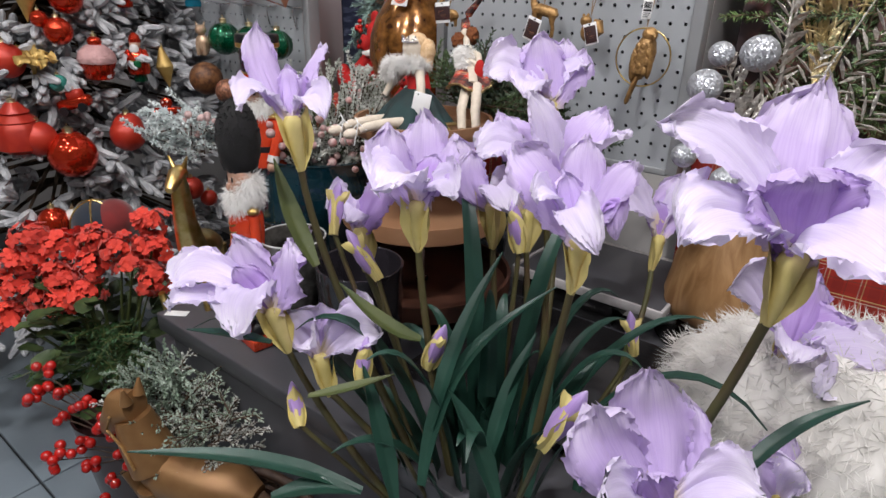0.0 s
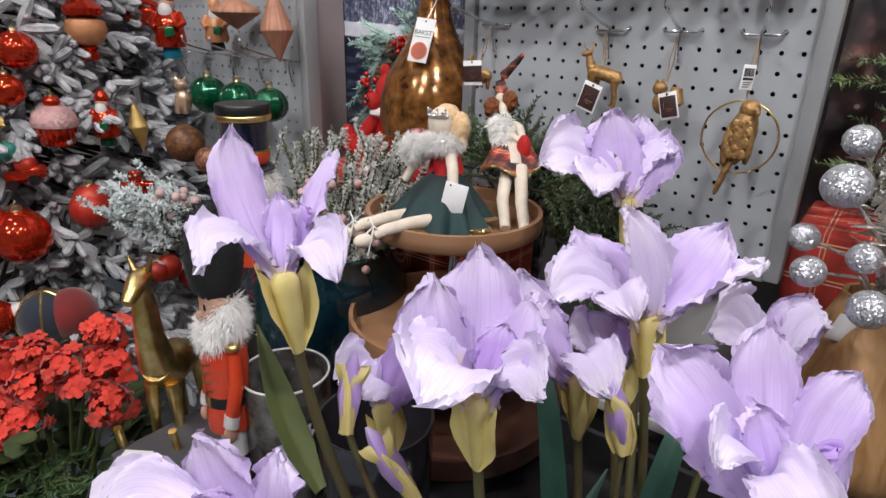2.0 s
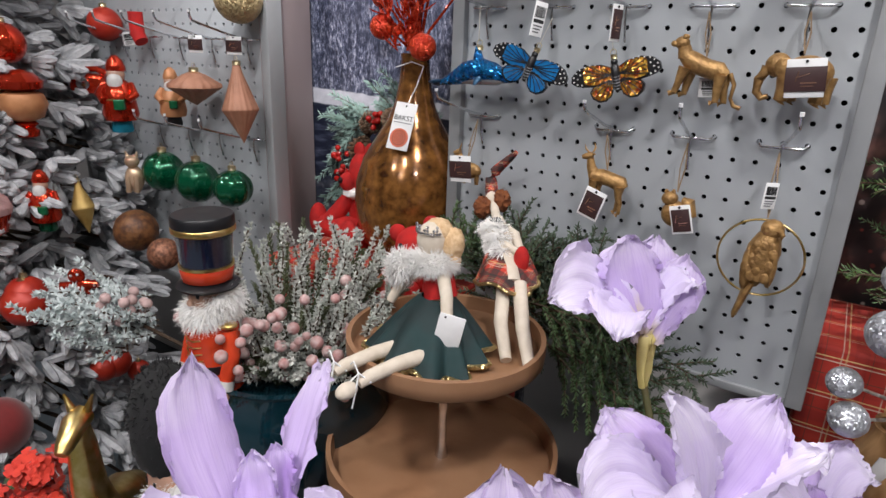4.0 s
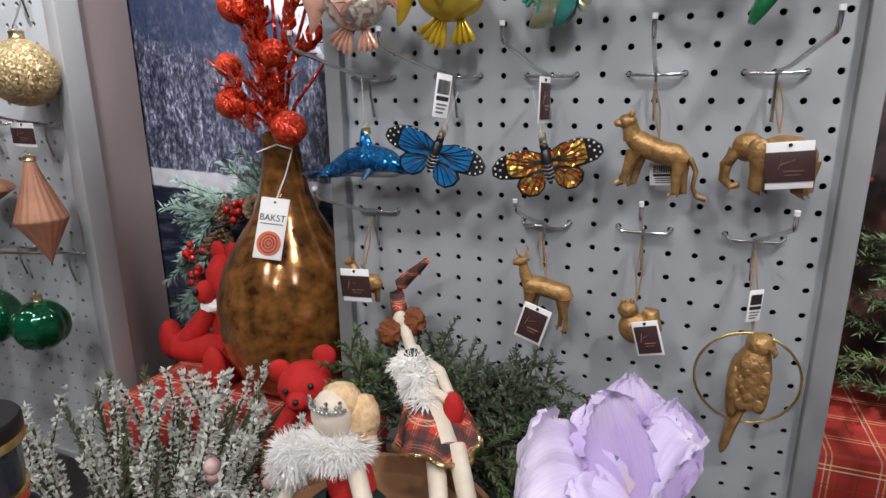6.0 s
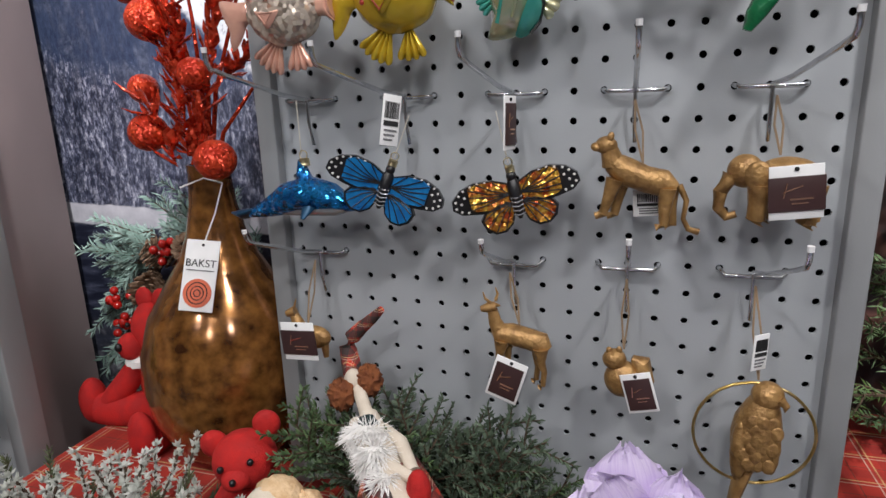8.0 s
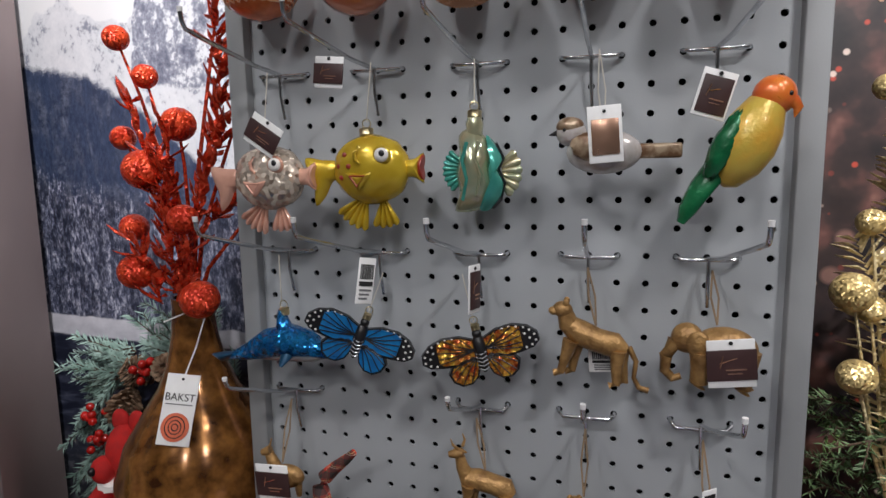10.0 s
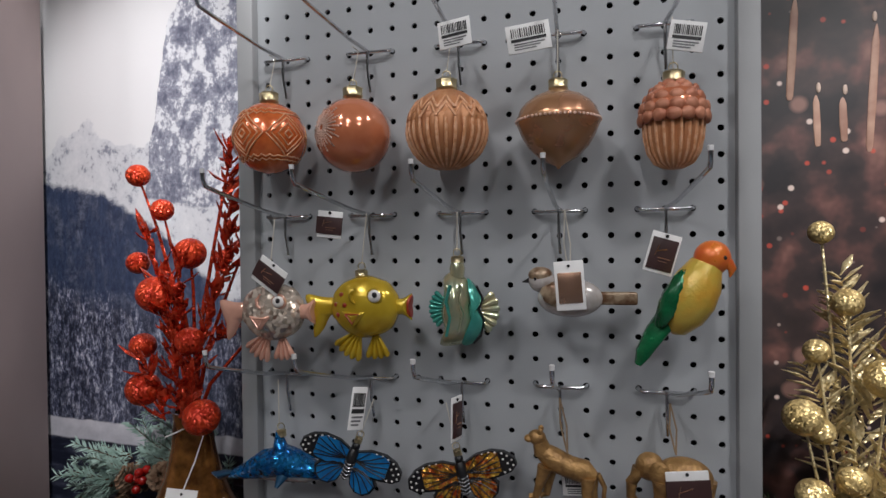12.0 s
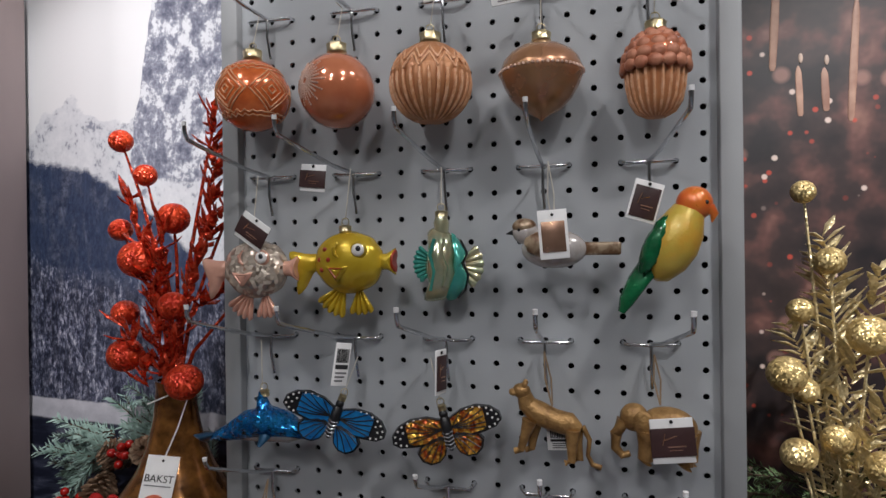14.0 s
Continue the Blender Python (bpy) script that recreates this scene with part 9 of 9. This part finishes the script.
def red_flowers():
    rr = random.Random(41)
    heads = [(-0.524, -0.69, 0.747), (-0.471, -0.657, 0.733), (-0.434, -0.623, 0.744), (-0.528, -0.719, 0.70), (-0.464, -0.682, 0.676), (-0.417, -0.634, 0.698), (-0.382, -0.59, 0.73), (-0.351, -0.54, 0.777),
             (-0.333, -0.552, 0.732), (-0.317, -0.57, 0.675), (-0.446, -0.694, 0.63), (-0.534, -0.746, 0.659), (-0.415, -0.661, 0.647), (-0.355, -0.586, 0.70), (-0.483, -0.72, 0.634), (-0.526, -0.771, 0.602)]
    base = Vector((-0.42, -0.63, 0.36))
    t = thing("flowering_plant", base, "bushy artificial plant with red flower clusters and green leaves", "artificial plant")
    for h in heads:
        c = Vector(h) - base
        s = Shape()
        for k in range(44):
            d = Vector((rr.gauss(0, 1), rr.gauss(0, 1), rr.gauss(0, 1) + 0.5)).normalized()
            floret(s, c + Vector((d.x * 0.032, d.y * 0.032, d.z * 0.026)) * rr.uniform(0.55, 1.25), d + Vector((rr.uniform(-.5, .5), rr.uniform(-.5, .5), 0.2)), rr.uniform(0.008, 0.0150), rr)
        part("bloom", s, PETALRED, t)
        part("stalk", tube([(rr.uniform(-.03, .03), rr.uniform(-.03, .03), 0.0), c * 0.6 + Vector((0, 0, 0.02)), c], [0.004, 0.003, 0.002], 6), LEAF2, t)
    for k in range(150):
        a = rr.uniform(0, 6.283)
        r = rr.uniform(0.03, 0.17)
        z = rr.uniform(0.04, 0.30)
        p = Vector((r * math.cos(a), r * math.sin(a), z))
        d = Vector((math.cos(a), math.sin(a), rr.uniform(-0.4, 0.8))).normalized()
        l = rr.uniform(0.035, 0.06)
        q = p + d * l
        part("leaf", strap([p, p.lerp(q, 0.3), p.lerp(q, 0.6) + Vector((0, 0, 0.004)), p.lerp(q, 0.85), q], l * 0.36, 0.3, 2), ROUNDLEAF, t)
    fl, tw = Shape(), Shape()
    for k in range(16):
        d = Vector((rr.uniform(-0.2, 1.0), rr.uniform(-0.9, 0.2), rr.uniform(-0.1, 0.4)))
        fir_branch(tw, fl, (rr.uniform(-0.02, 0.12), rr.uniform(-0.06, 0.0), rr.uniform(0.10, 0.25)), d, rr.uniform(0.09, 0.16), 5, 0.016, 0.0013, 260, rr)
    part("fern_stalk_work", tw, LEAF2, t, stuff=True)
    part("fern_foliage", fl, mat("fern_green", (0.035, 0.105, 0.028), 0.6, col2=(0.016, 0.055, 0.016), scale=30), t, "green fern leaves")
    p = thing("planter", (-0.42, -0.63, 0.0), "tapered dark red-brown stand holding the red flowers", "planter")
    part("pot_wall", lathe([(0.07, 0.0), (0.075, 0.01), (0.11, 0.36), (0.105, 0.36), (0.10, 0.33), (0.002, 0.33)], 32), mat("dark_red_lacquer", (0.035, 0.010, 0.010), 0.3, coat=0.4), p)


red_flowers()


def front_group():
    rr = random.Random(55)
    # wicker basket
    b = thing("basket", (0.155, -0.690, 0.0), "dark brown woven wicker basket", "basket")
    rows = 26
    for k in range(rows):
        z = 0.26 + 0.008 * k * 1.0
        r = 0.105 + 0.0015 * k
        pts = []
        for i in range(65):
            a = 2 * math.pi * i / 64
            q = r + 0.004 * math.sin(16 * a + math.pi * (k % 2))
            pts.append((q * math.cos(a) * 0.9, q * math.sin(a) * 0.5, z))
        part("weave", tube(pts, 0.0040, 6), WICKER, b)
    part("basket_rim", tube([(0.145 * 0.9 * math.cos(a), 0.145 * 0.5 * math.sin(a), 0.262 + 0.008 * rows) for a in [2 * math.pi * i / 48 for i in range(49)]], 0.008, 8), WICKER, b)
    part("basket_body", lathe([(0.09, 0.0), (0.10, 0.25), (0.128, 0.46), (0.118, 0.46), (0.09, 0.25), (0.002, 0.24)], 36).move(Matrix.Diagonal((0.86, 0.46, 1, 1))), WICKER, b)
    # rocking horse
    h = thing("rocking_horse", (0.000, -0.722, 0.300), "brushed gold painted rocking horse figure", "rocking horse", turn=(0, 0, 22))
    part("body", tube([(-0.055, 0, 0.185), (-0.02, 0, 0.180), (0.04, 0, 0.172), (0.10, 0, 0.176), (0.135, 0, 0.170)], [0.030, 0.042, 0.040, 0.042, 0.024], 22), GOLDPAINT, h)
    part("neck", tube([(-0.045, 0, 0.195), (-0.066, 0, 0.245), (-0.075, 0, 0.285)], [0.042, 0.036, 0.028], 20), GOLDPAINT, h)
    part("head", tube([(-0.066, 0, 0.305), (-0.090, 0, 0.298), (-0.118, 0, 0.262), (-0.128, 0, 0.245)], [0.024, 0.030, 0.020, 0.014], 18), GOLDPAINT, h)
    for y in (-0.013, 0.013):
        part("ear", tube([(-0.068, y, 0.318), (-0.066, y * 1.3, 0.345)], [0.010, 0.002], 10), GOLDPAINT, h)
    for x, y in ((-0.045, -0.024), (-0.045, 0.024), (0.105, -0.024), (0.105, 0.024)):
        part("leg", tube([(x, y, 0.165), (x + 0.006 * (1 if x > 0 else -1), y * 1.3, 0.09), (x, y * 1.5, 0.022)], [0.020, 0.011, 0.011], 12), GOLDPAINT, h)
    for y in (-0.04, 0.04):
        part("rocker", tube([(-0.165, y, 0.110), (-0.135, y, 0.060), (-0.06, y, 0.018), (0.04, y, 0.008), (0.13, y, 0.028), (0.18, y, 0.070)], 0.010, 10), GOLDPAINT, h)
    part("bridle", tube([(-0.088, -0.031, 0.30), (-0.100, -0.030, 0.272), (-0.070, -0.036, 0.250), (-0.05, -0.042, 0.215)], 0.0025, 6), GOLD, h)
    part("tail", tube([(0.140, 0, 0.180), (0.172, 0, 0.150), (0.176, 0, 0.095)], [0.010, 0.014, 0.006], 12), mat("horse_hair", (0.10, 0.055, 0.03), 0.9, bump=0.6), h, "brown hair tail")
    st = thing("display_block", (0.000, -0.722, 0.0), "plain charcoal block under the rocking horse", "display stand")
    part("block", box((0.0, 0.0, 0.150), (0.22, 0.12, 0.300), 0.004, 0.38), GREYTOP, st)
    # berries
    t = thing("berry_sprig", (-0.115, -0.71, 0.43), "sprig of glossy red berries with frosted leaves", "berry sprig")
    o = Vector((-0.14, -0.70, 0.42))
    seeds = [(-0.309, -0.79, 0.589), (-0.292, -0.794, 0.557), (-0.265, -0.775, 0.554), (-0.3, -0.808, 0.543), (-0.251, -0.787, 0.513), (-0.225, -0.757, 0.532), (-0.199, -0.749, 0.51), (-0.216, -0.782, 0.472),
             (-0.254, -0.815, 0.467), (-0.185, -0.743, 0.501), (-0.145, -0.731, 0.484), (-0.15, -0.738, 0.46), (-0.168, -0.777, 0.414), (-0.199, -0.787, 0.441), (-0.241, -0.814, 0.449)]
    for p in seeds:
        c = Vector(p) - o
        part("twig", tube([(0, 0, 0), c * 0.6 + Vector((0, 0, 0.01)), c], 0.0012, 5), BARK, t)
        for k in range(4):
            part("berry", ball((c.x + rr.uniform(-.016, .016), c.y + rr.uniform(-.016, .016), c.z + rr.uniform(-.016, .016)), rr.uniform(0.0075, 0.0095), 14, 9), BERRY, t)
    # frosted conifer sprigs
    f = thing("frosted_sprigs", (-0.06, -0.62, 0.50), "frosted conifer sprigs behind the rocking horse", "artificial plant")
    tw, lf, lf2 = Shape(), Shape(), Shape()
    for k in range(46):
        a = rr.uniform(0, 6.283)
        d = Vector((math.cos(a) * 1.1, math.sin(a) - 0.35, rr.uniform(0.0, 0.9)))
        fir_branch(tw, lf if k % 2 else lf2, (rr.uniform(-0.08, 0.09), rr.uniform(-0.06, 0.0), rr.uniform(-0.03, 0.05)), d, rr.uniform(0.07, 0.125), 6, 0.009, 0.0016, 420, rr)
    for k in range(16):
        d = Vector((rr.uniform(-0.9, 0.7), rr.uniform(-0.8, -0.1), rr.uniform(0.2, 1.0)))
        fir_spray(tw, lf, (rr.uniform(-0.10, -0.04), rr.uniform(-0.04, 0.02), rr.uniform(0.0, 0.06)), d, rr.uniform(0.08, 0.13), rr, 0.0075, 0.0022)
    part("twig_work", tw, BARK, f, stuff=True)
    part("frosted_foliage", lf, mat("frosted_sage", (0.40, 0.47, 0.40), 0.8, col2=(0.20, 0.27, 0.20), scale=30), f, "frosted sage needles")
    part("snowed_foliage", lf2, FROSTLEAF, f, "snow-dusted needles", stuff=True)
    part("sprig_stem", tube([(0.0, 0.0, 0.03), (0.01, -0.03, -0.14), (0.03, -0.06, -0.24)], 0.006, 6), BARK, f)


front_group()


# ---- the side with the wooden vase ----
SILVERGLIT = mat("silver_glitter", (0.62, 0.64, 0.68), 0.35, 0.6, col2=(0.52, 0.54, 0.58), scale=60, glitter=520)
SILVERLEAF = mat("champagne_glitter_leaf", (0.74, 0.70, 0.65), 0.38, 0.5, glitter=420)
GOLDGLIT = mat("gold_glitter", (0.74, 0.57, 0.27), 0.38, 0.6, col2=(0.58, 0.42, 0.17), scale=60, glitter=520)
GOLDFOIL = mat("gold_glitter_leaf", (0.86, 0.72, 0.42), 0.4, 0.5, glitter=400)


def grained_wood():
    m = mat("carved_wood", (0.46, 0.27, 0.125), 0.42, col2=(0.27, 0.135, 0.05), scale=4.5, mix=0.75, bump=0.1, bscale=120, coat=0.15)
    nt = m.node_tree
    n = [x for x in nt.nodes if x.bl_idname == "ShaderNodeTexNoise"][0]
    tc = [x for x in nt.nodes if x.bl_idname == "ShaderNodeTexCoord"][0]
    mp = node(nt, "ShaderNodeMapping")
    mp.inputs["Scale"].default_value = (11.0, 11.0, 1.6)
    mp.inputs["Rotation"].default_value = (0.25, 0.35, 0)
    nt.links.new(tc.outputs["Object"], mp.inputs[0])
    nt.links.new(mp.outputs[0], n.inputs["Vector"])
    n.inputs["Distortion"].default_value = 1.2
    return m


def wood_vase():
    t = thing("wooden_vase", (0.596, -0.014, 0.652), "carved pale wooden vase with wide faceted body and narrow foot", "vase")
    prof = [(0.036, 0.0), (0.040, 0.002), (0.041, 0.030), (0.050, 0.038), (0.080, 0.042), (0.093, 0.052), (0.098, 0.072), (0.096, 0.100), (0.087, 0.145), (0.074, 0.195), (0.059, 0.240), (0.047, 0.270), (0.042, 0.284), (0.043, 0.290), (0.037, 0.290), (0.034, 0.27), (0.034, 0.20), (0.002, 0.19)]
    s = lathe(prof, 96)
    flute = lambda x, y, z: 1 - 0.05 * abs(math.sin(4.5 * (math.atan2(y, x) + 5 * z))) ** 2.5
    s.v = [(x * flute(x, y, z), y * flute(x, y, z), z) for x, y, z in s.v]
    part("carved_body", s, grained_wood(), t)
    b = thing("round_tray", (0.596, -0.014, 0.646), "glossy black round tray under the wooden vase", "tray")
    part("disc", lathe([(0.098, 0.0), (0.100, 0.001), (0.101, 0.004), (0.099, 0.006), (0.01, 0.006)], 48), BLACKWOOD, b)
    g = thing("price_tag", (0.568, -0.066, 0.908), "blank white card tag on the wooden vase", "price tag", turn=(8, 14, 30))
    part("card", box((0, 0, 0), (0.030, 0.0012, 0.038), 0.0005), CARD, g)


wood_vase()


def silver_spray():
    foot = (0.596, -0.014, 0.925)
    balls = [((0.600, -0.025, 1.245), 0.020), ((0.535, -0.085, 1.136), 0.0185), ((0.585, -0.080, 1.140), 0.0265), ((0.535, -0.140, 1.096), 0.0245), ((0.508, -0.128, 1.030), 0.0165), ((0.520, -0.125, 0.990), 0.0190), ((0.568, -0.105, 1.012), 0.0180), ((0.585, -0.125, 0.962), 0.0225)]
    stems = [[foot, ((foot[0] + p[0]) / 2 + 0.01, (foot[1] + p[1]) / 2, (foot[2] + p[2]) / 2 + 0.02), p] for p, _ in balls]
    stems.append([foot, (0.61, -0.03, 1.10), (0.605, 0.0, 1.26)])
    stems.append([foot, (0.65, -0.02, 1.08), (0.70, 0.0, 1.22)])
    fern = [((0.605, -0.03, 1.07), (0.600, -0.01, 1.26), 30), ((0.61, -0.05, 1.0), (0.535, -0.07, 1.13), 26), ((0.61, -0.05, 0.98), (0.66, -0.05, 1.15), 28), ((0.63, -0.05, 0.99), (0.73, -0.02, 1.20), 32),
            ((0.61, -0.05, 0.99), (0.56, -0.09, 1.07), 22), ((0.63, -0.08, 0.97), (0.74, -0.10, 1.08), 30), ((0.62, -0.04, 0.98), (0.69, 0.02, 1.08), 26), ((0.64, -0.02, 1.0), (0.78, 0.0, 1.16), 30)]
    berry_spray("silver_glitter_spray", foot, "silver glitter spray with balls and fern leaves in the wooden vase", stems, balls, SILVERLEAF, SILVERGLIT, fern, True)


silver_spray()


def gold_spray():
    foot = (0.640, 0.170, 1.05)
    balls = [((0.573, 0.125, 1.546), 0.0130), ((0.599, 0.125, 1.470), 0.0155), ((0.546, 0.095, 1.350), 0.0200), ((0.628, 0.105, 1.392), 0.0215), ((0.570, 0.130, 1.415), 0.0140), ((0.573, 0.125, 1.328), 0.0145), ((0.566, 0.125, 1.256), 0.0190), ((0.604, 0.125, 1.275), 0.0165), ((0.641, 0.105, 1.253), 0.0190), ((0.70, 0.125, 1.33), 0.018), ((0.69, 0.125, 1.45), 0.016)]
    stems = [[foot, ((foot[0] * 0.55 + p[0] * 0.45), 0.165, foot[2] * 0.55 + p[2] * 0.45), p] for p, _ in balls]
    fern = [((0.600, 0.15, 1.30), (0.560, 0.14, 1.40), 26), ((0.62, 0.15, 1.20), (0.66, 0.13, 1.33), 30), ((0.615, 0.155, 1.38), (0.600, 0.15, 1.50), 30), ((0.625, 0.16, 1.34), (0.603, 0.16, 1.475), 34), ((0.625, 0.16, 1.30), (0.66, 0.16, 1.46), 30), ((0.64, 0.16, 1.20), (0.60, 0.15, 1.36), 28), ((0.63, 0.16, 1.25), (0.71, 0.16, 1.38), 28),
            ((0.63, 0.16, 1.18), (0.575, 0.16, 1.33), 24), ((0.64, 0.16, 1.18), (0.71, 0.16, 1.28), 26), ((0.64, 0.16, 1.12), (0.60, 0.16, 1.24), 22), ((0.65, 0.16, 1.36), (0.73, 0.17, 1.50), 26)]
    berry_spray("gold_glitter_spray", foot, "gold glitter spray with balls and fern leaves beside the pegboard", stems, balls, GOLDFOIL, GOLDGLIT, fern, True)
    v = thing("vase", (0.640, 0.170, 0.976), "small gold vase holding the gold spray", "vase")
    part("vase_wall", lathe([(0.03, 0.0), (0.036, 0.01), (0.030, 0.06), (0.018, 0.08), (0.020, 0.09), (0.014, 0.09)], 24), GOLDGLIT, v)


gold_spray()


def green_fir_side():
    rr = random.Random(61)
    t = thing("fir_branches", (0.62, 0.22, 0.976), "loose green artificial fir branches beside the pegboard", "fir branches")
    tw, lf, lf2 = Shape(), Shape(), Shape()
    for k in range(52):
        a = radians(rr.uniform(-20, 200))
        d = Vector((math.cos(a), rr.uniform(-0.5, 0.05), math.sin(a) * 0.7 + 0.15))
        p = (rr.uniform(-0.03, 0.18), rr.uniform(-0.05, 0.0), rr.uniform(0.0, 0.22))
        fir_branch(tw, lf if k % 3 else lf2, p, d, rr.uniform(0.10, 0.19), 7, 0.016, 0.0010, 400, rr)
    part("stem", tube([(0.05, 0, 0), (0.06, 0, 0.12), (0.07, 0, 0.27)], 0.008, 8), BARK, t)
    part("twig_work", tw, BARK, t, stuff=True)
    part("foliage", lf, FIRGREEN, t, stuff=True)
    part("young_foliage", lf2, mat("fresh_fir_needle", (0.085, 0.15, 0.035), 0.6, col2=(0.04, 0.085, 0.02), scale=30), t, "fresh yellow-green needles")


green_fir_side()


def white_plush():
    rr = random.Random(71)
    t = thing("fur_cushion", (0.845, -0.375, 0.646), "large white long-haired faux-fur cushion on the table", "cushion")
    pile = mat("cushion_fur", (0.66, 0.64, 0.61), 0.95, col2=(0.56, 0.54, 0.51), scale=25)
    c, r = (0.0, 0.0, 0.12), (0.225, 0.15, 0.14)
    part("cushion_body", ball(c, r, 40, 26, 0.10, 3), pile, t)
    s = Shape()
    for k in range(16000):
        d = Vector((rr.gauss(0, 1), rr.gauss(0, 1), rr.gauss(0, 1))).normalized()
        q = 1 + 0.10 * noise.noise(d * 3)
        p = Vector((c[0] + d.x * r[0] * q, c[1] + d.y * r[1] * q, c[2] + d.z * r[2] * q))
        spike(s, p, d * 0.6 + Vector((rr.uniform(-.7, .7), rr.uniform(-.7, .7), rr.uniform(-.9, .3))), rr.uniform(0.012, 0.026), 0.0005)
    part("fur_layer", s, pile, t, "long white fur", stuff=True)


white_plush()
